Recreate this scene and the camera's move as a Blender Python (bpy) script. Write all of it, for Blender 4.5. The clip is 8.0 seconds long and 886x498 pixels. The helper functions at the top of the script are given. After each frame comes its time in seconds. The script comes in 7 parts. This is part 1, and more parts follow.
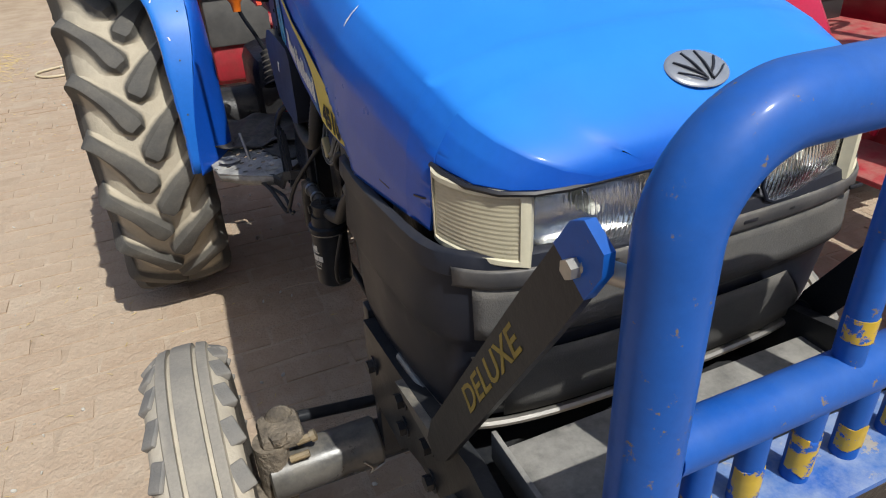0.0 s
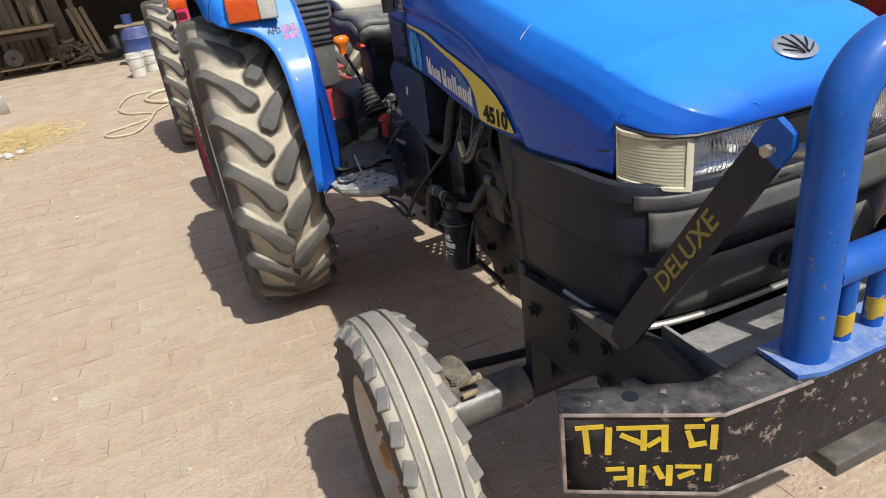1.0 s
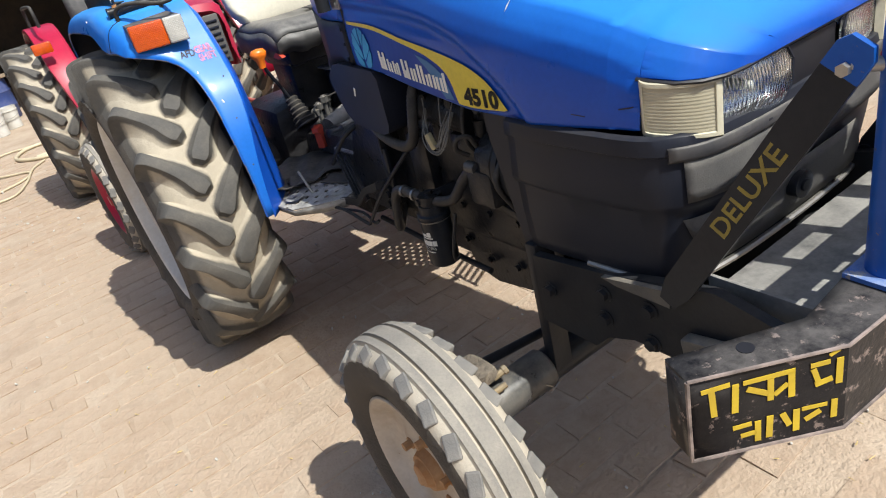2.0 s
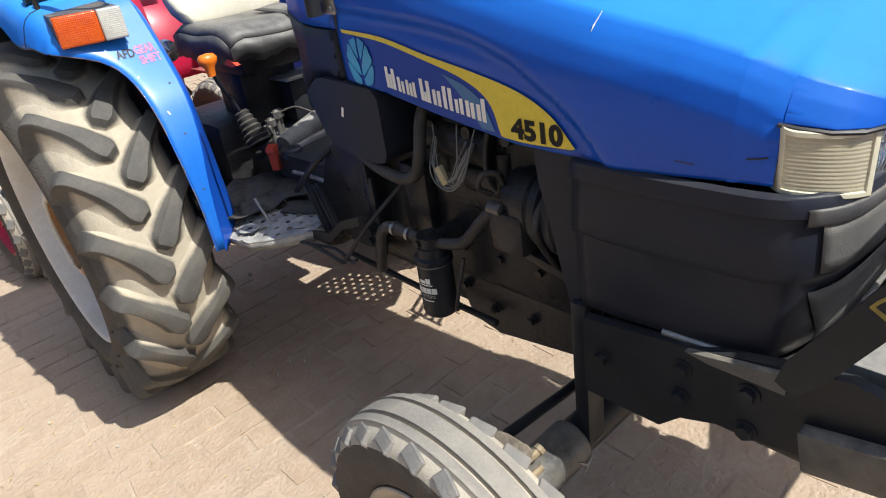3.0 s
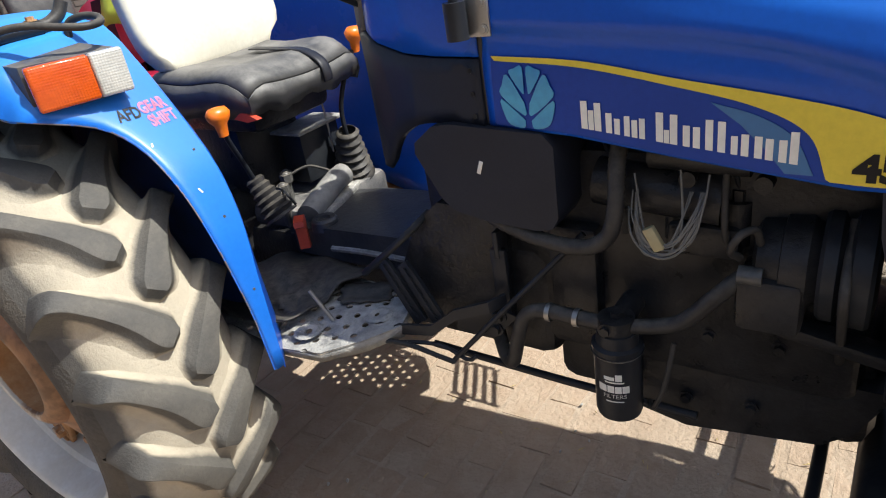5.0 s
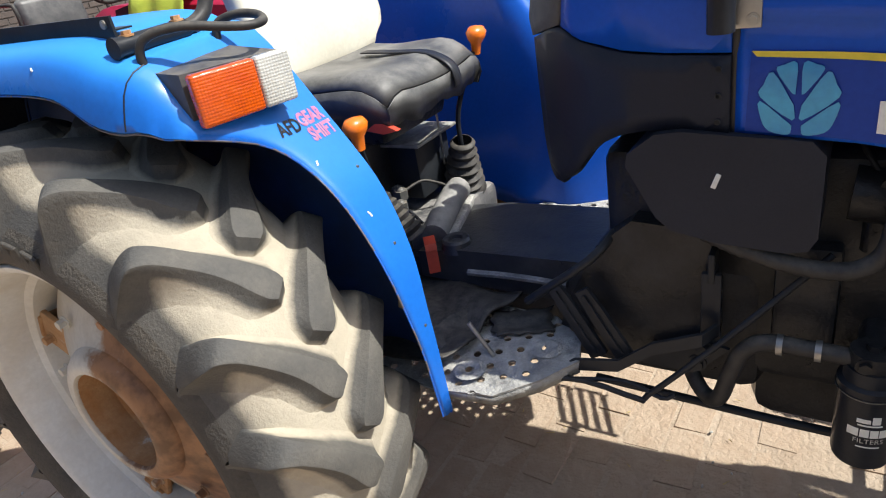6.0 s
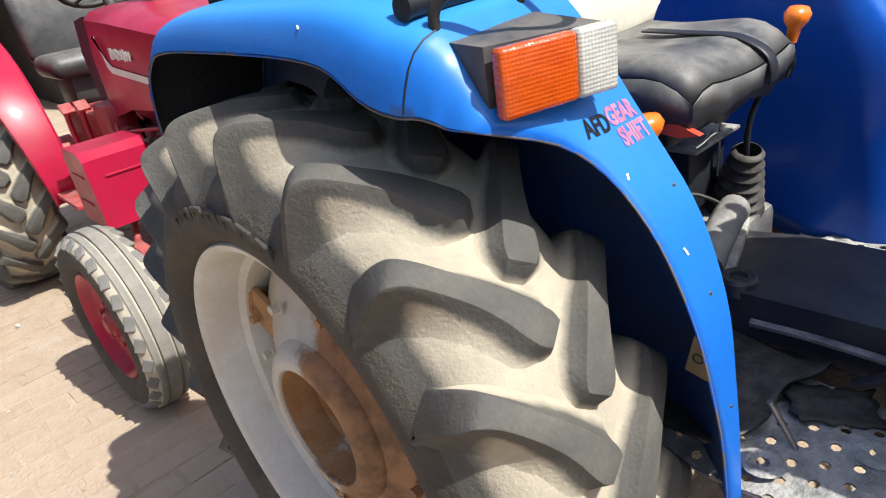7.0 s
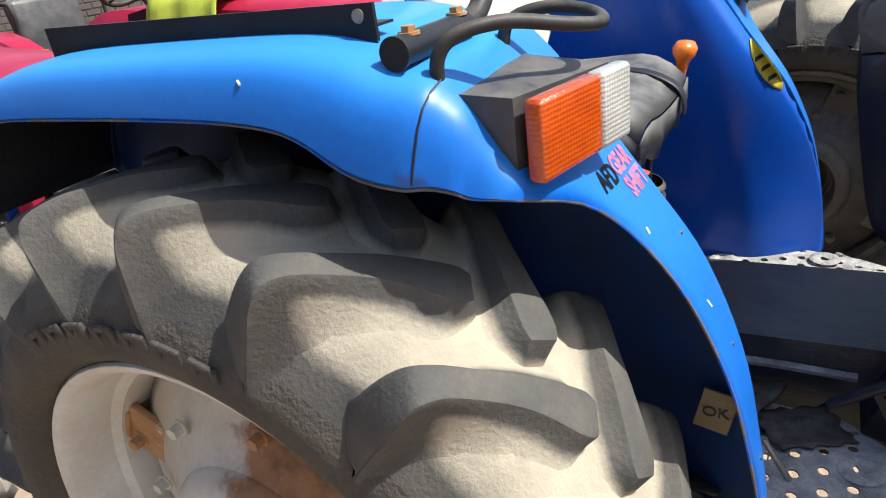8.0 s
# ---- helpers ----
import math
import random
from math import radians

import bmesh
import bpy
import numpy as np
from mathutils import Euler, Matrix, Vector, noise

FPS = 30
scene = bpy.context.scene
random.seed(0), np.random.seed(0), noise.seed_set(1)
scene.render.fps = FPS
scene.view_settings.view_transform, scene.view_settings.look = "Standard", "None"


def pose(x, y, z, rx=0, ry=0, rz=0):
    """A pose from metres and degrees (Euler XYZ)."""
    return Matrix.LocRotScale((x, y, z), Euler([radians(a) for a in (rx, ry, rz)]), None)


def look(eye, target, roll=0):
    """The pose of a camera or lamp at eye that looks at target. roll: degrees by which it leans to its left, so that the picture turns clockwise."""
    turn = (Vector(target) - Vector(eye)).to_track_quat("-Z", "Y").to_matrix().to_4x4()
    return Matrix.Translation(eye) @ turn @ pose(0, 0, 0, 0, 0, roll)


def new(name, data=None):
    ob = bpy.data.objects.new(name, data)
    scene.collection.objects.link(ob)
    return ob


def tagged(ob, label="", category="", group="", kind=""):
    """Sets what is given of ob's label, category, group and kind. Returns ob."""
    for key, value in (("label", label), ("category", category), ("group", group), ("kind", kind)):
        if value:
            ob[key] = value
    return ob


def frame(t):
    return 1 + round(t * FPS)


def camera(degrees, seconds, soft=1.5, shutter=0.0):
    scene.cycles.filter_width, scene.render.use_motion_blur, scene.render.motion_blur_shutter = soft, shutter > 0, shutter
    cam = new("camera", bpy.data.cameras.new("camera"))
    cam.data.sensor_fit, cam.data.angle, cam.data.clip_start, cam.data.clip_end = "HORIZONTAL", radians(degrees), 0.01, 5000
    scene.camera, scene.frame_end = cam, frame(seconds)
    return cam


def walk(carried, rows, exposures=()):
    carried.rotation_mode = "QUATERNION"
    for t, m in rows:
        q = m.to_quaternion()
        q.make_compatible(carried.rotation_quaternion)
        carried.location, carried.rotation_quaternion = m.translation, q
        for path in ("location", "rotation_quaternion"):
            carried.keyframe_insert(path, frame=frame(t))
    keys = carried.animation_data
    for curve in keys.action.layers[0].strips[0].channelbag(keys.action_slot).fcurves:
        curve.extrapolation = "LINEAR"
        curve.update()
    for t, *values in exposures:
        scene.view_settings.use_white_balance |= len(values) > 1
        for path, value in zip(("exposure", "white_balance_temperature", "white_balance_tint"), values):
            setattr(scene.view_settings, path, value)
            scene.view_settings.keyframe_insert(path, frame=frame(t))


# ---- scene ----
cam = camera(67.7, 8.0, soft=1.1)
PATH = [
    (0.0, (-0.552, -0.001, 1.482), (0.102, 1.608, 0.486), -3.1),
    (0.5, (-0.744, -0.153, 1.483), (-0.125, 1.47, 0.487), -5.5),
    (1.0, (-0.95, -0.211, 1.517), (-0.318, 1.472, 0.635), -7.6),
    (1.2, (-1.046, -0.192, 1.507), (-0.287, 1.451, 0.654), -9.1),
    (2.3, (-1.113, 0.065, 1.509), (-0.243, 1.6, 0.565), -14.7),
    (2.5, (-1.1, 0.153, 1.51), (-0.213, 1.674, 0.559), -13.9),
    (3.0, (-1.159, 0.338, 1.508), (-0.031, 1.7, 0.569), -8.8),
    (3.5, (-1.261, 0.532, 1.533), (0.132, 1.624, 0.599), -9.0),
    (4.0, (-1.277, 0.665, 1.527), (0.029, 1.898, 0.644), -12.7),
    (4.2, (-1.255, 0.745, 1.508), (0.043, 1.998, 0.641), -13.0),
    (5.3, (-1.244, 1.241, 1.492), (0.277, 2.179, 0.591), -8.5),
    (5.5, (-1.295, 1.352, 1.515), (0.275, 2.211, 0.617), -8.3),
    (6.0, (-1.306, 1.512, 1.508), (0.153, 2.558, 0.624), -10.4),
    (6.5, (-1.244, 1.697, 1.506), (0.001, 3.033, 0.687), -13.1),
    (7.0, (-1.219, 1.851, 1.495), (-0.068, 3.235, 0.62), -9.0),
    (7.5, (-1.255, 2.046, 1.497), (0.023, 3.319, 0.633), -7.3),
    (8.0, (-1.234, 2.138, 1.51), (0.31, 3.082, 0.656), -8.0),
]
walk(cam, [(t, look(eye, target, roll)) for t, eye, target, roll in PATH],
     exposures=[(0.0, 0.0), (0.5, 0.10), (1.0, 0.20), (2.5, 0.48), (3.5, 0.58), (4.0, 0.61), (5.5, 0.60), (7.0, 0.61), (8.0, 0.61)])

from mathutils.bvhtree import BVHTree

# ---------------------------------------------------------------- light
# direction towards the sun: ahead of the tractor and to its left
SUN = Vector((0.19, -0.69, 1.0)).normalized()
world = bpy.data.worlds.new("sky")
scene.world = world
world.use_nodes = True
wn = world.node_tree.nodes
sky = wn.new("ShaderNodeTexSky")
sky.sky_type, sky.sun_disc = "NISHITA", False
sky.sun_elevation = math.asin(SUN.z)
sky.sun_rotation = math.atan2(SUN.x, SUN.y)
sky.dust_density, sky.air_density, sky.ozone_density = 2.0, 1.0, 1.0
wn["Background"].inputs["Strength"].default_value = 0.125
world.node_tree.links.new(sky.outputs[0], wn["Background"].inputs["Color"])
sun = new("sun", bpy.data.lights.new("sun", "SUN"))
sun.data.energy, sun.data.angle, sun.data.color = 4.5, radians(0.53), (0.985, 0.975, 0.92)
sun.matrix_world = look((0, 0, 8), Vector((0, 0, 8)) - SUN)


# ---------------------------------------------------------------- materials
def mat(name, base, rough=0.6, metal=0.0, alt=None, mix=0.5, scale=8.0, fine=90.0, bump=0.15, depth=0.002,
        dust=None, dust_sheen_amount=0.0, spec=0.5, coat=0.0, chips=None, chip_amount=0.0, chip_scale=22.0, per_piece=0.0, caked=0.08, groove=None, lean=None, ribs=0.0, sheen_even=0.0):
    """A surface with broad stains, fine grain, dust (on blue paint a painted sky sheen) lying on upward faces, and
    chipped spots.
    """
    m = bpy.data.materials.new(name)
    m.use_nodes = True
    nt = m.node_tree
    b = nt.nodes["Principled BSDF"]
    L = nt.links.new
    co = nt.nodes.new("ShaderNodeTexCoord").outputs["Object"]

    def noise_tex(s, detail=6.0, ro=0.6):
        n = nt.nodes.new("ShaderNodeTexNoise")
        n.inputs["Scale"].default_value, n.inputs["Detail"].default_value, n.inputs["Roughness"].default_value = s, detail, ro
        L(co, n.inputs["Vector"])
        return n.outputs["Fac"]

    def ramp(fac, lo, hi):
        r = nt.nodes.new("ShaderNodeMapRange")
        r.inputs["From Min"].default_value, r.inputs["From Max"].default_value = lo, hi
        L(fac, r.inputs["Value"])
        return r.outputs["Result"]

    def mixc(fac, a, c):
        x = nt.nodes.new("ShaderNodeMix")
        x.data_type = "RGBA"
        for sock, val in ((x.inputs["Factor"], fac), (x.inputs[6], a), (x.inputs[7], c)):
            if isinstance(val, (int, float)):
                sock.default_value = val
            elif isinstance(val, tuple):
                sock.default_value = (*val[:3], 1)
            else:
                L(val, sock)
        return x.outputs[2]

    def math_(op, a, c):
        x = nt.nodes.new("ShaderNodeMath")
        x.operation = op
        for i, val in enumerate((a, c)):
            if isinstance(val, (int, float)):
                x.inputs[i].default_value = val
            else:
                L(val, x.inputs[i])
        return x.outputs[0]

    broad, grain = noise_tex(scale), noise_tex(fine, 4.0)
    alt = alt or tuple(c * 0.72 for c in base)
    col = mixc(math_("MULTIPLY", ramp(broad, 0.38, 0.68), mix), base, alt)
    col = mixc(math_("MULTIPLY", ramp(grain, 0.35, 0.7), 0.28), col, tuple(c * 0.6 for c in base))
    rgh = math_("ADD", math_("MULTIPLY", ramp(broad, 0.3, 0.7), 0.14), rough - 0.07)
    if per_piece:
        oi = nt.nodes.new("ShaderNodeObjectInfo").outputs["Random"]
        col = mixc(math_("MULTIPLY", oi, per_piece), col, alt)
    if chips:
        spots = ramp(noise_tex(chip_scale, 9.0, 0.72), 0.66 - chip_amount, 0.69 - chip_amount)
        col = mixc(spots, col, chips)
        rgh = math_("ADD", rgh, math_("MULTIPLY", spots, 0.25))
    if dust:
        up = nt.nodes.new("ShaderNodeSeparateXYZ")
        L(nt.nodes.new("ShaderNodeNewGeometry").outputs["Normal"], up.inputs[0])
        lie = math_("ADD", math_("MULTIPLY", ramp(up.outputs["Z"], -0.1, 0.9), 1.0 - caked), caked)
        # painted sheen keeps to the topmost faces and has few gaps
        if sheen_even:
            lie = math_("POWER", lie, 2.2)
        patches = math_("ADD", math_("MULTIPLY", ramp(noise_tex(scale * 1.7, 8.0, 0.7), 0.32, 0.62), 1.0 - sheen_even), sheen_even)
        d = math_("MULTIPLY", math_("MULTIPLY", lie, patches), dust_sheen_amount)
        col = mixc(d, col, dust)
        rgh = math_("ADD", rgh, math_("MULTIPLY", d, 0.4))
    if groove:
        # earth packed below a radius round the axle, worn off the tops
        R, half, lo, hi, earth = groove
        ax = nt.nodes.new("ShaderNodeSeparateXYZ")
        L(co, ax.inputs[0])
        rad = math_("SQRT", math_("ADD", math_("MULTIPLY", ax.outputs["Y"], ax.outputs["Y"]), math_("MULTIPLY", ax.outputs["Z"], ax.outputs["Z"])), 0)
        rad = math_("ADD", rad, math_("MULTIPLY", math_("SUBTRACT", noise_tex(14.0, 8.0, 0.7), 0.5), (hi - lo) * R * 1.6))
        across = math_("DIVIDE", math_("ABSOLUTE", ax.outputs["X"], 0), half)
        ragged = math_("ADD", across, math_("MULTIPLY", math_("SUBTRACT", noise_tex(11.0, 8.0, 0.7), 0.5), 0.16))
        rad = math_("ADD", rad, math_("MULTIPLY", math_("POWER", across, 6.0), 0.028 * R))
        low = ramp(rad, hi * R, lo * R)
        inner = ramp(ragged, 0.90, 0.82)
        cover = math_("MULTIPLY", math_("MULTIPLY", low, inner), 0.95)
        col = mixc(cover, col, mixc(ramp(noise_tex(10.0, 8.0, 0.65), 0.42, 0.68), earth, tuple(c * 0.80 for c in earth)))
        rgh = math_("ADD", rgh, math_("MULTIPLY", cover, 0.2))
    if lean:
        # rust that has spread from one side of the disc
        stain, reach = lean
        ax = nt.nodes.new("ShaderNodeSeparateXYZ")
        L(co, ax.inputs[0])
        lead = math_("ADD", math_("MULTIPLY", ax.outputs["Y"], -2.2), noise_tex(7.0, 8.0, 0.65))
        col = mixc(ramp(lead, reach, reach + 0.12), col, mixc(ramp(noise_tex(16.0, 6.0), 0.4, 0.62), stain, tuple(min(1, c * 2.2) for c in stain)))
    L(col, b.inputs["Base Color"])
    L(rgh, b.inputs["Roughness"])
    b.inputs["Metallic"].default_value = metal
    b.inputs["Specular IOR Level"].default_value = spec
    b.inputs["Coat Weight"].default_value = coat
    b.inputs["Coat Roughness"].default_value = 0.12
    if bump:
        bp = nt.nodes.new("ShaderNodeBump")
        bp.inputs["Strength"].default_value, bp.inputs["Distance"].default_value = bump, depth
        height = math_("ADD", grain, math_("MULTIPLY", broad, 1.5))
        if ribs:
            # moulded ribs, up and across
            for axis in ("Z", "X"):
                wv = nt.nodes.new("ShaderNodeTexWave")
                wv.bands_direction = axis
                wv.inputs["Scale"].default_value = ribs
                L(co, wv.inputs["Vector"])
                height = math_("ADD", height, math_("MULTIPLY", wv.outputs["Fac"], 0.45))
        L(height, bp.inputs["Height"])
        L(bp.outputs[0], b.inputs["Normal"])
    return m


DUST = (0.43, 0.375, 0.285)
SAND = (0.47, 0.375, 0.28)
# dust here is light blue: sky sheen painted on to the upward faces
blue = mat("blue_paint", (0.005, 0.078, 0.47), 0.30, alt=(0.009, 0.064, 0.38), mix=0.55, scale=3.5, bump=0.03, dust=(0.04, 0.35, 0.92), dust_sheen_amount=0.55, caked=0.0, sheen_even=0.85, coat=0.16, spec=0.2, chips=(0.30, 0.37, 0.47), chip_amount=-0.095, chip_scale=9.0)
blue_fender = mat("faded_sheen_blue_paint", (0.008, 0.128, 0.55), 0.30, alt=(0.013, 0.108, 0.45), mix=0.55, scale=3.5, bump=0.04, dust=(0.07, 0.43, 0.90), dust_sheen_amount=0.52, caked=0.0, sheen_even=0.75, coat=0.20, spec=0.25, chips=(0.36, 0.43, 0.52), chip_amount=-0.055, chip_scale=9.0)
worn_plate = mat("worn_blue_plate", (0.010, 0.095, 0.40), 0.5, alt=(0.10, 0.20, 0.42), mix=0.8, scale=14.0, bump=0.3, spec=0.2, dust=(0.38, 0.43, 0.50), dust_sheen_amount=0.55, chips=(0.30, 0.27, 0.23), chip_amount=0.06, chip_scale=30.0)
blue_bar = mat("blue_bar_paint", (0.005, 0.088, 0.40), 0.46, alt=(0.006, 0.068, 0.30), mix=0.6, scale=5.0, bump=0.08, coat=0.12, spec=0.2, dust=(0.20, 0.30, 0.45), dust_sheen_amount=0.14, chips=(0.17, 0.13, 0.08), chip_amount=0.040, chip_scale=52.0)
blue_dark = mat("decal_blue", (0.006, 0.045, 0.30), 0.42, mix=0.3, bump=0.02, spec=0.25)
blue_mid = mat("decal_mid_blue", (0.012, 0.13, 0.33), 0.4, mix=0.3, bump=0.02, coat=0.2)
leaf_blue = mat("leaf_blue", (0.04, 0.34, 0.56), 0.4, alt=(0.02, 0.2, 0.46), mix=0.9, scale=14, bump=0.0, coat=0.2)
yellow_decal = mat("decal_yellow", (0.72, 0.56, 0.045), 0.45, mix=0.2, bump=0.02)
white_decal = mat("decal_white", (0.78, 0.77, 0.70), 0.5, mix=0.3, bump=0.02)
black_decal = mat("decal_black", (0.012, 0.012, 0.016), 0.5, bump=0.0)
pink_decal = mat("decal_pink", (0.80, 0.26, 0.45), 0.5, alt=(0.78, 0.50, 0.66), mix=0.8, scale=60, bump=0.0)
plastic = mat("dark_plastic", (0.0155, 0.0185, 0.0285), 0.42, alt=(0.023, 0.0265, 0.038), mix=0.6, scale=6, fine=260, bump=0.12, depth=0.0008, dust=DUST, dust_sheen_amount=0.05, caked=0.0, spec=0.17)
mesh_plastic = mat("grille_mesh", (0.075, 0.074, 0.073), 0.7, alt=(0.13, 0.125, 0.118), mix=0.8, scale=9, fine=420, bump=0.5, depth=0.002, dust=DUST, dust_sheen_amount=0.25, spec=0.3)
strip_plastic = mat("lamp_strip_plastic", (0.040, 0.041, 0.046), 0.5, alt=(0.085, 0.08, 0.078), mix=0.8, scale=14, bump=0.15, dust=DUST, dust_sheen_amount=0.25)
black_steel = mat("black_steel", (0.0135, 0.016, 0.0215), 0.36, alt=(0.027, 0.030, 0.034), mix=0.7, scale=9, bump=0.2, dust=DUST, dust_sheen_amount=0.05, chips=(0.12, 0.08, 0.06), chip_amount=-0.09, chip_scale=15, spec=0.2)
bumper_steel = mat("bumper_steel", (0.010, 0.010, 0.013), 0.34, alt=(0.022, 0.020, 0.019), mix=0.8, scale=16, bump=0.35, spec=0.15, dust=(0.40, 0.37, 0.34), dust_sheen_amount=0.24, caked=0.0, chips=(0.20, 0.155, 0.135), chip_amount=0.072, chip_scale=46)
greasy = mat("greasy_iron", (0.0115, 0.0122, 0.0145), 0.32, alt=(0.034, 0.034, 0.036), mix=0.8, scale=14, fine=70, bump=0.5, depth=0.004, dust=DUST, dust_sheen_amount=0.05, spec=0.24)
floor_steel = mat("footplate_steel", (0.038, 0.041, 0.047), 0.45, alt=(0.13, 0.128, 0.122), mix=0.7, scale=12, bump=0.5, depth=0.004, dust=(0.45, 0.42, 0.38), dust_sheen_amount=0.55)
plate_dust = mat("dusty_footplate", (0.11, 0.11, 0.108), 0.5, alt=(0.33, 0.32, 0.29), mix=0.9, scale=11, bump=0.8, depth=0.008, dust=(0.54, 0.52, 0.47), dust_sheen_amount=0.75)
tunnel_black = mat("tunnel_black", (0.018, 0.021, 0.027), 0.34, alt=(0.065, 0.065, 0.066), mix=0.7, scale=8, fine=80, bump=0.4, depth=0.004, dust=DUST, dust_sheen_amount=0.10, caked=0.0)
axle_steel = mat("axle_steel", (0.05, 0.052, 0.055), 0.4, alt=(0.12, 0.115, 0.105), mix=0.8, scale=14, bump=0.25, dust=DUST, dust_sheen_amount=0.5)
axle_black = mat("axle_black_paint", (0.034, 0.036, 0.039), 0.3, alt=(0.095, 0.093, 0.088), mix=0.8, scale=14, bump=0.25, dust=DUST, dust_sheen_amount=0.25)
rubber = mat("rubber_black", (0.028, 0.027, 0.027), 0.7, alt=(0.05, 0.047, 0.043), mix=0.7, scale=12, bump=0.25, dust=DUST, dust_sheen_amount=0.25, spec=0.3)
hose_rubber = mat("hose_rubber", (0.018, 0.018, 0.02), 0.5, alt=(0.05, 0.048, 0.045), mix=0.6, scale=25, bump=0.1, dust=DUST, dust_sheen_amount=0.2, spec=0.3)
tyre_wall = mat("tyre_sidewall", (0.045, 0.041, 0.037), 0.85, alt=(0.098, 0.084, 0.066), mix=0.85, scale=7, fine=120, bump=0.9, depth=0.005, dust=DUST, dust_sheen_amount=0.15, caked=0.16)
tyre_letter = mat("worn_moulded_rubber", (0.040, 0.037, 0.034), 0.8, alt=(0.085, 0.074, 0.06), mix=0.9, scale=25, bump=0.4, depth=0.002)
# fender underside: dusty, its shade painted in; wheel-side wall: blue with painted shade
fender_under = mat("shaded_dusty_underside", (0.012, 0.016, 0.028), 0.85, alt=(0.045, 0.040, 0.034), mix=0.9, scale=7, fine=60, bump=0.6, depth=0.004)
wall_shade = mat("shaded_blue_wheel_side", (0.007, 0.050, 0.21), 0.7, alt=(0.022, 0.040, 0.090), mix=0.9, scale=7, fine=60, bump=0.3, depth=0.003)
lug_rubber = mat("lug_rubber", (0.15, 0.147, 0.141), 0.85, alt=(0.29, 0.262, 0.215), mix=0.95, scale=8, fine=140, bump=0.5, depth=0.003, dust=DUST, dust_sheen_amount=0.45, per_piece=0.25)
front_tread = mat("front_tread", (0.26, 0.245, 0.22), 0.9, alt=(0.38, 0.33, 0.26), mix=0.8, scale=14, fine=160, bump=0.5, depth=0.003, dust=DUST, dust_sheen_amount=0.4)
rim_white = mat("rim_white", (0.66, 0.67, 0.65), 0.5, alt=(0.50, 0.45, 0.36), mix=0.7, scale=6, bump=0.12, dust=DUST, dust_sheen_amount=0.3, chips=(0.20, 0.10, 0.05), chip_amount=-0.06, chip_scale=24)
rim_front = mat("rim_cream", (0.55, 0.50, 0.42), 0.55, alt=(0.36, 0.28, 0.2), mix=0.8, scale=9, bump=0.2, dust=DUST, dust_sheen_amount=0.4, chips=(0.16, 0.07, 0.03), chip_amount=-0.03, chip_scale=18)
rim_disc = mat("stained_disc", (0.60, 0.58, 0.52), 0.55, alt=(0.42, 0.36, 0.27), mix=0.7, scale=7, bump=0.25, chips=(0.16, 0.08, 0.04), chip_amount=-0.06, chip_scale=20, lean=((0.15, 0.075, 0.035), 0.48))
rust = mat("rusty_hub", (0.36, 0.165, 0.055), 0.8, alt=(0.50, 0.33, 0.18), mix=0.9, scale=9, bump=0.5, depth=0.003, chips=(0.55, 0.50, 0.42), chip_amount=0.0, chip_scale=7)
chrome = mat("chrome", (0.75, 0.76, 0.78), 0.12, metal=1.0, mix=0.2, bump=0.04)
badge_silver = mat("badge_silver", (0.45, 0.47, 0.50), 0.25, metal=0.6, mix=0.2, bump=0.03)
steel = mat("bare_steel", (0.38, 0.37, 0.35), 0.4, metal=0.8, mix=0.5, bump=0.2, dust=DUST, dust_sheen_amount=0.3)
amber = mat("amber_lens", (0.60, 0.085, 0.005), 0.16, alt=(0.40, 0.042, 0.004), mix=0.7, scale=22, fine=200, bump=0.5, depth=0.0016, coat=0.5, ribs=62.0)
clear_lens = mat("clear_lens", (0.56, 0.55, 0.50), 0.22, alt=(0.38, 0.37, 0.34), mix=0.8, scale=20, fine=200, bump=0.5, depth=0.0016, coat=0.5, ribs=62.0)
cream = mat("cream_plastic", (0.62, 0.58, 0.43), 0.42, alt=(0.52, 0.47, 0.33), mix=0.5, bump=0.05, coat=0.2)
cream_lens = mat("cream_lens", (0.46, 0.42, 0.30), 0.28, alt=(0.36, 0.32, 0.22), mix=0.5, bump=0.05, coat=0.5)
orange = mat("orange_plastic", (0.85, 0.19, 0.012), 0.38, mix=0.3, bump=0.03, coat=0.2)
red_plastic = mat("red_plastic", (0.58, 0.075, 0.04), 0.45, mix=0.4, bump=0.05)
vinyl = mat("black_vinyl", (0.030, 0.030, 0.032), 0.42, alt=(0.05, 0.05, 0.048), mix=0.6, scale=7, fine=300, bump=0.25, depth=0.001, dust=(0.40, 0.38, 0.34), dust_sheen_amount=0.42, caked=0.0)
cream_vinyl = mat("cream_vinyl", (0.72, 0.68, 0.55), 0.5, alt=(0.6, 0.54, 0.4), mix=0.5, scale=6, bump=0.2, dust=DUST, dust_sheen_amount=0.25)
red = mat("red_paint", (0.44, 0.007, 0.045), 0.36, alt=(0.28, 0.007, 0.030), mix=0.7, scale=5, bump=0.06, dust=(0.40, 0.20, 0.16), dust_sheen_amount=0.06, coat=0.18, spec=0.35, chips=(0.2, 0.08, 0.05), chip_amount=-0.06)
red_iron = mat("red_iron", (0.42, 0.02, 0.035), 0.5, alt=(0.25, 0.03, 0.03), mix=0.8, scale=12, bump=0.3, dust=DUST, dust_sheen_amount=0.35)
yellow_paint = mat("yellow_paint", (0.66, 0.47, 0.03), 0.5, alt=(0.45, 0.3, 0.03), mix=0.7, scale=30, bump=0.1)
yellow_spray = mat("sprayed_yellow", (0.50, 0.34, 0.03), 0.5, alt=(0.38, 0.25, 0.03), mix=0.8, scale=30, bump=0.1, chips=(0.005, 0.088, 0.40), chip_amount=0.12, chip_scale=45)
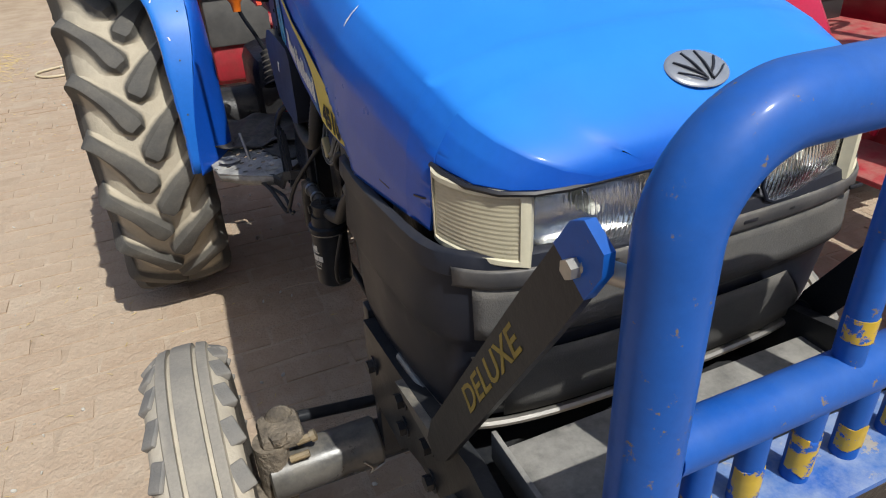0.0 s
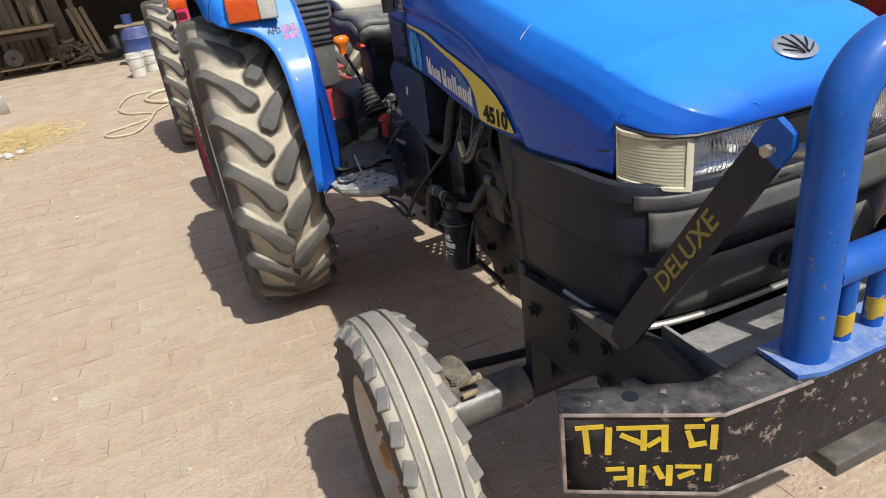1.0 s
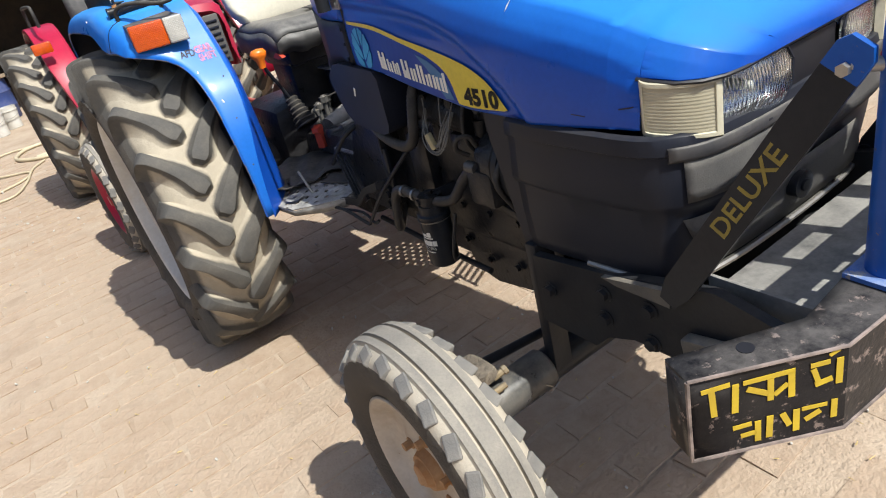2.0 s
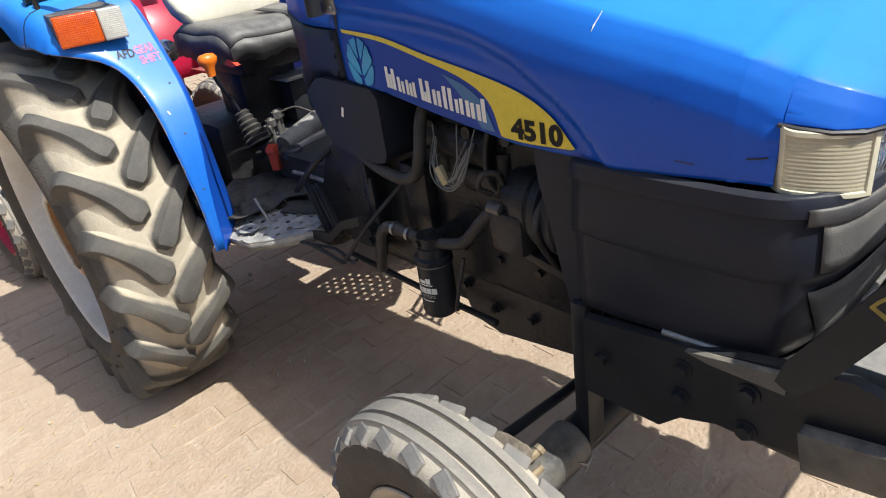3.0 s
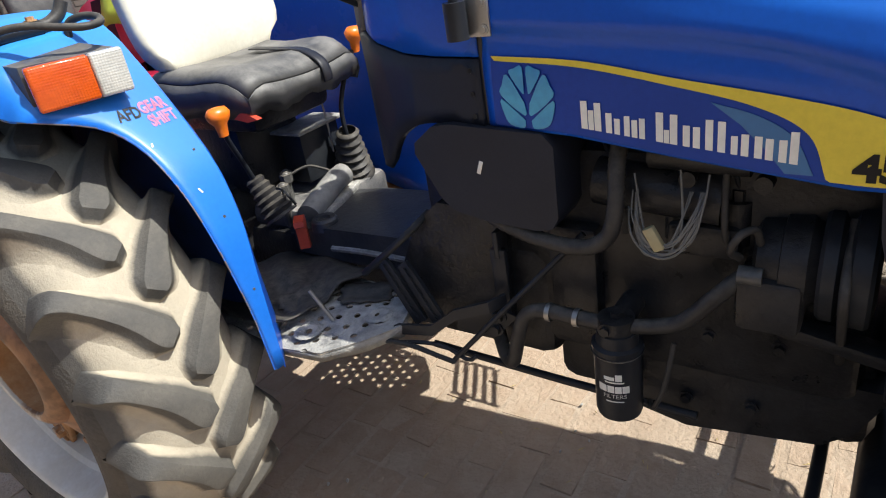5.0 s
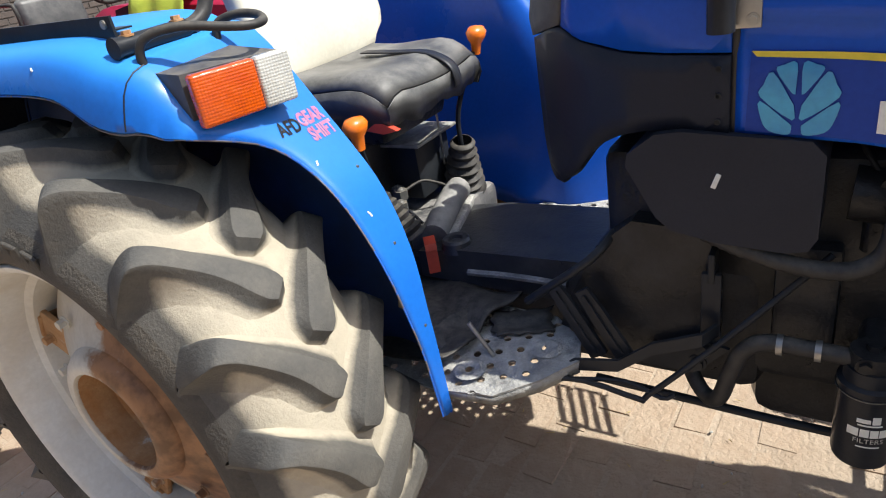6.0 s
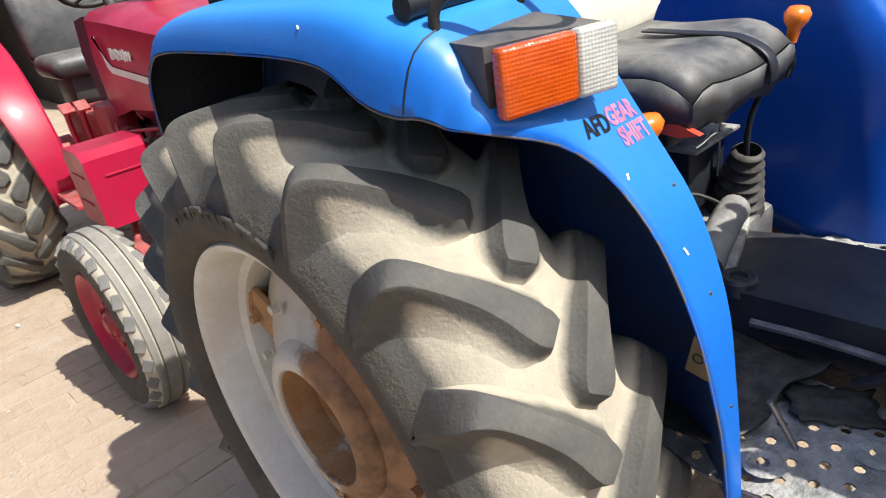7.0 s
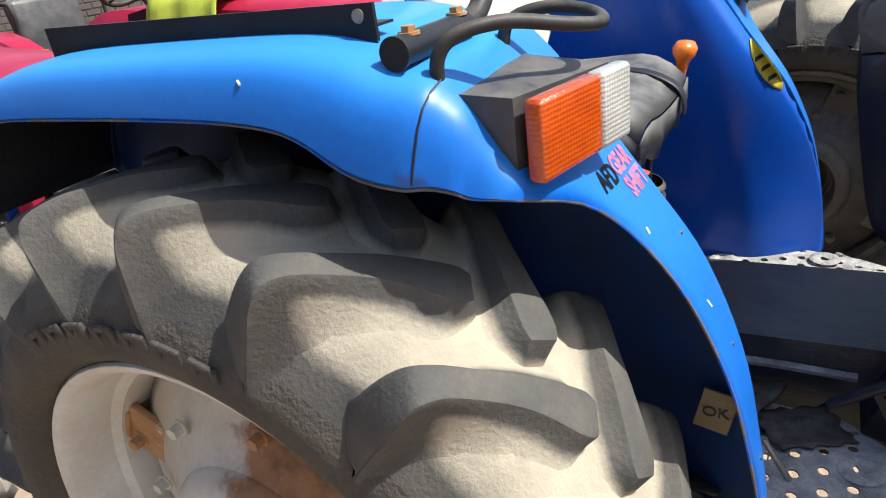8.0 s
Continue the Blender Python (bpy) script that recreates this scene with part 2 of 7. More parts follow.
yellow_dull = mat("yellow_dull", (0.34, 0.25, 0.035), 0.6, alt=(0.2, 0.15, 0.04), mix=0.7, scale=40, bump=0.1)


def lug_material(R, half):
    name = "lug_rubber_" + ("wide" if half > 0.17 else "narrow")
    if name not in bpy.data.materials:
        return mat(name, (0.060, 0.059, 0.056), 0.8, alt=(0.128, 0.118, 0.101), mix=0.9, scale=9, fine=150, bump=0.6, depth=0.003, per_piece=0.25, groove=(R, half, 0.951, 0.968, (0.46, 0.405, 0.31)))
    return bpy.data.materials[name]


def rib_material(R, half):
    """Front tread: worn grey ribs, dust packed between them."""
    name = "rib_rubber_" + ("wide" if half > 0.085 else "narrow")
    if name not in bpy.data.materials:
        return mat(name, (0.22, 0.205, 0.18), 0.85, alt=(0.31, 0.285, 0.24), mix=0.8, scale=14, fine=160, bump=0.5, depth=0.003, groove=(R, half * 1.3, 0.966, 0.988, (0.48, 0.43, 0.345)))
    return bpy.data.materials[name]


block_rubber = mat("block_rubber", (0.15, 0.147, 0.14), 0.85, alt=(0.24, 0.225, 0.20), mix=0.8, scale=20, fine=160, bump=0.5, depth=0.003, per_piece=0.3)

worn_edge = mat("worn_edge", (0.10, 0.10, 0.12), 0.6, alt=(0.16, 0.11, 0.08), mix=0.9, scale=30, bump=0.3, chips=(0.01, 0.10, 0.45), chip_amount=0.16, chip_scale=18)

tray_dust = mat("dusty_tray", (0.12, 0.12, 0.115), 0.6, alt=(0.26, 0.25, 0.23), mix=0.9, scale=12, bump=0.4, dust=(0.42, 0.40, 0.36), dust_sheen_amount=0.6)
worn_steel = mat("worn_bumper_edge", (0.30, 0.235, 0.205), 0.6, alt=(0.06, 0.05, 0.045), mix=1.0, scale=26, bump=0.4)


# ---------------------------------------------------------------- mesh helpers
# parts whose loose pieces each become an object of their own
SINGLE = {"wheel_bolt", "rim_bracket", "strip_slot", "cowl_screw", "engine_ancillary", "hose_clip", "plate_dimple", "seat_strap", "lens_screw", "clamp_bolt", "fender_rivet",
          "front_axle", "carrier_bolt", "rust_edge", "engine_block", "gearbox", "valve_block", "box_rib", "footstep", "flourish", "badge_leaf", "axle_beam", "radiator",
          "front_carrier", "carrier_tray", "strap_bolt", "axle_end", "hub", "wheel_nut", "seat_base", "dash_body", "injector", "filter_head", "pedal_bracket", "stay_bracket", "scratch", "steering_wheel", "angle_strip"}


def pieces(bm):
    """The loose pieces of a bmesh, each as a mesh, the largest first."""
    bm.verts.index_update()
    seen, out = set(), []
    for v in bm.verts:
        if v in seen:
            continue
        seen.add(v)
        island, todo = [], [v]
        while todo:
            a = todo.pop()
            island.append(a)
            for e in a.link_edges:
                b = e.other_vert(a)
                if b not in seen:
                    seen.add(b)
                    todo.append(b)
        at = {a: i for i, a in enumerate(island)}
        me = bpy.data.meshes.new("piece")
        me.from_pydata([a.co for a in island], [], [[at[q] for q in f.verts] for f in {f for a in island for f in a.link_faces}])
        out.append(me)
    return sorted(out, key=lambda me: -len(me.vertices))


def part(name, bm, material, parent=None, label="", smooth=35, thick=0.0):
    """Links a bmesh as one mesh object under a thing or a part."""
    bmesh.ops.recalc_face_normals(bm, faces=bm.faces)
    if name in SINGLE:
        obs = [link(name, me, material, parent, label, smooth, thick) for me in pieces(bm)]
        bm.free()
        return obs[0]
    me = bpy.data.meshes.new(name)
    bm.to_mesh(me)
    bm.free()
    return link(name, me, material, parent, label, smooth, thick)


def link(name, me, material, parent=None, label="", smooth=35, thick=0.0):
    if material and not me.materials:
        me.materials.append(material)
    if smooth:
        me.polygons.foreach_set("use_smooth", [True] * len(me.polygons))
        me.set_sharp_from_angle(angle=radians(smooth))
    ob = new(name, me)
    ob.parent = parent
    if label:
        ob["label"] = label
    if thick:
        so = ob.modifiers.new("thickness", "SOLIDIFY")
        so.thickness, so.offset = thick, -1.0
    return ob


def thing(name, label, category, at=(0, 0, 0), group="", kind=""):
    ob = new(name)
    ob.location = at
    return tagged(ob, label, category, group, kind)


def box(bm, c, s, bev=0.0, rot=None, seg=2):
    m = Matrix.Translation(c) @ (rot or Matrix()) @ Matrix.Diagonal((*s, 1))
    g = bmesh.ops.create_cube(bm, size=1, matrix=m)["verts"]
    if bev:
        e = list({x for v in g for x in v.link_edges})
        bmesh.ops.bevel(bm, geom=e, offset=bev, segments=seg, profile=0.5, affect="EDGES")
    return bm


def rot_to(d):
    return Vector(d).to_track_quat("Z", "Y").to_matrix().to_4x4()


def cyl(bm, a, b, r, seg=16, r2=None):
    a, b = Vector(a), Vector(b)
    m = Matrix.Translation((a + b) / 2) @ rot_to(b - a)
    bmesh.ops.create_cone(bm, cap_ends=True, segments=seg, radius1=r, radius2=r if r2 is None else r2, depth=(b - a).length, matrix=m)
    return bm


def ball(bm, c, r, s=(1, 1, 1), seg=16, rot=None):
    bmesh.ops.create_uvsphere(bm, u_segments=seg, v_segments=max(6, seg // 2), radius=r, matrix=Matrix.Translation(c) @ (rot or Matrix()) @ Matrix.Diagonal((*s, 1)))
    return bm


def curve_pts(pts, n=6):
    """A smooth line through the points."""
    p = [Vector(q) for q in pts]
    p = [2 * p[0] - p[1]] + p + [2 * p[-1] - p[-2]]
    out = []
    for i in range(1, len(p) - 2):
        for k in range(n):
            t = k / n
            a, b, c, d = p[i - 1:i + 3]
            out.append(0.5 * ((2 * b) + (c - a) * t + (2 * a - 5 * b + 4 * c - d) * t * t + (3 * b - a - 3 * c + d) * t ** 3))
    return out + [p[-2]]


def tube(bm, pts, r, seg=10, smooth=6, ribs=0.0):
    pts = curve_pts(pts, smooth) if smooth else [Vector(q) for q in pts]
    rings, up = [], Vector((0.31, 0.17, 0.93))
    for i, p in enumerate(pts):
        d = (pts[min(i + 1, len(pts) - 1)] - pts[max(i - 1, 0)]).normalized()
        u = (up - d * up.dot(d)).normalized()
        up = u
        v = d.cross(u)
        rr = r * (1 + (ribs if i % 2 else 0))
        rings.append([bm.verts.new(p + (u * math.cos(a) + v * math.sin(a)) * rr) for a in (2 * math.pi * k / seg for k in range(seg))])
    skin(bm, rings, True, True)
    return bm


def skin(bm, rings, closed=False, caps=False):
    n = len(rings[0])
    for a, b in zip(rings, rings[1:]):
        for k in range(n if closed else n - 1):
            bm.faces.new((a[k], a[(k + 1) % n], b[(k + 1) % n], b[k]))
    if caps:
        bm.faces.new(rings[0][::-1])
        bm.faces.new(rings[-1])


def loft(bm, rows, closed=False, caps=False):
    skin(bm, [[bm.verts.new(p) for p in r] for r in rows], closed, caps)
    return bm


def lathe(bm, profile, c=(0, 0, 0), seg=48, mats=None, closed=False):
    """Turns (x, r) pairs round an axle along x."""
    rings = []
    for k in range(seg):
        a = 2 * math.pi * k / seg
        rings.append([bm.verts.new((c[0] + x, c[1] - r * math.sin(a), c[2] + r * math.cos(a))) for x, r in profile])
    n = len(profile)
    for i in range(seg):
        a, b = rings[i], rings[(i + 1) % seg]
        for k in range(n if closed else n - 1):
            f = bm.faces.new((a[k], a[(k + 1) % n], b[(k + 1) % n], b[k]))
            if mats:
                f.material_index = mats[k]
    return bm


def prism(bm, poly, x0, x1):
    """A (y, z) outline drawn out from x0 to x1."""
    a = [bm.verts.new((x0, y, z)) for y, z in poly]
    b = [bm.verts.new((x1, y, z)) for y, z in poly]
    skin(bm, [a, b], True, True)
    return bm


def slab(bm, poly, z0, z1):
    """An (x, y) outline drawn up from z0 to z1."""
    a = [bm.verts.new((x, y, z0)) for x, y in poly]
    b = [bm.verts.new((x, y, z1)) for x, y in poly]
    skin(bm, [a, b], True, True)
    return bm


def bevel_all(bm, w, seg=2, angle=0.5):
    e = [x for x in bm.edges if len(x.link_faces) == 2 and x.calc_face_angle(0) > angle]
    bmesh.ops.bevel(bm, geom=e, offset=w, segments=seg, profile=0.5, affect="EDGES")
    return bm


def curve_at(line, t):
    """The place at t, 0 to 1, along an (x, y) line."""
    u = min(max(t, 0.0), 1.0) * (len(line) - 1)
    i = min(int(u), len(line) - 2)
    a, b = line[i], line[i + 1]
    return a[0] + (b[0] - a[0]) * (u - i), a[1] + (b[1] - a[1]) * (u - i), 0


def bolt(bm, p, d, r=0.012, h=0.010):
    p, d = Vector(p), Vector(d).normalized()
    cyl(bm, p, p + d * 0.003, r * 1.45, 16)
    cyl(bm, p + d * 0.002, p + d * h, r, 6)
    return bm


def lerp_table(table, y):
    """Columns of a table, taken in a straight line between its rows."""
    if y <= table[0][0]:
        return table[0][1:]
    for a, b in zip(table, table[1:]):
        if y <= b[0]:
            t = (y - a[0]) / (b[0] - a[0])
            return tuple(p + (q - p) * t for p, q in zip(a[1:], b[1:]))
    return table[-1][1:]


def text_mesh(words, size, width=None, extrude=0.0004, bold=0.0):
    c = bpy.data.curves.new("words", "FONT")
    c.body, c.size, c.extrude, c.align_x, c.align_y, c.resolution_u, c.offset = words, size, extrude, "CENTER", "CENTER", 3, bold
    ob = new("words", c)
    bpy.context.view_layer.update()
    me = bpy.data.meshes.new_from_object(ob.evaluated_get(bpy.context.evaluated_depsgraph_get()))
    bpy.data.objects.remove(ob)
    if width:
        xs = [v.co.x for v in me.vertices]
        k = width / (max(xs) - min(xs))
        for v in me.vertices:
            v.co.x *= k
    return me


def lettering(name, words, size, m, material, parent, width=None, fn=None, bold=0.0, label=""):
    """Raised flat letters. m lays them out; fn may bend each point on to a curved panel."""
    me = text_mesh(words, size, width, bold=bold)
    me.transform(m)
    if fn:
        for v in me.vertices:
            v.co = fn(v.co)
    bm = bmesh.new()
    bm.from_mesh(me)
    for piece in pieces(bm):
        link(name, piece, material, parent, label, smooth=0)
    bm.free()


# ---------------------------------------------------------------- wheels
LUG_CACHE = {}
CARCASS = [(0.0, 0.952), (0.4, 0.948), (0.62, 0.932), (0.78, 0.898), (0.90, 0.848), (1.0, 0.795), (1.06, 0.765), (1.10, 0.73)]


def lug_mesh(key, R, half, side):
    """One bar of a tractor tyre: it leaves the shoulder, bends, swells and ends past the middle."""
    if (key, side) in LUG_CACHE:
        return LUG_CACHE[key, side]
    bm = bmesh.new()
    rows = []
    # along the bar: place across the tyre, angle along it, top radius, foot radius, half width at the top
    spine = [(1.072, -0.016, 0.772, 0.75, 0.043), (1.050, -0.012, 0.828, 0.765, 0.038), (1.018, -0.007, 0.888, 0.79, 0.032), (0.978, 0.000, 0.945, 0.82, 0.0265), (0.925, 0.012, 0.976, 0.855, 0.0225), (0.80, 0.042, 0.990, 0.89, 0.0190),
             (0.60, 0.100, 0.995, 0.910, 0.0180), (0.43, 0.152, 0.999, 0.922, 0.0200), (0.30, 0.198, 1.0, 0.926, 0.0232), (0.19, 0.242, 1.0, 0.926, 0.0270), (0.11, 0.272, 1.0, 0.926, 0.0275), (0.055, 0.292, 0.998, 0.926, 0.0215)]
    fine = []
    cols = [curve_pts([(p[0], p[1], p[2]) for p in spine], 3), curve_pts([(p[3], p[4], 0) for p in spine], 3)]
    for c, d in zip(*cols):
        fine.append((c.x, c.y, c.z * R, d.x * R, d.y))
    pts = [Vector((side * half * u, R * a)) for u, a, *_ in fine]
    flank = (0.06, 0.16, 0.30, 0.48, 0.72, 1.0)
    for i, (u, a, top, foot, w) in enumerate(fine):
        d = (pts[min(i + 1, len(pts) - 1)] - pts[max(i - 1, 0)]).normalized()
        n = Vector((-d.y, d.x))
        tip = min(1.0, (len(fine) - 1 - i) / 5)
        wide = 0.046 * (0.55 + 0.45 * tip) * min(1.0, 0.26 + 0.74 * max(0, i - 8) / 12)
        side_pts = [(w * 0.80, top), (w * 0.96, top - 0.0012), (w + 0.0015, top - 0.0055)]
        side_pts += [(w + 0.0015 + wide * q, foot + (top - 0.006 - foot) * (1 - q) ** 2.7) for q in flank]
        ring = []
        low = [None, None, None] + list(flank)
        for k, rr, f in [(-k, r, f) for (k, r), f in zip(side_pts[::-1], low[::-1])] + [(k, r, f) for (k, r), f in zip(side_pts, low)]:
            q = pts[i] + n * k
            q.x = max(-half * 1.085, min(half * 1.085, q.x))
            if f:
                floor_r = lerp_table(CARCASS, abs(q.x) / half)[0] * R - 0.003
                rr = floor_r + max(0.0, top - 0.006 - floor_r) * (1 - f) ** 2.7
            ang = q.y / R
            ring.append((q.x, -rr * math.sin(ang), rr * math.cos(ang)))
        rows.append(ring)
    # rounded run-out past the tip
    last, before = rows[-1], rows[-4]
    drop = []
    for (x, y, z), (x0, y0, z0) in zip(last, before):
        v = Vector((x, y, z)) + (Vector((x, y, z)) - Vector((x0, y0, z0))).normalized() * 0.022
        r = math.hypot(v.y, v.z)
        k = (R * 0.949) / r
        drop.append((v.x, v.y * k, v.z * k))
    rows.append(drop)
    loft(bm, rows, True, True)
    bmesh.ops.recalc_face_normals(bm, faces=bm.faces)
    me = bpy.data.meshes.new("lug")
    bm.to_mesh(me)
    bm.free()
    me.materials.append(lug_material(R, half))
    me.polygons.foreach_set("use_smooth", [True] * len(me.polygons))
    me.set_sharp_from_angle(angle=radians(38))
    LUG_CACHE[key, side] = me
    return me


def rear_wheel(parent, c, R, half, outer, rim_mat, hub_mat, lugs=20, turn=0.0, key="big", name="rear_wheel"):
    """A driven wheel: tyre body, its bars, dished rim and hub. outer: -1 or 1, the side that looks outward."""
    bm = bmesh.new()
    p = [(-0.80, 0.62), (-0.93, 0.643), (-1.03, 0.664), (-1.085, 0.692), (-1.10, 0.725), (-1.065, 0.765), (-1.0, 0.795), (-0.90, 0.848), (-0.78, 0.898), (-0.62, 0.932), (-0.4, 0.948), (0, 0.952)]
    prof = p + [(-x, r) for x, r in p[-2::-1]]
    mats = [0] * 6 + [1] * 10 + [0] * 6
    lathe(bm, [(x * half, r * R) for x, r in prof], seg=72, mats=mats)
    w = part(name, bm, tyre_wall, parent, "dusty black agricultural tyre with deep bars")
    w.data.materials.append(lug_material(R, half))
    w.location = c
    for side in (-1, 1):
        me = lug_mesh(key, R, half, side)
        for k in range(lugs):
            o = link("lug", me, None, w, smooth=0)
            o.rotation_euler = (turn + 2 * math.pi * (k + (0.5 if side > 0 else 0)) / lugs, 0, 0)
    # rim: flange, well and dish
    s, h = outer, half
    bm = bmesh.new()
    rf = R * 0.638
    prof = [(s * h * 0.91, rf), (s * h * 0.94, rf - 0.005), (s * h * 0.925, rf - 0.014), (s * h * 0.88, rf - 0.022), (s * h * 0.66, rf - 0.033), (s * h * 0.44, rf - 0.040), (s * h * 0.38, rf - 0.056),
            (s * h * 0.05, rf - 0.062), (-s * h * 0.5, rf - 0.035), (-s * h * 0.95, rf - 0.006), (-s * h * 0.93, rf)]
    lathe(bm, prof, seg=64)
    part("rim", bm, rim_mat, w, thick=0.006)
    bm = bmesh.new()
    lathe(bm, [(s * h * 0.05, rf - 0.062), (s * h * 0.18, rf * 0.78), (s * h * 0.34, rf * 0.62), (s * h * 0.50, rf * 0.47), (s * h * 0.60, rf * 0.42), (s * h * 0.60, rf * 0.36), (s * h * 0.10, rf * 0.345), (-s * h * 0.5, rf * 0.34)], seg=48)
    part("wheel_disc", bm, hub_mat, w, "rust-stained wheel disc", thick=0.008)
    bm = bmesh.new()
    lathe(bm, [(s * h * 0.50, rf * 0.445), (s * h * 0.62, rf * 0.43), (s * h * 0.70, rf * 0.405), (s * h * 0.755, rf * 0.372), (s * h * 0.775, rf * 0.345), (s * h * 0.765, rf * 0.318), (s * h * 0.72, rf * 0.305)], seg=48)
    part("hub_ring", bm, hub_mat, w, thick=0.006)
    bm = bmesh.new()
    lathe(bm, [(s * h * 0.725, rf * 0.306), (s * h * 0.30, rf * 0.30), (s * h * 0.26, rf * 0.275), (s * h * 0.02, rf * 0.275)], seg=40)
    part("hub_bore", bm, rust if hub_mat is rim_disc else hub_mat, w, "rusty hub bore")
    bm = bmesh.new()
    for k in range(8):
        a = 2 * math.pi * k / 8 + 0.2
        bolt(bm, (s * h * 0.43, -rf * 0.60 * math.sin(a), rf * 0.60 * math.cos(a)), (s, 0, 0), 0.011, 0.020)
    part("wheel_bolt", bm, hub_mat, w)
    bm = bmesh.new()
    for k in range(4):
        m = Matrix.Rotation(2 * math.pi * k / 4 + 0.42, 4, "X")
        box(bm, m @ Vector((s * h * 0.26, 0, rf * 0.76)), (0.016, 0.10, 0.12), 0.006, m)
        box(bm, m @ Vector((s * h * 0.17, 0, rf * 0.86)), (0.06, 0.07, 0.014), 0.004, m)
        bolt(bm, m @ Vector((s * h * 0.30, 0.02, rf * 0.78)), (s, 0, 0), 0.012, 0.022)
    part("rim_bracket", bm, rust if hub_mat is rim_disc else hub_mat, w, "rusty rim bracket")
    # moulded letters on the side wall, worn away to plain hollow blocks
    for k in range(7):
        m = Matrix.Rotation(radians(-24) + k * radians(6.8), 4, "X") @ Matrix.Translation((s * h * 1.085, 0, R * 0.728)) @ Matrix.Rotation(s * 0.22, 4, "Y")
        bm = bmesh.new()
        for y, z, a, b in ((-0.016, 0, 0.012, 0.046), (0.016, 0, 0.012, 0.046), (0, 0.018, 0.021, 0.011), (0, -0.018, 0.021, 0.011))[:4 if k % 3 else 3]:
            box(bm, m @ Vector((0, y, z)), (0.007, a, b), 0.0018, m.to_3x3().to_4x4(), 1)
        part("moulded_block", bm, tyre_letter, w)
    bm = bmesh.new()
    cyl(bm, (-s * h * 0.9, 0, 0), (-s * h * 0.05, 0, 0), rf * 0.26, 24)
    cyl(bm, (-s * h * 0.05, 0, 0), (s * h * 0.02, 0, 0), rf * 0.16, 24)
    part("axle_end", bm, greasy, w)
    return w


def front_wheel(parent, c, R, half, outer, rim_mat, hub_mat, steer=0.0):
    """A steered wheel: ribbed tyre with side blocks, rim, hub."""
    bm = bmesh.new()
    ribs = [(-0.62, 0.955), (-0.58, 0.985), (-0.36, 0.995), (-0.34, 0.965), (-0.26, 0.965), (-0.24, 0.998), (0, 1.0)]
    p = [(-0.66, 0.575), (-0.74, 0.60), (-0.97, 0.70), (-1.0, 0.79), (-0.94, 0.88), (-0.80, 0.93)] + ribs
    prof = p + [(-x, r) for x, r in p[-2::-1]]
    n = len(prof) - 1
    mats = [0 if i < 4 or i >= n - 4 else 1 for i in range(n)]
    lathe(bm, [(x * half, r * R) for x, r in prof], seg=64, mats=mats)
    w = part("front_wheel", bm, tyre_wall, parent, "dusty ribbed front tyre")
    w.data.materials.append(rib_material(R, half))
    w.matrix_basis = Matrix.Translation(c) @ Matrix.Rotation(steer, 4, "Z")
    bm = bmesh.new()
    box(bm, (0, 0, 0), (half * 0.40, R * 0.145, R * 0.055), 0.004)
    for v in bm.verts:
        v.co.z -= abs(v.co.x - half * 0.1) * 0.25
    me = bpy.data.meshes.new("side_block")
    bm.to_mesh(me)
    bm.free()
    me.materials.append(block_rubber)
    for side in (-1, 1):
        for k in range(26):
            o = link("side_block", me, block_rubber, w, smooth=0)
            a = 2 * math.pi * (k + (0.5 if side > 0 else 0)) / 26
            o.matrix_basis = Matrix.Rotation(a, 4, "X") @ Matrix.Translation((side * half * 0.78, 0, R * 0.926)) @ Matrix.Rotation(side * 0.50, 4, "Y") @ Matrix.Rotation(side * 0.35, 4, "Z")
    s, h, rf = outer, half, R * 0.60
    bm = bmesh.new()
    lathe(bm, [(s * h * 0.80, rf), (s * h * 0.82, rf - 0.006), (s * h * 0.74, rf - 0.016), (s * h * 0.45, rf - 0.030), (s * h * 0.30, rf - 0.045), (s * h * 0.22, rf * 0.62), (s * h * 0.34, rf * 0.50), (s * h * 0.34, rf * 0.30), (s * h * 0.30, 0.03)], seg=48)
    part("rim", bm, rim_mat, w, thick=0.005)
    bm = bmesh.new()
    lathe(bm, [(-s * h * 0.80, rf), (-s * h * 0.82, rf - 0.006), (-s * h * 0.5, rf - 0.03), (s * h * 0.2, rf - 0.045)], seg=48)
    part("rim_barrel", bm, rim_mat, w, thick=0.005)
    bm = bmesh.new()
    cyl(bm, (s * h * 0.30, 0, 0), (s * h * 0.62, 0, 0), rf * 0.28, 24, rf * 0.22)
    cyl(bm, (s * h * 0.62, 0, 0), (s * h * 0.78, 0, 0), rf * 0.18, 24, rf * 0.13)
    for k in range(5):
        a = 2 * math.pi * k / 5
        bolt(bm, (s * h * 0.345, -rf * 0.40 * math.sin(a), rf * 0.40 * math.cos(a)), (s, 0, 0), 0.011, 0.022)
    part("hub", bm, hub_mat, w)
    return w


# ---------------------------------------------------------------- the blue tractor
tractor = thing("blue_tractor", "worn blue farm tractor with black skirt and bull bar", "tractor")

def curve2(pts, n=6):
    return [(p.x, p.y) for p in curve_pts([(a, b, 0) for a, b in pts], n)]


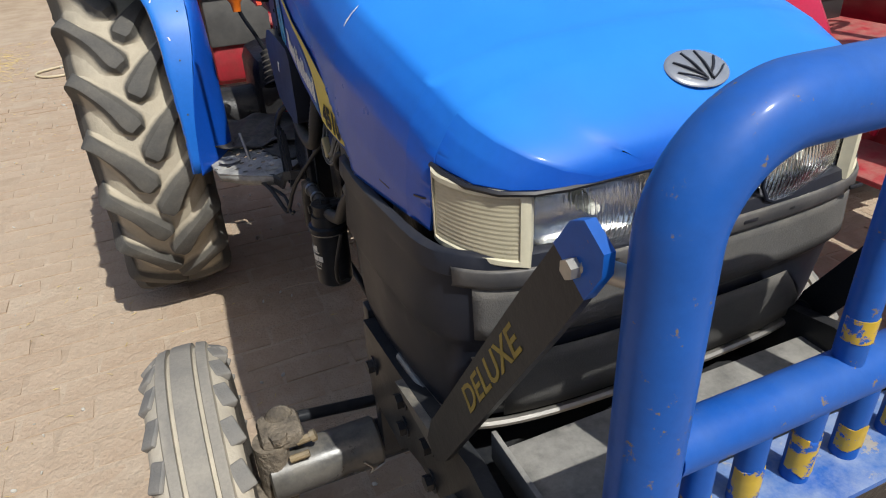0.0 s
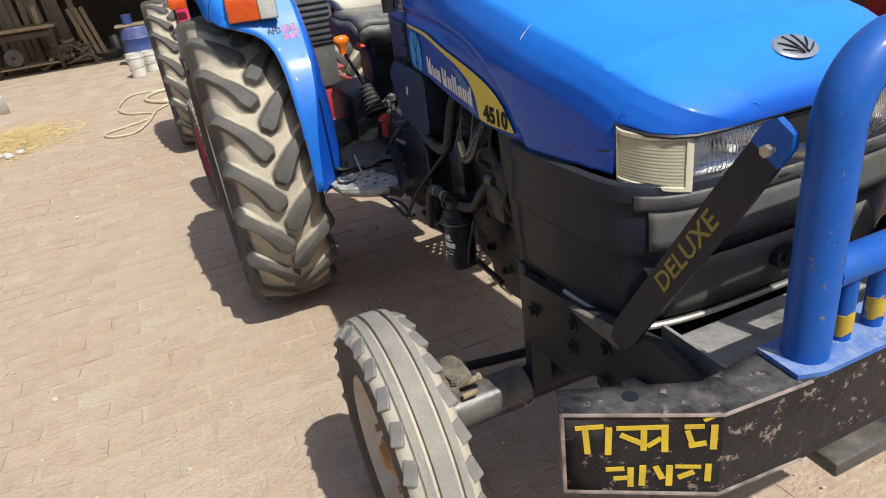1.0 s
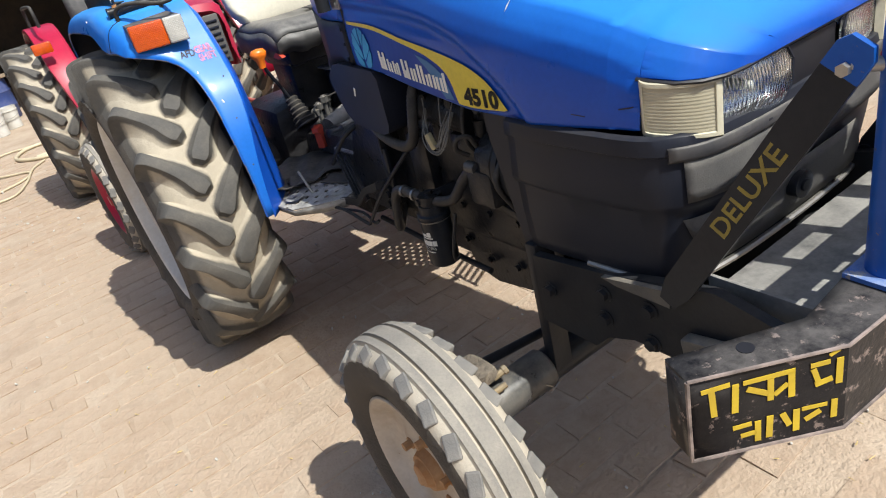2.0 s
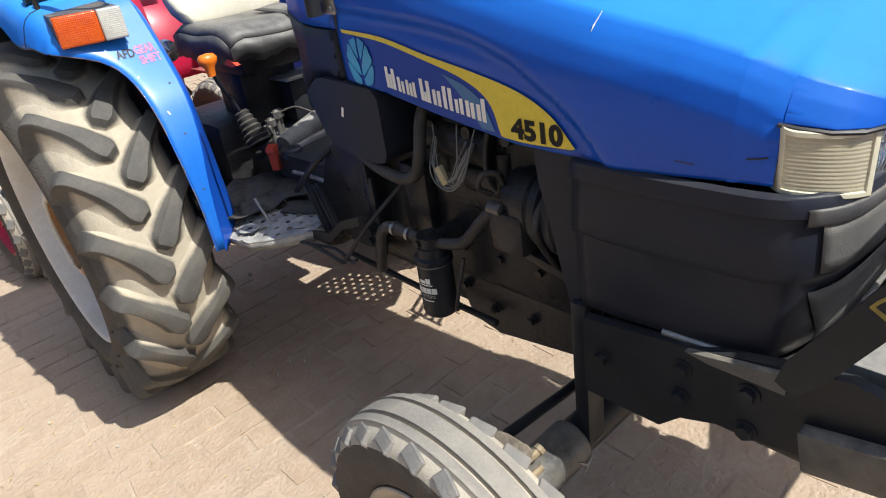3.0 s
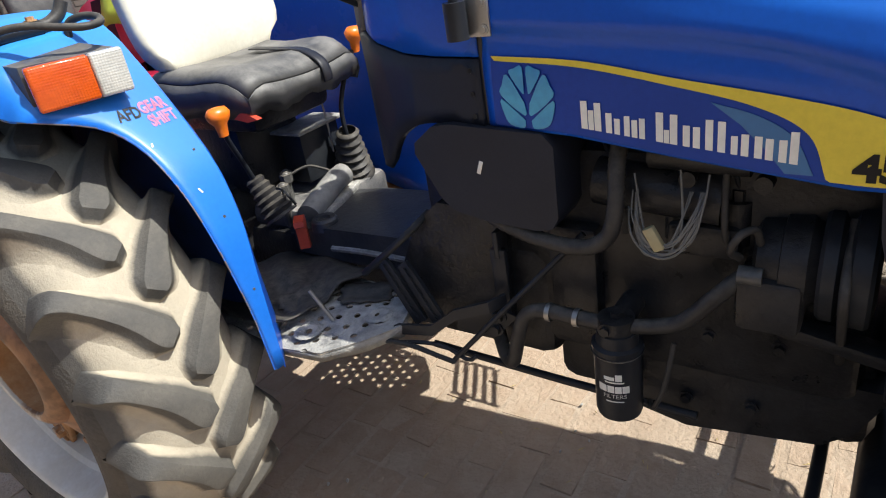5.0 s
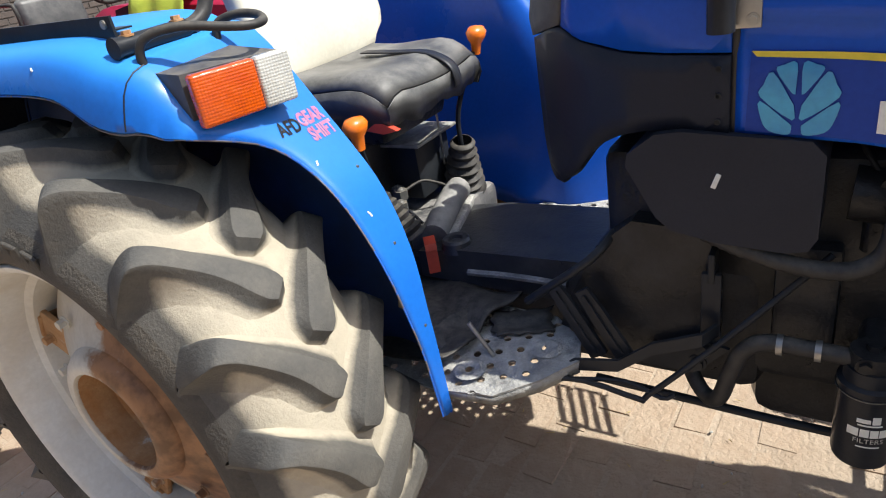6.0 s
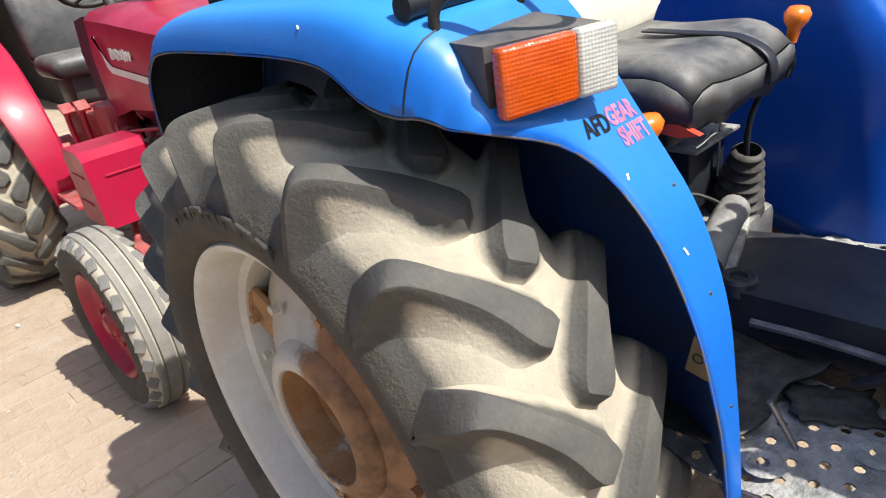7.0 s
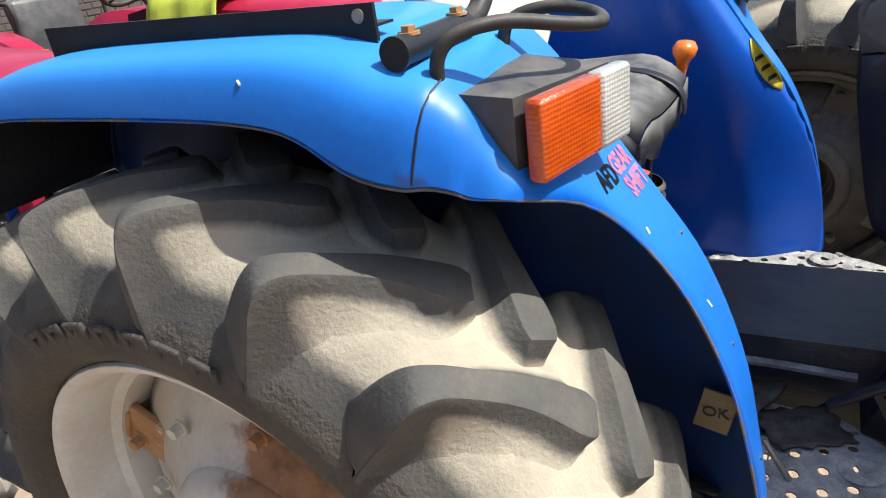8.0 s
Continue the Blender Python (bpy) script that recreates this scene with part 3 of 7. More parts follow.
# bonnet sections: y, bottom z, side x, shoulder z, crown z
BONNET = [(0.552, 1.174, 0.190, 1.180, 1.186), (0.558, 1.174, 0.225, 1.193, 1.205), (0.575, 1.175, 0.255, 1.208, 1.225), (0.605, 1.178, 0.277, 1.223, 1.246), (0.640, 1.183, 0.288, 1.234, 1.268),
          (0.662, 1.187, 0.293, 1.243, 1.280), (0.664, 1.100, 0.294, 1.242, 1.281), (0.72, 1.099, 0.300, 1.265, 1.304), (0.80, 1.095, 0.305, 1.288, 1.326), (0.95, 1.089, 0.311, 1.320, 1.358), (1.12, 1.091, 0.309, 1.354, 1.392),
          (1.35, 1.117, 0.297, 1.402, 1.438), (1.52, 1.138, 0.284, 1.434, 1.468), (1.682, 1.147, 0.272, 1.462, 1.494)]


SIDE = [(-0.01, -0.040), (0.0, -0.032), (0.02, -0.019), (0.045, -0.007), (0.08, 0.0), (0.14, 0.004), (0.22, 0.003), (0.40, 0.0)]


def bonnet_section(y):
    """Half a cross-section: the side by its depth below the shoulder, then the crown."""
    zb, xs, ze, zt = lerp_table(BONNET, y)
    c = zt - ze
    side = []
    for k in range(30):
        z = zb + (ze - zb) * k / 30
        side.append((xs + lerp_table(SIDE, ze - z)[0], z))
    return side + curve2([(xs - 0.032, ze), (xs - 0.056, ze + c * 0.30), (xs - 0.092, ze + c * 0.56), (xs * 0.54, zt - c * 0.18), (xs * 0.26, zt - c * 0.04), (0, zt)], 3)


PRESS = [(0.90, 1.07), (0.955, 1.135), (1.015, 1.186), (1.11, 1.244), (1.22, 1.276), (1.333, 1.292), (1.60, 1.310), (1.70, 1.314)]


def bonnet_press(y, z):
    """How far the side is pressed in below the swept crease."""
    d = (lerp_table(PRESS, y)[0] - z) / 0.030 + 0.5
    d = min(1.0, max(0.0, d))
    return 0.016 * d * d * (3 - 2 * d) * min(1.0, max(0.0, (y - 0.88) / 0.09)) - 0.008 * min(1.0, max(0.0, (y - 0.70) / 0.2)) * min(1.0, max(0.0, (1.34 - z) / 0.10))


def bonnet_x(y, z):
    s = bonnet_section(y)
    for (xa, za), (xb, zb) in zip(s, s[1:]):
        if za <= z <= zb:
            return xa + (xb - xa) * (z - za) / max(zb - za, 1e-6) - bonnet_press(y, z)
    return s[0][0] - bonnet_press(y, z)


def build_bonnet():
    bm = bmesh.new()
    ys = sorted({r[0] for r in BONNET} | {0.675 + 0.015 * k for k in range(1, 67)} | {0.565, 0.59, 0.62})
    rows = []
    for y in ys:
        s = bonnet_section(y)
        s = [(x - bonnet_press(y, z), z) if z < 1.34 else (x, z) for x, z in s]
        rows.append([(x, y, z) for x, z in s] + [(-x, y, z) for x, z in s[-2::-1]])
    loft(bm, rows)
    bm.faces.new([bm.verts[i] for i in ()] or [v for v in list(bm.verts)[:len(rows[0])]])
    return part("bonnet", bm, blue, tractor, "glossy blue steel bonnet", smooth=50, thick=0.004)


bonnet = build_bonnet()


def on_bonnet(y, z, lift=0.0025):
    return Vector((-bonnet_x(y, z) - lift - 0.0008, y, z))


def side_decal(name, outline, material, parent, lift=0.0025, label=""):
    """A sticker cut to a (y, z) outline that follows the bonnet's right side."""
    pts = []
    for a, b in zip(outline, outline[1:] + outline[:1]):
        n = max(1, int(math.dist(a, b) / 0.02))
        pts += [(a[0] + (b[0] - a[0]) * k / n, a[1] + (b[1] - a[1]) * k / n) for k in range(n)]
    bm = bmesh.new()
    vs = [bm.verts.new((0, y, z)) for y, z in pts]
    es = [bm.edges.new((a, b)) for a, b in zip(vs, vs[1:] + vs[:1])]
    bmesh.ops.triangle_fill(bm, edges=es, use_beauty=True)
    for v in bm.verts:
        v.co = on_bonnet(v.co.y, v.co.z, lift)
    return part(name, bm, material, parent, label, smooth=0, thick=0.0006)


# sticker along the side: dark blue field, yellow sweep, leaf emblem, model number
upper = curve2([(1.662, 1.270), (1.50, 1.262), (1.35, 1.238), (1.20, 1.214), (1.10, 1.192), (1.03, 1.158), (0.980, 1.106)])
lower = curve2([(0.990, 1.099), (1.12, 1.097), (1.35, 1.121), (1.52, 1.143), (1.667, 1.151)])
side_decal("decal_field", upper + lower, blue_dark, bonnet, 0.0022, "dark blue side sticker")
band = curve2([(1.655, 1.262), (1.50, 1.252), (1.35, 1.226), (1.24, 1.200), (1.175, 1.165), (1.150, 1.104)])
side_decal("decal_sweep", upper + curve2([(0.990, 1.103), (1.08, 1.099), (1.145, 1.101)], 4) + band[::-1], yellow_decal, bonnet, 0.0032, "yellow sweep of the sticker")
side_decal("decal_mid", curve2([(1.30, 1.205), (1.235, 1.187), (1.19, 1.158), (1.165, 1.108)], 5) + [(1.20, 1.108), (1.225, 1.14), (1.26, 1.175)], blue_mid, bonnet, 0.0034)


def leaf(points):
    side_decal("emblem_leaf", points, leaf_blue, bonnet, 0.0036)


EC = (1.598, 1.200)
for s in (-1, 1):
    q = lambda a, b: (EC[0] - s * a, EC[1] + b)
    leaf(curve2([q(0.004, 0.008), q(0.004, 0.052), q(0.020, 0.050), q(0.030, 0.043), q(0.010, 0.012), q(0.004, 0.008)], 3)[:-1])
    leaf(curve2([q(0.005, -0.008), q(0.034, 0.040), q(0.046, 0.022), q(0.050, 0.004), q(0.006, -0.030), q(0.005, -0.008)], 3)[:-1])
    leaf(curve2([q(0.006, -0.038), q(0.050, -0.002), q(0.047, -0.030), q(0.036, -0.047), q(0.010, -0.052), q(0.006, -0.038)], 3)[:-1])
# the maker's name as plain upright bars, two or three to a letter
for y0, stems in ((1.500, ((0, 0.011, 1), (0.0125, 0.009, 0.7), (0.023, 0.011, 1))), (1.458, ((0, 0.010, 0.7), (0.014, 0.009, 0.55))), (1.428, ((0, 0.009, 0.7), (0.012, 0.009, 0.6), (0.024, 0.009, 0.7))),
                  (1.378, ((0, 0.011, 1), (0.012, 0.008, 0.45), (0.021, 0.011, 1))), (1.338, ((0, 0.010, 0.7), (0.0145, 0.010, 0.7))), (1.306, ((0, 0.0105, 1),)), (1.289, ((0, 0.0105, 1),)), (1.271, ((0, 0.009, 0.6), (0.0135, 0.010, 0.7))), (1.240, ((0, 0.010, 0.7), (0.014, 0.010, 0.68))), (1.209, ((0, 0.010, 0.7), (0.0135, 0.0105, 1)))):
    for dy, w, k in stems:
        y = y0 - dy
        zb = 1.155 - (1.50 - y) * 0.105
        h = 0.045 * k
        side_decal("name_bar", [(y, zb), (y - w, zb - w * 0.105), (y - w, zb + h), (y, zb + h)], white_decal, bonnet, 0.0036)
flip = Matrix(((0, 0, -1, 0), (-1, 0, 0, 0), (0, 1, 0, 0), (0, 0, 0, 1)))
lettering("digit", "4510", 0.050, Matrix.Translation((0, 1.062, 1.122)) @ flip, black_decal, bonnet, 0.118, lambda c: on_bonnet(c.y, c.z, 0.0040), bold=0.0026)

# badge
bm = bmesh.new()
ball(bm, (0, 0, 0), 1, (0.044, 0.036, 0.006), 28)
slope = Matrix.Translation((0.003, 0.621, 1.2572)) @ Matrix.Rotation(radians(27), 4, "X") @ Matrix.Diagonal((0.90, 0.95, 1, 1))
bm.transform(slope)
part("badge", bm, badge_silver, bonnet, "oval chrome badge")
bm = bmesh.new()
for s in (-1, 1):
    for a, b, w in (((0.004, -0.026), (0.010, 0.026), 0.004), ((0.006, -0.018), (0.030, 0.012), 0.004), ((0.004, -0.028), (0.034, -0.006), 0.003)):
        tube(bm, [(s * a[0], a[1], 0.006), (s * (a[0] + b[0]) / 2, (a[1] + b[1]) / 2 - 0.002, 0.0075), (s * b[0], b[1], 0.0045)], w * 0.42, 6, 3)
bm.transform(slope)
part("badge_leaf", bm, plastic, bonnet)

# black rubber seal under the bonnet's front lip
bm = bmesh.new()
edge = [(x, y + 0.004, z - 0.001) for y, z, x in ((0.664, 1.186, 0.291), (0.640, 1.182, 0.287), (0.605, 1.177, 0.276), (0.575, 1.174, 0.254), (0.558, 1.173, 0.224), (0.552, 1.173, 0.190))]
tube(bm, edge + [(0.06, 0.556, 1.172), (-0.06, 0.556, 1.172)] + [(-x, y, z) for x, y, z in edge[::-1]], 0.0035, 6, 0)
part("lip_seal", bm, black_decal, bonnet, "black rubber edge seal")

# dark skirt round the nose: outlines at several heights
def skirt_outline(dx, dy, y_end=0.985):
    half = [(0.0, 0.556 + dy), (0.14, 0.560 + dy), (0.235, 0.574 + dy), (0.285, 0.606 + dy * 0.8), (0.314 - dx, 0.66 + dy * 0.3), (0.322 - dx, 0.76), (0.326 - dx, 0.88), (0.322 - dx, y_end)]
    r = curve2(half, 4)
    return [(-x, y) for x, y in r[::-1]] + r[1:]


def skirt_band(name, levels, material, label="", parent=None):
    bm = bmesh.new()
    loft(bm, [[(x, y, z) for x, y in skirt_outline(dx, dy)] for z, dx, dy in levels])
    for v in bm.verts:
        if v.co.z < 0.93:
            v.co.z += -0.060 * max(0.0, v.co.y - 0.62) + 0.012
    return part(name, bm, material, parent or tractor, label, smooth=40, thick=0.005)


skirt = skirt_band("skirt", [(1.094, 0.010, 0.014), (1.088, 0.002, 0.004), (1.070, 0.0, 0.0), (1.060, 0.0, 0.0), (1.056, 0.006, 0.010), (1.02, 0.004, 0.006), (0.968, 0.0, 0.004), (0.958, 0.003, 0.010), (0.950, 0.010, 0.016), (0.90, 0.011, 0.022), (0.83, 0.016, 0.034), (0.80, 0.020, 0.042), (0.79, 0.030, 0.055)], plastic, "dark grey plastic nose skirt")
# textured mesh panels on the front
for name, z0, z1, dy0, dy1 in (("grille_upper", 1.046, 0.972, 0.0085, 0.0036), ("grille_lower", 0.935, 0.815, 0.0178, 0.038)):
    bm = bmesh.new()
    rows = []
    for k in range(5):
        t = k / 4
        z = z0 + (z1 - z0) * t
        o = [p for p in skirt_outline(0.012, dy0 + (dy1 - dy0) * t) if abs(p[0]) < 0.280 and p[1] < 0.612]
        rows.append([(x * 1.002, y - 0.0026, z) for x, y in o])
    n = min(len(r) for r in rows)
    loft(bm, [r[:n] for r in rows])
    part(name, bm, mesh_plastic, skirt, "punched grey grille panel", smooth=40, thick=0.002)
bm = bmesh.new()
tube(bm, [(x * 1.0, y - 0.004, 0.800) for x, y in skirt_outline(0.02, 0.040)[6:-6:3]], 0.007, 8, 3)
part("bottom_trim", bm, steel, skirt, "pale bottom trim strip")
# strip under the lamps, with slots
bm = bmesh.new()
o = [p for p in skirt_outline(0.0, 0.0) if abs(p[0]) < 0.30 and p[1] < 0.64]
loft(bm, [[(x, y - 0.001, 1.074) for x, y in o], [(x, y - 0.004, 1.070) for x, y in o], [(x, y - 0.004, 1.052) for x, y in o], [(x, y - 0.001, 1.047) for x, y in o]])
part("lamp_strip", bm, strip_plastic, skirt, smooth=40, thick=0.004)
bm = bmesh.new()
for x in (0.06, 0.12, 0.24, -0.06, -0.12):
    box(bm, (x, 0.551 + abs(x) * 0.05, 1.061), (0.022, 0.004, 0.006), 0.0015)
part("strip_slot", bm, black_decal, skirt)
bm = bmesh.new()
cyl(bm, (-0.02, 0.585, 0.885), (-0.02, 0.560, 0.885), 0.026, 24)
cyl(bm, (-0.02, 0.562, 0.885), (-0.02, 0.555, 0.885), 0.012, 16)
part("bonnet_latch", bm, black_steel, skirt)

# lamps
lampbay = bmesh.new()
box(lampbay, (0, 0.660, 1.118), (0.54, 0.07, 0.088), 0.004)
box(lampbay, (0, 0.590, 1.118), (0.13, 0.05, 0.088), 0.004)
part("lamp_housing", lampbay, black_decal, tractor)
reflector_mat = mat("lamp_reflector", (0.80, 0.81, 0.80), 0.16, metal=1.0, alt=(0.55, 0.55, 0.53), mix=0.5, scale=20, bump=0.25, depth=0.004)
lens_glass = bpy.data.materials.new("lens_glass")
lens_glass.use_nodes = True
lens_glass.node_tree.nodes["Principled BSDF"].inputs["Transmission Weight"].default_value = 1.0
lens_glass.node_tree.nodes["Principled BSDF"].inputs["Roughness"].default_value = 0.04
lens_glass.node_tree.nodes["Principled BSDF"].inputs["IOR"].default_value = 1.3
lens_glass.node_tree.nodes["Principled BSDF"].inputs["Base Color"].default_value = (0.93, 0.95, 0.95, 1)


def lamp_face(s, u, v):
    """A point of the headlight's front: u across from the inner end, v up."""
    x = 0.070 + 0.150 * u
    y = 0.556 + 0.030 * u * u + 0.004 - 0.011 * math.sin(math.pi * v) * math.sin(math.pi * min(1, 0.1 + 0.8 * u))
    return Vector((s * x, y, 1.077 + 0.098 * v))


def lamp_outline(u):
    """Rounded ends: how much of the height is left at u."""
    e = max(0.0, abs(u - 0.5) - 0.30) / 0.20
    return math.sqrt(max(0.02, 1 - 0.85 * e * e))


for s in (-1, 1):
    bm = bmesh.new()
    rows = []
    for k in range(15):
        row = []
        for i in range(25):
            u, v = i / 24, k / 14
            k2 = lamp_outline(u)
            p = lamp_face(s, u, 0.5 + (v - 0.5) * k2)
            dep = (1 - (2 * u - 1) ** 2) * (1 - (2 * v - 1) ** 2)
            row.append(p + Vector((0, 0.006 + 0.045 * dep ** 0.5, 0)))
        rows.append(row)
    loft(bm, rows)
    lamp = part("headlight", bm, reflector_mat, tractor, "headlight with fluted clear glass", smooth=60)
    bm = bmesh.new()
    rows = []
    for k in range(11):
        row = []
        for i in range(145):
            u, v = i / 144, k / 10
            p = lamp_face(s, u, 0.5 + (v - 0.5) * lamp_outline(u))
            flute = 0.0010 * math.sin(u * 2 * math.pi * 24) * min(1.0, 6 * v, 6 * (1 - v))
            row.append(p + Vector((0, flute, 0)))
        rows.append(row)
    loft(bm, rows)
    lens = part("fluted_lens", bm, lens_glass, lamp, "clear fluted glass lens", smooth=80, thick=0.002)
    lens.visible_shadow = False
    bm = bmesh.new()
    cyl(bm, lamp_face(s, 0.5, 0.5) + Vector((0, 0.045, 0)), lamp_face(s, 0.5, 0.5) + Vector((0, 0.018, 0)), 0.010, 16, 0.007)
    part("bulb", bm, clear_lens, lamp)
    bm = bmesh.new()
    edge = [lamp_face(s, u / 12, 0.5 + 0.5 * lamp_outline(u / 12)) for u in range(13)] + [lamp_face(s, u / 12, 0.5 - 0.5 * lamp_outline(u / 12)) for u in range(12, -1, -1)]
    edge = [p + Vector((0, -0.001, 0)) for p in edge]
    tube(bm, edge + edge[:1], 0.0028, 6, 0)
    part("lamp_rim", bm, plastic, lamp)
    # corner lamp: a pale frame wrapped round the nose, ribbed lens within
    path = curve2([(0.222, 0.570), (0.250, 0.585), (0.274, 0.612), (0.290, 0.648), (0.293, 0.662)], 5)
    n = len(path) - 1
    top = lambda t: 1.173 + 0.004 * t + 0.008 * t * t
    low = lambda t: 1.074 + 0.018 * t
    bm = bmesh.new()
    # frame face with an opening: outer outline, inner outline, sunk edge
    def lamp_ring(inset, lift):
        ring = []
        k0, k1 = inset / 0.10, 1 - inset / 0.10
        ts = [k0 + (k1 - k0) * j / n for j in range(n + 1)]
        at = lambda t: Vector(curve_at(path, t))
        for t in ts:
            p = at(t)
            ring.append((s * (p.x + lift * 0.6), p.y - lift * 0.8, top(t) - inset))
        for t in ts[::-1]:
            p = at(t)
            ring.append((s * (p.x + lift * 0.6), p.y - lift * 0.8, low(t) + inset))
        return ring
    loft(bm, [lamp_ring(0.0, -0.012), lamp_ring(0.0, 0.003), lamp_ring(0.002, 0.005), lamp_ring(0.008, 0.005), lamp_ring(0.0095, 0.001)], True)
    corner = part("corner_lamp", bm, cream, tractor, "cream corner lamp with ribbed lens")
    bm = bmesh.new()
    rows = []
    for k in range(61):
        v = k / 60
        rib = 0.0005 * (1 if k % 4 in (1, 2) else 0)
        row = []
        for j in range(n + 1):
            t = 0.03 + 0.94 * j / n
            p = Vector(curve_at(path, t))
            row.append((s * (p.x + 0.001 + rib * 0.6), p.y - 0.0015 - rib * 0.8, low(t) + 0.004 + (top(t) - low(t) - 0.008) * v))
        rows.append(row)
    loft(bm, rows)
    part("corner_lens", bm, cream_lens, corner, "dull cream ribbed lens", smooth=20)

# the nose is wider on the left of the gearbox's line than on its right
def widen(ob):
    for v in ob.data.vertices:
        v.co.x = -0.30 + (v.co.x + 0.30) * 1.15
    for c in ob.children:
        widen(c)


for ob in list(tractor.children):
    widen(ob)

# cowl behind the bonnet
COWL = [(1.5, 0.266), (1.69, 0.266), (1.85, 0.252), (1.95, 0.222), (2.02, 0.172), (2.06, 0.122), (2.085, 0.075), (2.2, 0.02)]


def cowl_panel(name, outline, material, s, label, lift=0.0, thick=0.02):
    pts = []
    for a, b in zip(outline, outline[1:] + outline[:1]):
        n = max(1, int(math.dist(a, b) / 0.015))
        pts += [(a[0] + (b[0] - a[0]) * k / n, a[1] + (b[1] - a[1]) * k / n) for k in range(n)]
    bm = bmesh.new()
    vs = [bm.verts.new((0, y, z)) for y, z in pts]
    es = [bm.edges.new((a, b)) for a, b in zip(vs, vs[1:] + vs[:1])]
    bmesh.ops.triangle_fill(bm, edges=es, use_beauty=True)
    bmesh.ops.subdivide_edges(bm, edges=[e for e in bm.edges if e.calc_length() > 0.05], cuts=3)
    bmesh.ops.triangulate(bm, faces=bm.faces)
    for v in bm.verts:
        v.co.x = s * (lerp_table(COWL, v.co.y)[0] + lift)
    if s > 0:
        bmesh.ops.reverse_faces(bm, faces=bm.faces)
    me = bpy.data.meshes.new(name)
    bm.normal_update()
    if sum(f.normal.x * s for f in bm.faces) < 0:
        bmesh.ops.reverse_faces(bm, faces=bm.faces)
    bm.to_mesh(me)
    bm.free()
    return link(name, me, material, tractor, label, 40, thick)


for s in (-1, 1):
    cowl = cowl_panel("cowl_panel", curve2([(1.690, 1.147), (1.78, 1.148), (1.85, 1.139), (1.90, 1.115), (1.93, 1.092), (1.975, 1.040), (2.012, 1.016), (2.038, 1.022), (2.052, 1.05), (2.068, 1.12), (2.080, 1.19), (2.085, 1.272)], 3) + curve2([(2.03, 1.295), (1.985, 1.309), (1.932, 1.287), (1.857, 1.272), (1.785, 1.266), (1.690, 1.264)], 3), plastic, s, "dark grey cowl side panel")
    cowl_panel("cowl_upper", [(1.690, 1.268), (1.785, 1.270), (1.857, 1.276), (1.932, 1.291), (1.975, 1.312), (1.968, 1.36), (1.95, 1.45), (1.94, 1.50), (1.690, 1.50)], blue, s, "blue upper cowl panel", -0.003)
    cowl_panel("dash_trim", [(1.985, 1.313), (2.03, 1.299), (2.087, 1.276), (2.093, 1.31), (2.085, 1.345), (2.05, 1.372), (2.02, 1.44), (2.01, 1.50), (1.946, 1.50), (1.956, 1.45), (1.974, 1.36)], mesh_plastic, s, "grey dash end trim", 0.001)
    bm = bmesh.new()
    for z in (1.165, 1.205, 1.246):
        bolt(bm, (s * 0.266, 1.706, z), (s, 0, 0), 0.0032, 0.003)
    part("cowl_screw", bm, black_steel, cowl)
bm = bmesh.new()
box(bm, (0, 1.78, 1.33), (0.44, 0.18, 0.34), 0.03)
box(bm, (0, 1.90, 1.30), (0.34, 0.12, 0.34), 0.03)
box(bm, (0, 1.99, 1.30), (0.16, 0.12, 0.28), 0.03)
part("dash_body", bm, plastic, tractor)
bm = bmesh.new()
box(bm, (0, 1.684, 1.31), (0.52, 0.012, 0.33), 0.004)
part("bonnet_seal", bm, black_decal, tractor)
# exhaust stack clamp at the bonnet's rear edge
bm = bmesh.new()
box(bm, (-0.2765, 1.672, 1.337), (0.006, 0.046, 0.066), 0.002)
bolt(bm, (-0.279, 1.660, 1.358), (-1, 0, 0), 0.006, 0.006)
bolt(bm, (-0.279, 1.660, 1.316), (-1, 0, 0), 0.006, 0.006)
bracket = part("stay_bracket", bm, steel, tractor, "bright steel stay bracket")
bm = bmesh.new()
cyl(bm, (-0.300, 1.698, 1.305), (-0.300, 1.698, 1.365), 0.019, 20)
part("stay_socket", bm, black_steel, bracket)
bm = bmesh.new()
cyl(bm, (-0.300, 1.698, 1.34), (-0.306, 1.705, 1.72), 0.008, 12)
part("stay_rod", bm, black_steel, bracket)

# black side tank under the bonnet
bm = bmesh.new()
prism(bm, [(1.555, 1.118), (1.575, 1.140), (1.76, 1.152), (1.80, 1.146), (1.845, 1.112), (1.848, 1.09), (1.80, 1.00), (1.775, 0.978), (1.70, 0.962), (1.60, 0.955), (1.568, 0.962), (1.556, 0.985)], -0.278, -0.11)
bevel_all(bm, 0.034, 6, 0.3)
tank = part("side_tank", bm, plastic, tractor, "black plastic side tank", smooth=60)
bm = bmesh.new()
box(bm, (-0.2785, 1.704, 1.072), (0.002, 0.008, 0.026), 0.0008, Matrix.Rotation(0.35, 4, "X"))
part("tank_scuff", bm, white_decal, tank)

# engine, gearbox and running gear
bm = bmesh.new()
box(bm, (0, 1.50, 0.85), (0.34, 0.86, 0.46), 0.03)
box(bm, (0, 1.46, 1.06), (0.20, 0.62, 0.14), 0.03)
box(bm, (0.02, 1.35, 0.60), (0.30, 0.62, 0.22), 0.04)
engine = part("engine_block", bm, greasy, tractor, "greasy black engine block")
bm = bmesh.new()
prism(bm, [(1.02, 0.66), (1.07, 0.56), (1.12, 0.515), (1.25, 0.495), (1.36, 0.478), (1.455, 0.498), (1.475, 0.55), (1.485, 0.66)], -0.16, 0.16)
bevel_all(bm, 0.02)
part("sump", bm, greasy, tractor)
bm = bmesh.new()
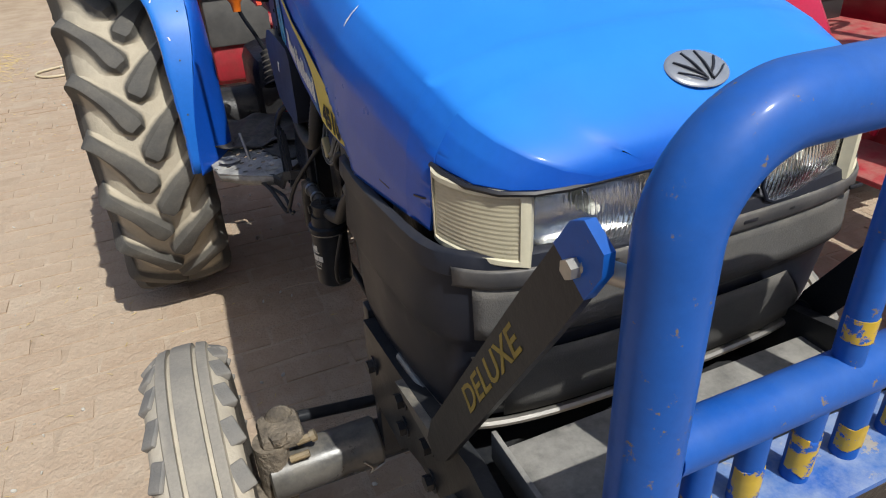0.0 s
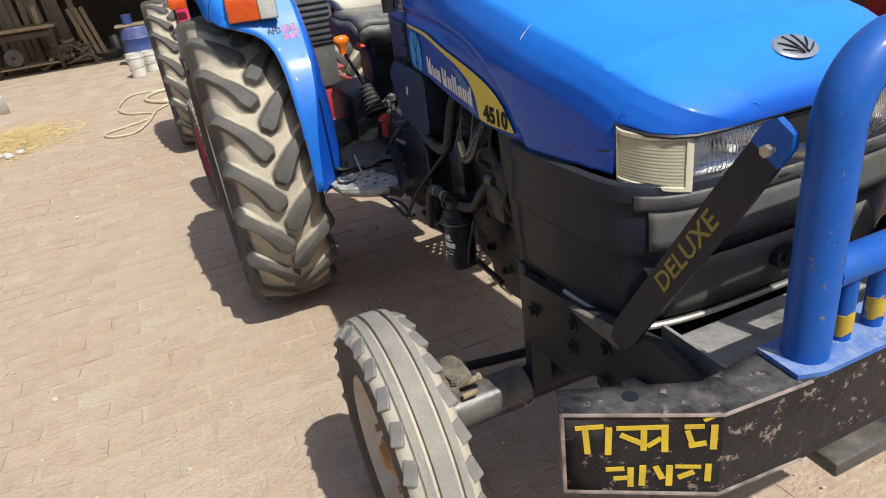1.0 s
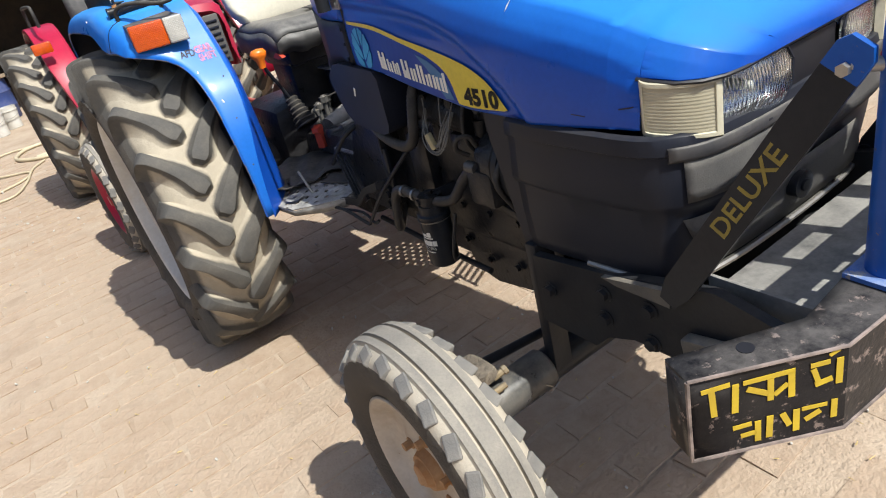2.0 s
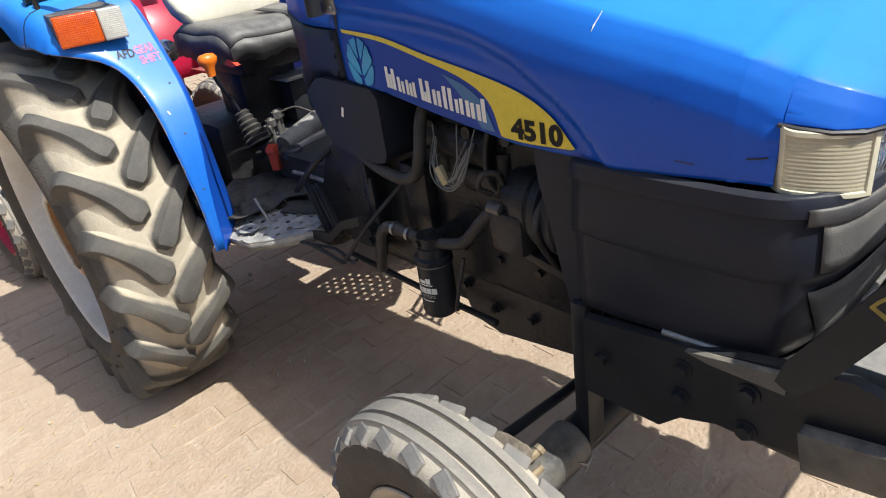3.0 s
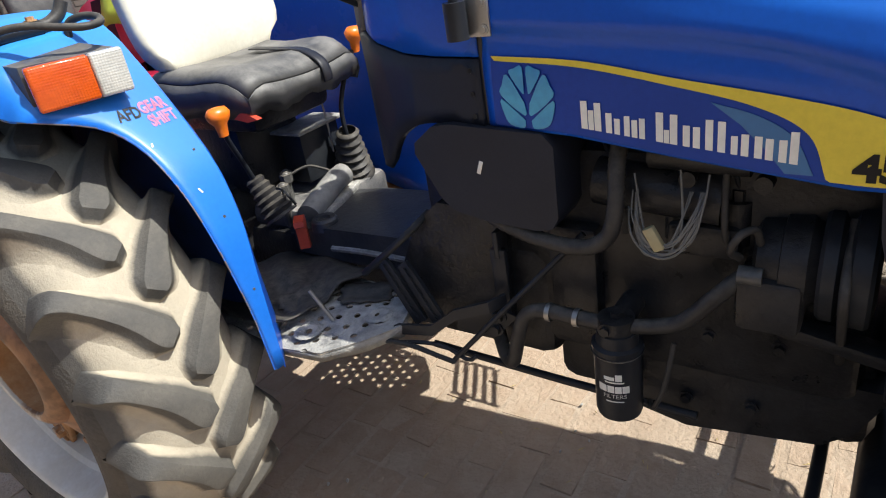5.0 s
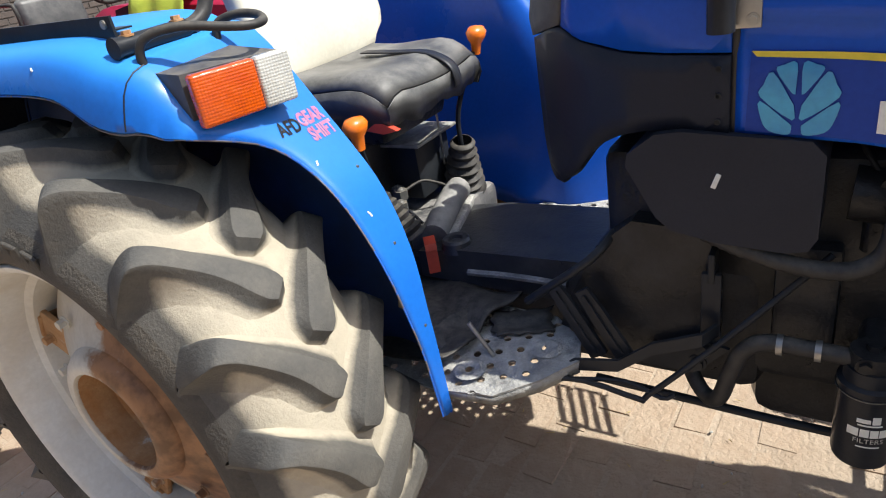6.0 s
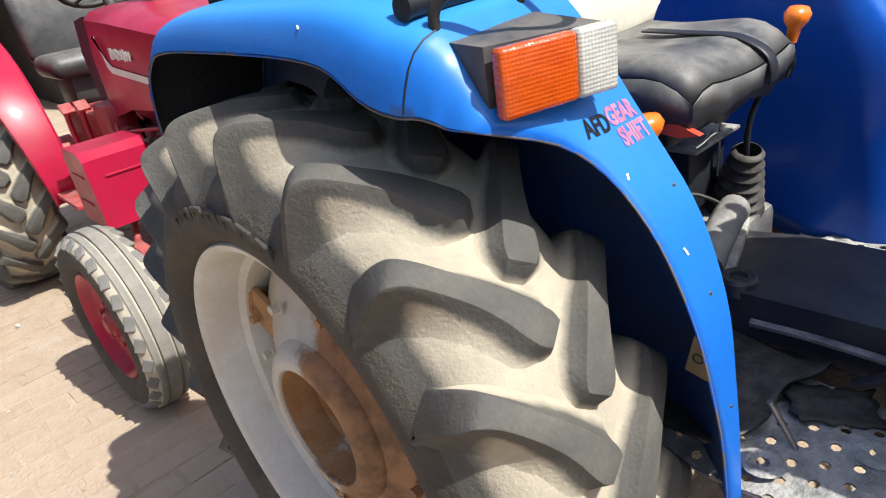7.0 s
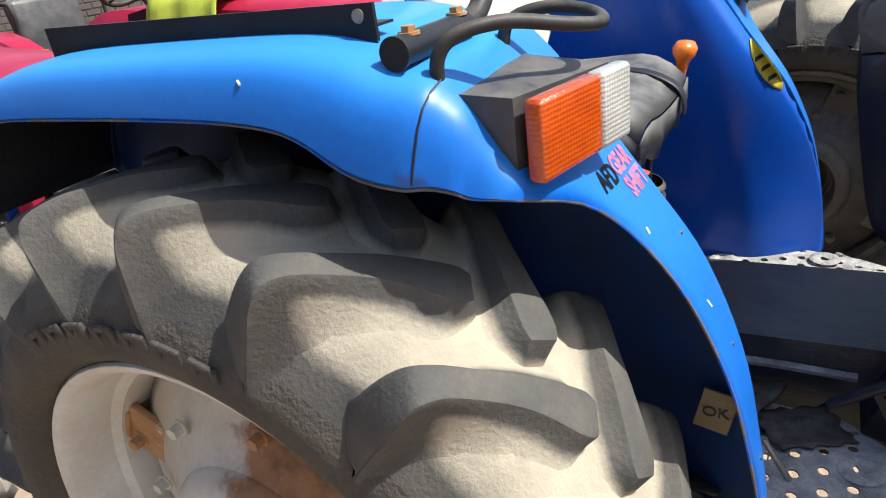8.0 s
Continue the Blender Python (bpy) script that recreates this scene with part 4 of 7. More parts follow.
box(bm, (0, 2.02, 0.66), (0.27, 0.46, 0.24), 0.05)
box(bm, (0.02, 2.45, 0.60), (0.27, 0.50, 0.32), 0.05)
box(bm, (0, 1.80, 0.72), (0.36, 0.34, 0.28), 0.04)
box(bm, (0, 2.85, 0.66), (0.44, 0.40, 0.46), 0.06)
for s in (-1, 1):
    cyl(bm, (s * 0.2, 2.84, 0.635), (s * 0.50, 2.84, 0.635), 0.11, 24)
part("gearbox", bm, greasy, tractor, "black greasy gearbox and axle housing")
bm = bmesh.new()
prism(bm, [(1.80, 0.78), (1.83, 0.818), (2.30, 0.806), (2.42, 0.79), (2.42, 0.72), (1.80, 0.70)], -0.145, 0.135)
bevel_all(bm, 0.034, 4)
part("tunnel_cover", bm, tunnel_black, tractor, "worn black tunnel cover")
bm = bmesh.new()
box(bm, (0, 1.00, 0.93), (0.46, 0.05, 0.32), 0.008)
box(bm, (0, 0.86, 0.93), (0.50, 0.20, 0.30), 0.01)
part("radiator", bm, greasy, tractor)
def turned(name, profile, c, material, label="", seg=32):
    """A turned part whose axle runs along the tractor: (y, r) pairs."""
    bm = lathe(bmesh.new(), profile, (0, 0, 0), seg)
    bm.transform(Matrix.Translation(c) @ Matrix.Rotation(math.pi / 2, 4, "Z"))
    return part(name, bm, material, tractor, label, smooth=30)


AC = (-0.175, 0.0, 0.908)
turned("alternator", [(1.245, 0.0), (1.245, 0.056), (1.238, 0.068), (1.205, 0.072), (1.203, 0.078), (1.165, 0.080), (1.160, 0.074), (1.150, 0.070), (1.150, 0.0)], AC, greasy, "black alternator body")
turned("belt_pulley", [(1.150, 0.0), (1.150, 0.086), (1.144, 0.092), (1.126, 0.092), (1.120, 0.080), (1.112, 0.080), (1.106, 0.096), (1.082, 0.098), (1.076, 0.092), (1.070, 0.060), (1.070, 0.0)], AC, black_steel, "black grooved belt pulley")
part("fan_belt", tube(bmesh.new(), [(-0.185, 1.112, 0.990), (-0.268, 1.112, 0.93), (-0.262, 1.110, 0.86), (-0.12, 1.108, 0.66), (-0.05, 1.108, 0.64)], 0.008, 8, 5), hose_rubber, tractor, "black fan belt", smooth=60)
bm = bmesh.new()
box(bm, (-0.21, 1.215, 0.855), (0.10, 0.10, 0.10), 0.015)
box(bm, (-0.20, 1.12, 0.78), (0.05, 0.20, 0.025), 0.006, Matrix.Rotation(0.2, 4, "X"))
box(bm, (-0.19, 1.02, 0.80), (0.04, 0.04, 0.24), 0.006)
cyl(bm, (-0.17, 1.52, 1.02), (-0.17, 1.30, 1.00), 0.045, 20)
cyl(bm, (-0.18, 1.42, 1.085), (-0.18, 1.26, 1.08), 0.03, 16)
box(bm, (-0.18, 1.57, 0.83), (0.05, 0.10, 0.20), 0.01)
box(bm, (-0.17, 1.33, 0.93), (0.06, 0.12, 0.06), 0.01)
for k in range(4):
    cyl(bm, (-0.16, 1.24 + 0.115 * k, 1.04), (-0.205, 1.24 + 0.115 * k, 1.045), 0.014, 12)
part("engine_ancillary", bm, greasy, tractor)

# spin-on oil filter
FX, FY = -0.262, 1.463
bm = bmesh.new()
prof = [(0.556, 0.0), (0.556, 0.036), (0.562, 0.043), (0.57, 0.045), (0.704, 0.045), (0.708, 0.048), (0.722, 0.048), (0.726, 0.040), (0.75, 0.038), (0.752, 0.0)]
lathe(bm, prof, (0, 0, 0), 36)
bm.transform(Matrix.Translation((FX, FY, 0.012)) @ Matrix.Rotation(-math.pi / 2, 4, "Y"))
filt = part("oil_filter", bm, black_steel, tractor, "black spin-on oil filter with white print")
bm = bmesh.new()
cyl(bm, (FX, FY, 0.745), (FX, FY, 0.79), 0.034, 24)
cyl(bm, (FX, FY, 0.785), (FX, FY, 0.80), 0.012, 6)
cyl(bm, (FX, FY, 0.768), (FX + 0.10, FY, 0.768), 0.024, 16)
bolt(bm, (FX - 0.03, FY + 0.01, 0.775), (-1, 0, 0), 0.010, 0.010)
part("filter_head", bm, greasy, filt)
bm = bmesh.new()
lathe(bm, [(0.7045, 0.0458), (0.7045, 0.0468), (0.7095, 0.0498), (0.7095, 0.0488)], (0, 0, 0), 36)
bm.transform(Matrix.Translation((FX, FY, 0.012)) @ Matrix.Rotation(-math.pi / 2, 4, "Y"))
part("filter_band", bm, steel, filt, thick=0.0008)


def on_filter(c):
    a = (c.y - FY - 0.008) / 0.045
    return Vector((FX - 0.0456 * math.cos(a), FY + 0.0456 * math.sin(a), c.z + 0.014))


def filter_bar(y, z, w, h):
    bm = bmesh.new()
    n = 5
    loft(bm, [[(0, FY + y + w * (0.5 - k / n), z - h / 2) for k in range(n + 1)], [(0, FY + y + w * (0.5 - k / n), z + h / 2) for k in range(n + 1)]])
    for v in bm.verts:
        v.co = on_filter(v.co)
    part("print_bar", bm, white_decal, filt, smooth=0, thick=0.0004)


for y, w in ((0.024, 0.017), (0.007, 0.013), (-0.007, 0.012), (-0.021, 0.013)):
    filter_bar(y, 0.639, w, 0.016)
filter_bar(0.010, 0.664, 0.020, 0.008), filter_bar(-0.008, 0.667, 0.012, 0.015), filter_bar(0.0, 0.655, 0.036, 0.003)
filter_bar(0.0, 0.610, 0.034, 0.0025)
lettering("letter", "FILTERS", 0.013, Matrix.Translation((0, FY, 0.622)) @ flip, white_decal, filt, 0.044, on_filter)

# hoses, pipes, wires
def pipe(name, pts, r, material=hose_rubber, parent=tractor, ribs=0.0, n=6, seg=10, label=""):
    return part(name, tube(bmesh.new(), pts, r, seg, n, ribs), material, parent, label, smooth=60)


pipe("ribbed_hose", [(-0.20, 1.80, 0.975), (-0.25, 1.70, 0.955), (-0.262, 1.60, 0.930), (-0.262, 1.52, 0.925), (-0.260, 1.475, 0.950), (-0.255, 1.460, 1.00), (-0.235, 1.462, 1.07), (-0.20, 1.465, 1.12)], 0.0145, ribs=0.10, n=14, label="ribbed black rubber hose")
pipe("filter_inlet", [(-0.18, 1.78, 0.66), (-0.235, 1.73, 0.615), (-0.262, 1.695, 0.625), (-0.266, 1.675, 0.69), (-0.266, 1.655, 0.745), (-0.264, 1.62, 0.770), (-0.262, 1.55, 0.770), (-0.262, 1.49, 0.768)], 0.0155)
pipe("filter_outlet", [(-0.262, 1.44, 0.772), (-0.258, 1.38, 0.785), (-0.255, 1.34, 0.805), (-0.250, 1.29, 0.862), (-0.235, 1.255, 0.895), (-0.19, 1.20, 0.905)], 0.0145)
bm = bmesh.new()
for y in (1.598, 1.540):
    lathe(bm, [(-0.005, 0.016), (-0.005, 0.0185), (0.005, 0.0185), (0.005, 0.016)], (0, 0, 0), 20, closed=True)
    for v in bm.verts:
        if not v.tag:
            v.co = Vector((-0.263 + v.co.y, y + v.co.x, 0.770 + v.co.z))
            v.tag = True
part("hose_clip", bm, steel, tractor, "bright hose clips")
for k, pts in enumerate([
        [(-0.225, 1.435, 1.06), (-0.240, 1.420, 0.99), (-0.250, 1.405, 0.945), (-0.250, 1.37, 0.935), (-0.245, 1.335, 0.955), (-0.23, 1.32, 1.02), (-0.21, 1.318, 1.06)],
        [(-0.230, 1.445, 1.00), (-0.252, 1.435, 0.960), (-0.258, 1.41, 0.930), (-0.256, 1.375, 0.922), (-0.248, 1.345, 0.94)],
        [(-0.222, 1.36, 1.07), (-0.240, 1.352, 1.00), (-0.244, 1.356, 0.95)]]):
    pipe("wire", pts, 0.0019, mat_wire if k else (mat_wire := mat("wire_grey", (0.17, 0.17, 0.16), 0.6, mix=0.4, bump=0.0)), n=8, seg=6, label="loose pale wire" if not k else "")
wr = random.Random(5)
for k in range(9):
    a, b = 1.44 - 0.012 * wr.random(), 1.33 + 0.03 * wr.random()
    low = 0.915 + 0.035 * wr.random()
    pipe("wire", [(-0.225, a, 1.04 - 0.05 * wr.random()), (-0.246, a - 0.005, low + 0.04), (-0.254, (a + b) / 2 + 0.02, low), (-0.252, (a + b) / 2 - 0.02, low + 0.004), (-0.242, b, low + 0.05), (-0.215, b - 0.01, 1.03)], 0.0013 + 0.0006 * wr.random(), mat_wire, n=6, seg=5)
bm = bmesh.new()
box(bm, (-0.252, 1.395, 0.955), (0.014, 0.020, 0.045), 0.003, Matrix.Rotation(-0.5, 4, "X"))
part("wire_plug", bm, mat("plug_cream", (0.42, 0.36, 0.2), 0.6), tractor, "cream wire plug")
pipe("alternator_cable", [(-0.235, 1.262, 0.93), (-0.262, 1.272, 0.955), (-0.262, 1.258, 0.985), (-0.240, 1.240, 0.985), (-0.225, 1.235, 0.955)], 0.0065, hose_rubber)
part("cable_plug", cyl(bmesh.new(), (-0.245, 1.262, 0.905), (-0.245, 1.225, 0.905), 0.016, 12), axle_black, tractor)
pipe("heavy_cable", [(-0.16, 1.56, 1.12), (-0.225, 1.585, 1.04), (-0.22, 1.60, 0.99), (-0.15, 1.62, 0.96)], 0.007)
pipe("fuel_pipe", [(-0.15, 1.30, 1.10), (-0.20, 1.295, 1.04), (-0.215, 1.29, 0.96), (-0.18, 1.28, 0.90)], 0.006)
pipe("dip_loop", [(-0.255, 1.36, 0.75), (-0.275, 1.372, 0.66), (-0.268, 1.395, 0.60), (-0.24, 1.41, 0.59)], 0.005)
pipe("control_rod", [(-0.22, 1.535, 0.93), (-0.285, 1.70, 0.755), (-0.30, 1.815, 0.628), (-0.31, 1.83, 0.622), (-0.33, 1.93, 0.655), (-0.36, 2.02, 0.665)], 0.006, black_steel, n=3)
pipe("drag_link", [(-0.19, 1.96, 0.553), (-0.20, 1.64, 0.550), (-0.20, 1.50, 0.548), (-0.20, 1.33, 0.545)], 0.009, black_steel)
bm = bmesh.new()
box(bm, (-0.235, 1.715, 0.80), (0.015, 0.035, 0.16), 0.004)
box(bm, (-0.225, 1.715, 0.89), (0.04, 0.012, 0.06), 0.003)
prism(bm, [(1.68, 0.73), (1.74, 0.745), (1.83, 0.70), (1.84, 0.665), (1.74, 0.665)], -0.250, -0.242)
bolt(bm, (-0.25, 1.725, 0.725), (-1, 0, 0), 0.013, 0.014)
bolt(bm, (-0.25, 1.735, 0.690), (-1, 0, 0), 0.012, 0.012)
part("pedal_bracket", bm, black_steel, tractor)
# pedals, step arms and dark clutch cover
bm = bmesh.new()
prism(bm, [(1.72, 0.68), (1.72, 0.95), (1.86, 0.96), (1.93, 0.90), (2.00, 0.76), (2.02, 0.70), (1.90, 0.665)], -0.22, -0.14)
bevel_all(bm, 0.02)
part("clutch_cover", bm, greasy, tractor)
for k, dy in enumerate((0.0, 0.058)):
    bm = bmesh.new()
    a, b = Vector((-0.262, 2.008 - dy, 0.822)), Vector((-0.272, 1.918 - dy, 0.680))
    d = (b - a).normalized()
    n = Vector((0, -d.z, d.y))
    face_at = lambda p, w, t: [p + n * w + Vector((t, 0, 0)), p - n * w + Vector((t, 0, 0)), p - n * w - Vector((t, 0, 0)), p + n * w - Vector((t, 0, 0))]
    loft(bm, [face_at(a, 0.014, 0.005), face_at(a + d * 0.05, 0.018, 0.005), face_at(b, 0.019, 0.005)], True, True)
    bevel_all(bm, 0.002)
    part("pedal_arm", bm, black_steel, tractor, "flat black pedal arm")
    bm = bmesh.new()
    loft(bm, [face_at(a + d * 0.01, 0.003, 0.010), face_at(b - d * 0.01, 0.003, 0.010)], True, True)
    part("arm_rib", bm, black_steel, tractor)
pipe("brake_pedal", [(-0.20, 1.90, 0.925), (-0.258, 1.93, 0.890), (-0.262, 2.072, 0.775)], 0.009, black_steel, n=3)


def flat_bar(name, pts, half_w, t, material, label=""):
    """A bent flat bar standing on edge."""
    bm = bmesh.new()
    rows = []
    for i, p in enumerate(pts):
        p = Vector(p)
        d = (Vector(pts[min(i + 1, len(pts) - 1)]) - Vector(pts[max(i - 1, 0)])).normalized()
        n = Vector((d.y, -d.x, 0)).normalized() * t
        u = Vector((0, 0, half_w))
        rows.append([p + u + n, p + u - n, p - u - n, p - u + n])
    loft(bm, rows, True, True)
    bevel_all(bm, 0.0015, 1)
    return part(name, bm, material, tractor, label, smooth=30)


flat_bar("step_rail", [(-0.40, 2.03, 0.668), (-0.31, 1.955, 0.676), (-0.298, 1.872, 0.684), (-0.296, 1.805, 0.738), (-0.29, 1.72, 0.772), (-0.255, 1.70, 0.775)], 0.013, 0.004, black_steel, "bent flat step bracket")
pipe("step_rod", [(-0.33, 1.97, 0.650), (-0.30, 1.86, 0.650), (-0.30, 1.79, 0.628), (-0.295, 1.765, 0.640)], 0.005, black_steel, n=3)
# slotted step on the far side
grate = part("step_frame", box(box(bmesh.new(), (0.330, 1.685, 0.69), (0.012, 0.19, 0.012), 0.002), (0.495, 1.775, 0.69), (0.012, 0.19, 0.012), 0.002), black_steel, tractor, "slotted black step")
for k in range(5):
    part("step_bar", box(bmesh.new(), (0.412, 1.650 + 0.040 * k, 0.692), (0.190, 0.012, 0.012), 0.002, Matrix.Rotation(0.50, 4, "Z")), black_steel, grate)
part("step_arm", box(bmesh.new(), (0.24, 1.73, 0.684), (0.20, 0.03, 0.012), 0.002), black_steel, grate)

# footplates with punched holes
PLATE = [(-0.475, 2.175), (-0.462, 2.065), (-0.395, 1.995), (-0.312, 1.945), (-0.25, 1.965), (-0.178, 2.047), (-0.155, 2.42), (-0.45, 2.46)]


def footplate(sign):
    holes = []
    for i in range(7):
        for j in range(9):
            x, y = 0.215 + 0.042 * i + (0.021 if j % 2 else 0), 2.03 + 0.040 * j
            if x < 0.475:
                holes.append((x, y))
    bm = bmesh.new()
    outer = [bm.verts.new((sign * -x, y, 0)) for x, y in PLATE]
    es = [bm.edges.new((a, b)) for a, b in zip(outer, outer[1:] + outer[:1])]
    for x, y in holes:
        if 0.20 < x < 0.47 and 2.0 + max(0, (x - 0.36)) < y < 2.40:
            ring = [bm.verts.new((sign * x, y, 0)) for _ in (0,)]
            bm.verts.remove(ring[0])
            r = 0.0092 if sign > 0 else 0.0085
            ring = [bm.verts.new((sign * x + r * math.cos(a), y + r * math.sin(a), 0)) for a in (2 * math.pi * k / 8 for k in range(8))]
            es += [bm.edges.new((a, b)) for a, b in zip(ring, ring[1:] + ring[:1])]
    bmesh.ops.triangle_fill(bm, edges=es, use_beauty=True)
    for v in bm.verts:
        v.co.z = 0.692 - 0.012 * max(0.0, abs(v.co.x) - 0.36) / 0.1 + 0.004 * math.sin(v.co.x * 31 + v.co.y * 17)
    p = part("footplate", bm, plate_dust, tractor, "worn black steel footplate with punched holes", smooth=0, thick=0.004)
    bm = bmesh.new()
    edge = [(sign * -x, y) for x, y in PLATE[:6]]
    loft(bm, [[(x, y, 0.688 - 0.012 * max(0.0, abs(x) - 0.36) / 0.1) for x, y in edge], [(x * 0.99, y + 0.003, 0.655) for x, y in edge]])
    part("plate_edge", bm, plate_dust, p, thick=0.003)
    bm = bmesh.new()
    for x, y in ((0.415, 2.14), (0.30, 2.02), (0.36, 2.36)):
        lathe(bm, [(0.693, 0.010), (0.697, 0.018), (0.6975, 0.026), (0.693, 0.034)], (0, 0, 0), 20)
        cyl(bm, (0, 0, 0), (0, 0, 0.001), 0.001, 3)
        for v in bm.verts:
            if not v.tag:
                q = v.co.copy()
                v.co = Vector((sign * x + q.y, y + q.z, q.x))
                v.tag = True
    part("plate_dimple", bm, plate_dust, p, smooth=60)
    return p


right_plate = footplate(-1)
footplate(1).location.y = -0.06
bm = bmesh.new()
bmesh.ops.create_grid(bm, x_segments=20, y_segments=20, size=0.5)
for v in bm.verts:
    x, y = v.co.x, v.co.y
    v.co = Vector((-0.290 + x * 0.30 + y * 0.05, 2.335 + y * 0.33 - x * 0.05 + 0.012 * math.sin(x * 9), 0.712 + 0.008 * math.sin(x * 6 + y * 3) + 0.006 * math.sin(x * 17 - y * 9) + 0.10 * max(0, -y - 0.28) ** 1.5))
part("floor_mat", bm, hose_rubber, tractor, "curled black rubber mat", thick=0.005)
pipe("plate_pin", [(-0.355, 2.115, 0.69), (-0.366, 2.156, 0.771)], 0.005, steel, n=2)
bm = bmesh.new()
lathe(bm, [(0.0, 0.0), (0.0, 0.016), (0.008, 0.018), (0.010, 0.030), (0.004, 0.036), (-0.02, 0.040)], (0, 0, 0), 24)
bm.transform(Matrix.Translation((-0.112, 2.325, 0.812)) @ Matrix.Rotation(-math.pi / 2, 4, "Y"))
part("tunnel_boss", bm, tunnel_black, tractor)
bm = bmesh.new()
tube(bm, [(-0.150, 2.28, 0.752), (-0.150, 2.16, 0.758), (-0.150, 2.03, 0.756)], 0.008, 8, 4)
part("tunnel_lip", bm, plate_dust, tractor, "dusty pressed edge of the tunnel")
for (x, y, w, d, a, lift) in ((-0.235, 2.105, 0.10, 0.13, 0.5, 0.010), (-0.315, 2.235, 0.14, 0.07, -0.35, 0.022)):
    bm = bmesh.new()
    bmesh.ops.create_grid(bm, x_segments=9, y_segments=9, size=0.5)
    for v in bm.verts:
        p, q = v.co.x * w, v.co.y * d
        ragged = 1.0 + 0.10 * math.sin(v.co.y * 21) * (abs(v.co.x) > 0.45) + 0.08 * math.sin(v.co.x * 17) * (abs(v.co.y) > 0.45)
        v.co = Vector((x + (p * math.cos(a) - q * math.sin(a)) * ragged, y + (p * math.sin(a) + q * math.cos(a)) * ragged, 0.700 + lift * (0.4 + v.co.y) ** 2 + 0.003 * math.sin(p * 90)))
    part("torn_mat", bm, hose_rubber, tractor, "torn piece of black rubber mat", thick=0.004)
# levers
def lever(name, pts, knob_at, tilt, knob_mat, label):
    l = pipe(name, pts, 0.007, black_steel, label=label)
    bm = bmesh.new()
    lathe(bm, [(-0.040, 0.0), (-0.040, 0.010), (-0.012, 0.013), (0.002, 0.022), (0.016, 0.025), (0.028, 0.018), (0.032, 0.0)], (0, 0, 0), 20)
    bm.transform(Matrix.Translation(knob_at) @ Matrix.Rotation(tilt, 4, "X") @ Matrix.Rotation(-math.pi / 2, 4, "Y") @ Matrix.Diagonal((1, 1, 1.3, 1)))
    part("knob", bm, knob_mat, l, "orange plastic knob", smooth=80)
    return l


def boot(parent, c, r, h, tilt):
    bm = bmesh.new()
    prof = []
    for k in range(7):
        t = k / 6
        rr = r * (1 - 0.46 * t)
        prof += [(h * t, rr), (h * (t + 0.07), rr * 0.76)]
    lathe(bm, prof, (0, 0, 0), 24)
    bm.transform(Matrix.Translation(c) @ tilt @ Matrix.Rotation(-math.pi / 2, 4, "Y"))
    part("boot", bm, hose_rubber, parent, "pleated black rubber boot", thick=0.002, smooth=25)


l1 = lever("gear_lever", [(0.170, 2.445, 0.93), (0.165, 2.44, 1.03), (0.180, 2.415, 1.12), (0.215, 2.395, 1.19)], (0.226, 2.387, 1.222), 0.15, orange, "bent gear lever with orange knob")
boot(l1, (0.200, 2.478, 0.815), 0.066, 0.15, Matrix.Rotation(0.25, 4, "X") @ Matrix.Rotation(-0.2, 4, "Y"))
l2 = lever("range_lever", [(-0.186, 2.460, 0.93), (-0.215, 2.45, 1.00), (-0.254, 2.432, 1.08), (-0.266, 2.424, 1.116)], (-0.270, 2.421, 1.140), 0.0, orange, "short lever with orange knob")
boot(l2, (-0.178, 2.410, 0.845), 0.050, 0.115, Matrix.Rotation(-0.5, 4, "X") @ Matrix.Rotation(-0.08, 4, "Y"))
bm = bmesh.new()
prism(bm, [(-0.010, -0.045), (0.010, -0.045), (0.012, 0.0), (0.016, 0.014), (0.020, 0.026), (0.010, 0.033), (-0.020, 0.028), (-0.022, 0.014), (-0.010, 0.008)], -0.012, 0.012)
bevel_all(bm, 0.004)
bm.transform(Matrix.Translation((-0.161, 2.368, 0.802)) @ Matrix.Rotation(-0.9, 4, "Z") @ Matrix.Diagonal((1.15, 1.15, 1.15, 1)))
part("red_handle", bm, red_plastic, tractor, "small red plastic pull handle")
# gearbox top behind the levers: cover, valve, bolts and a bracket box
bm = bmesh.new()
box(bm, (0.10, 2.56, 0.76), (0.36, 0.30, 0.10), 0.025)
part("gearbox_cover", bm, floor_steel, tractor)
bm = bmesh.new()
box(bm, (0.125, 2.56, 0.915), (0.165, 0.10, 0.15), 0.006)
br = part("bracket_box", bm, black_steel, tractor)
bm = bmesh.new()
box(bm, (0.115, 2.545, 1.000), (0.20, 0.13, 0.009), 0.003)
part("bracket_top", bm, plate_dust, br, "dusty bracket plate")
bm = bmesh.new()
tube(bm, [(-0.10, 2.395, 0.812), (-0.02, 2.415, 0.828), (0.06, 2.43, 0.845), (0.11, 2.437, 0.850)], 0.034, 16, 4)
part("valve_tube", bm, tray_dust, tractor, "dusty cast valve tube")
for dx in (0.0, 0.035):
    bm = bmesh.new()
    box(bm, (0.04 + dx, 2.395 + dx * 0.8, 0.800), (0.26, 0.022, 0.022), 0.006, Matrix.Rotation(0.30, 4, "Z"))
    part("valve_rail", bm, plate_dust, tractor, "pale dusty valve rail")
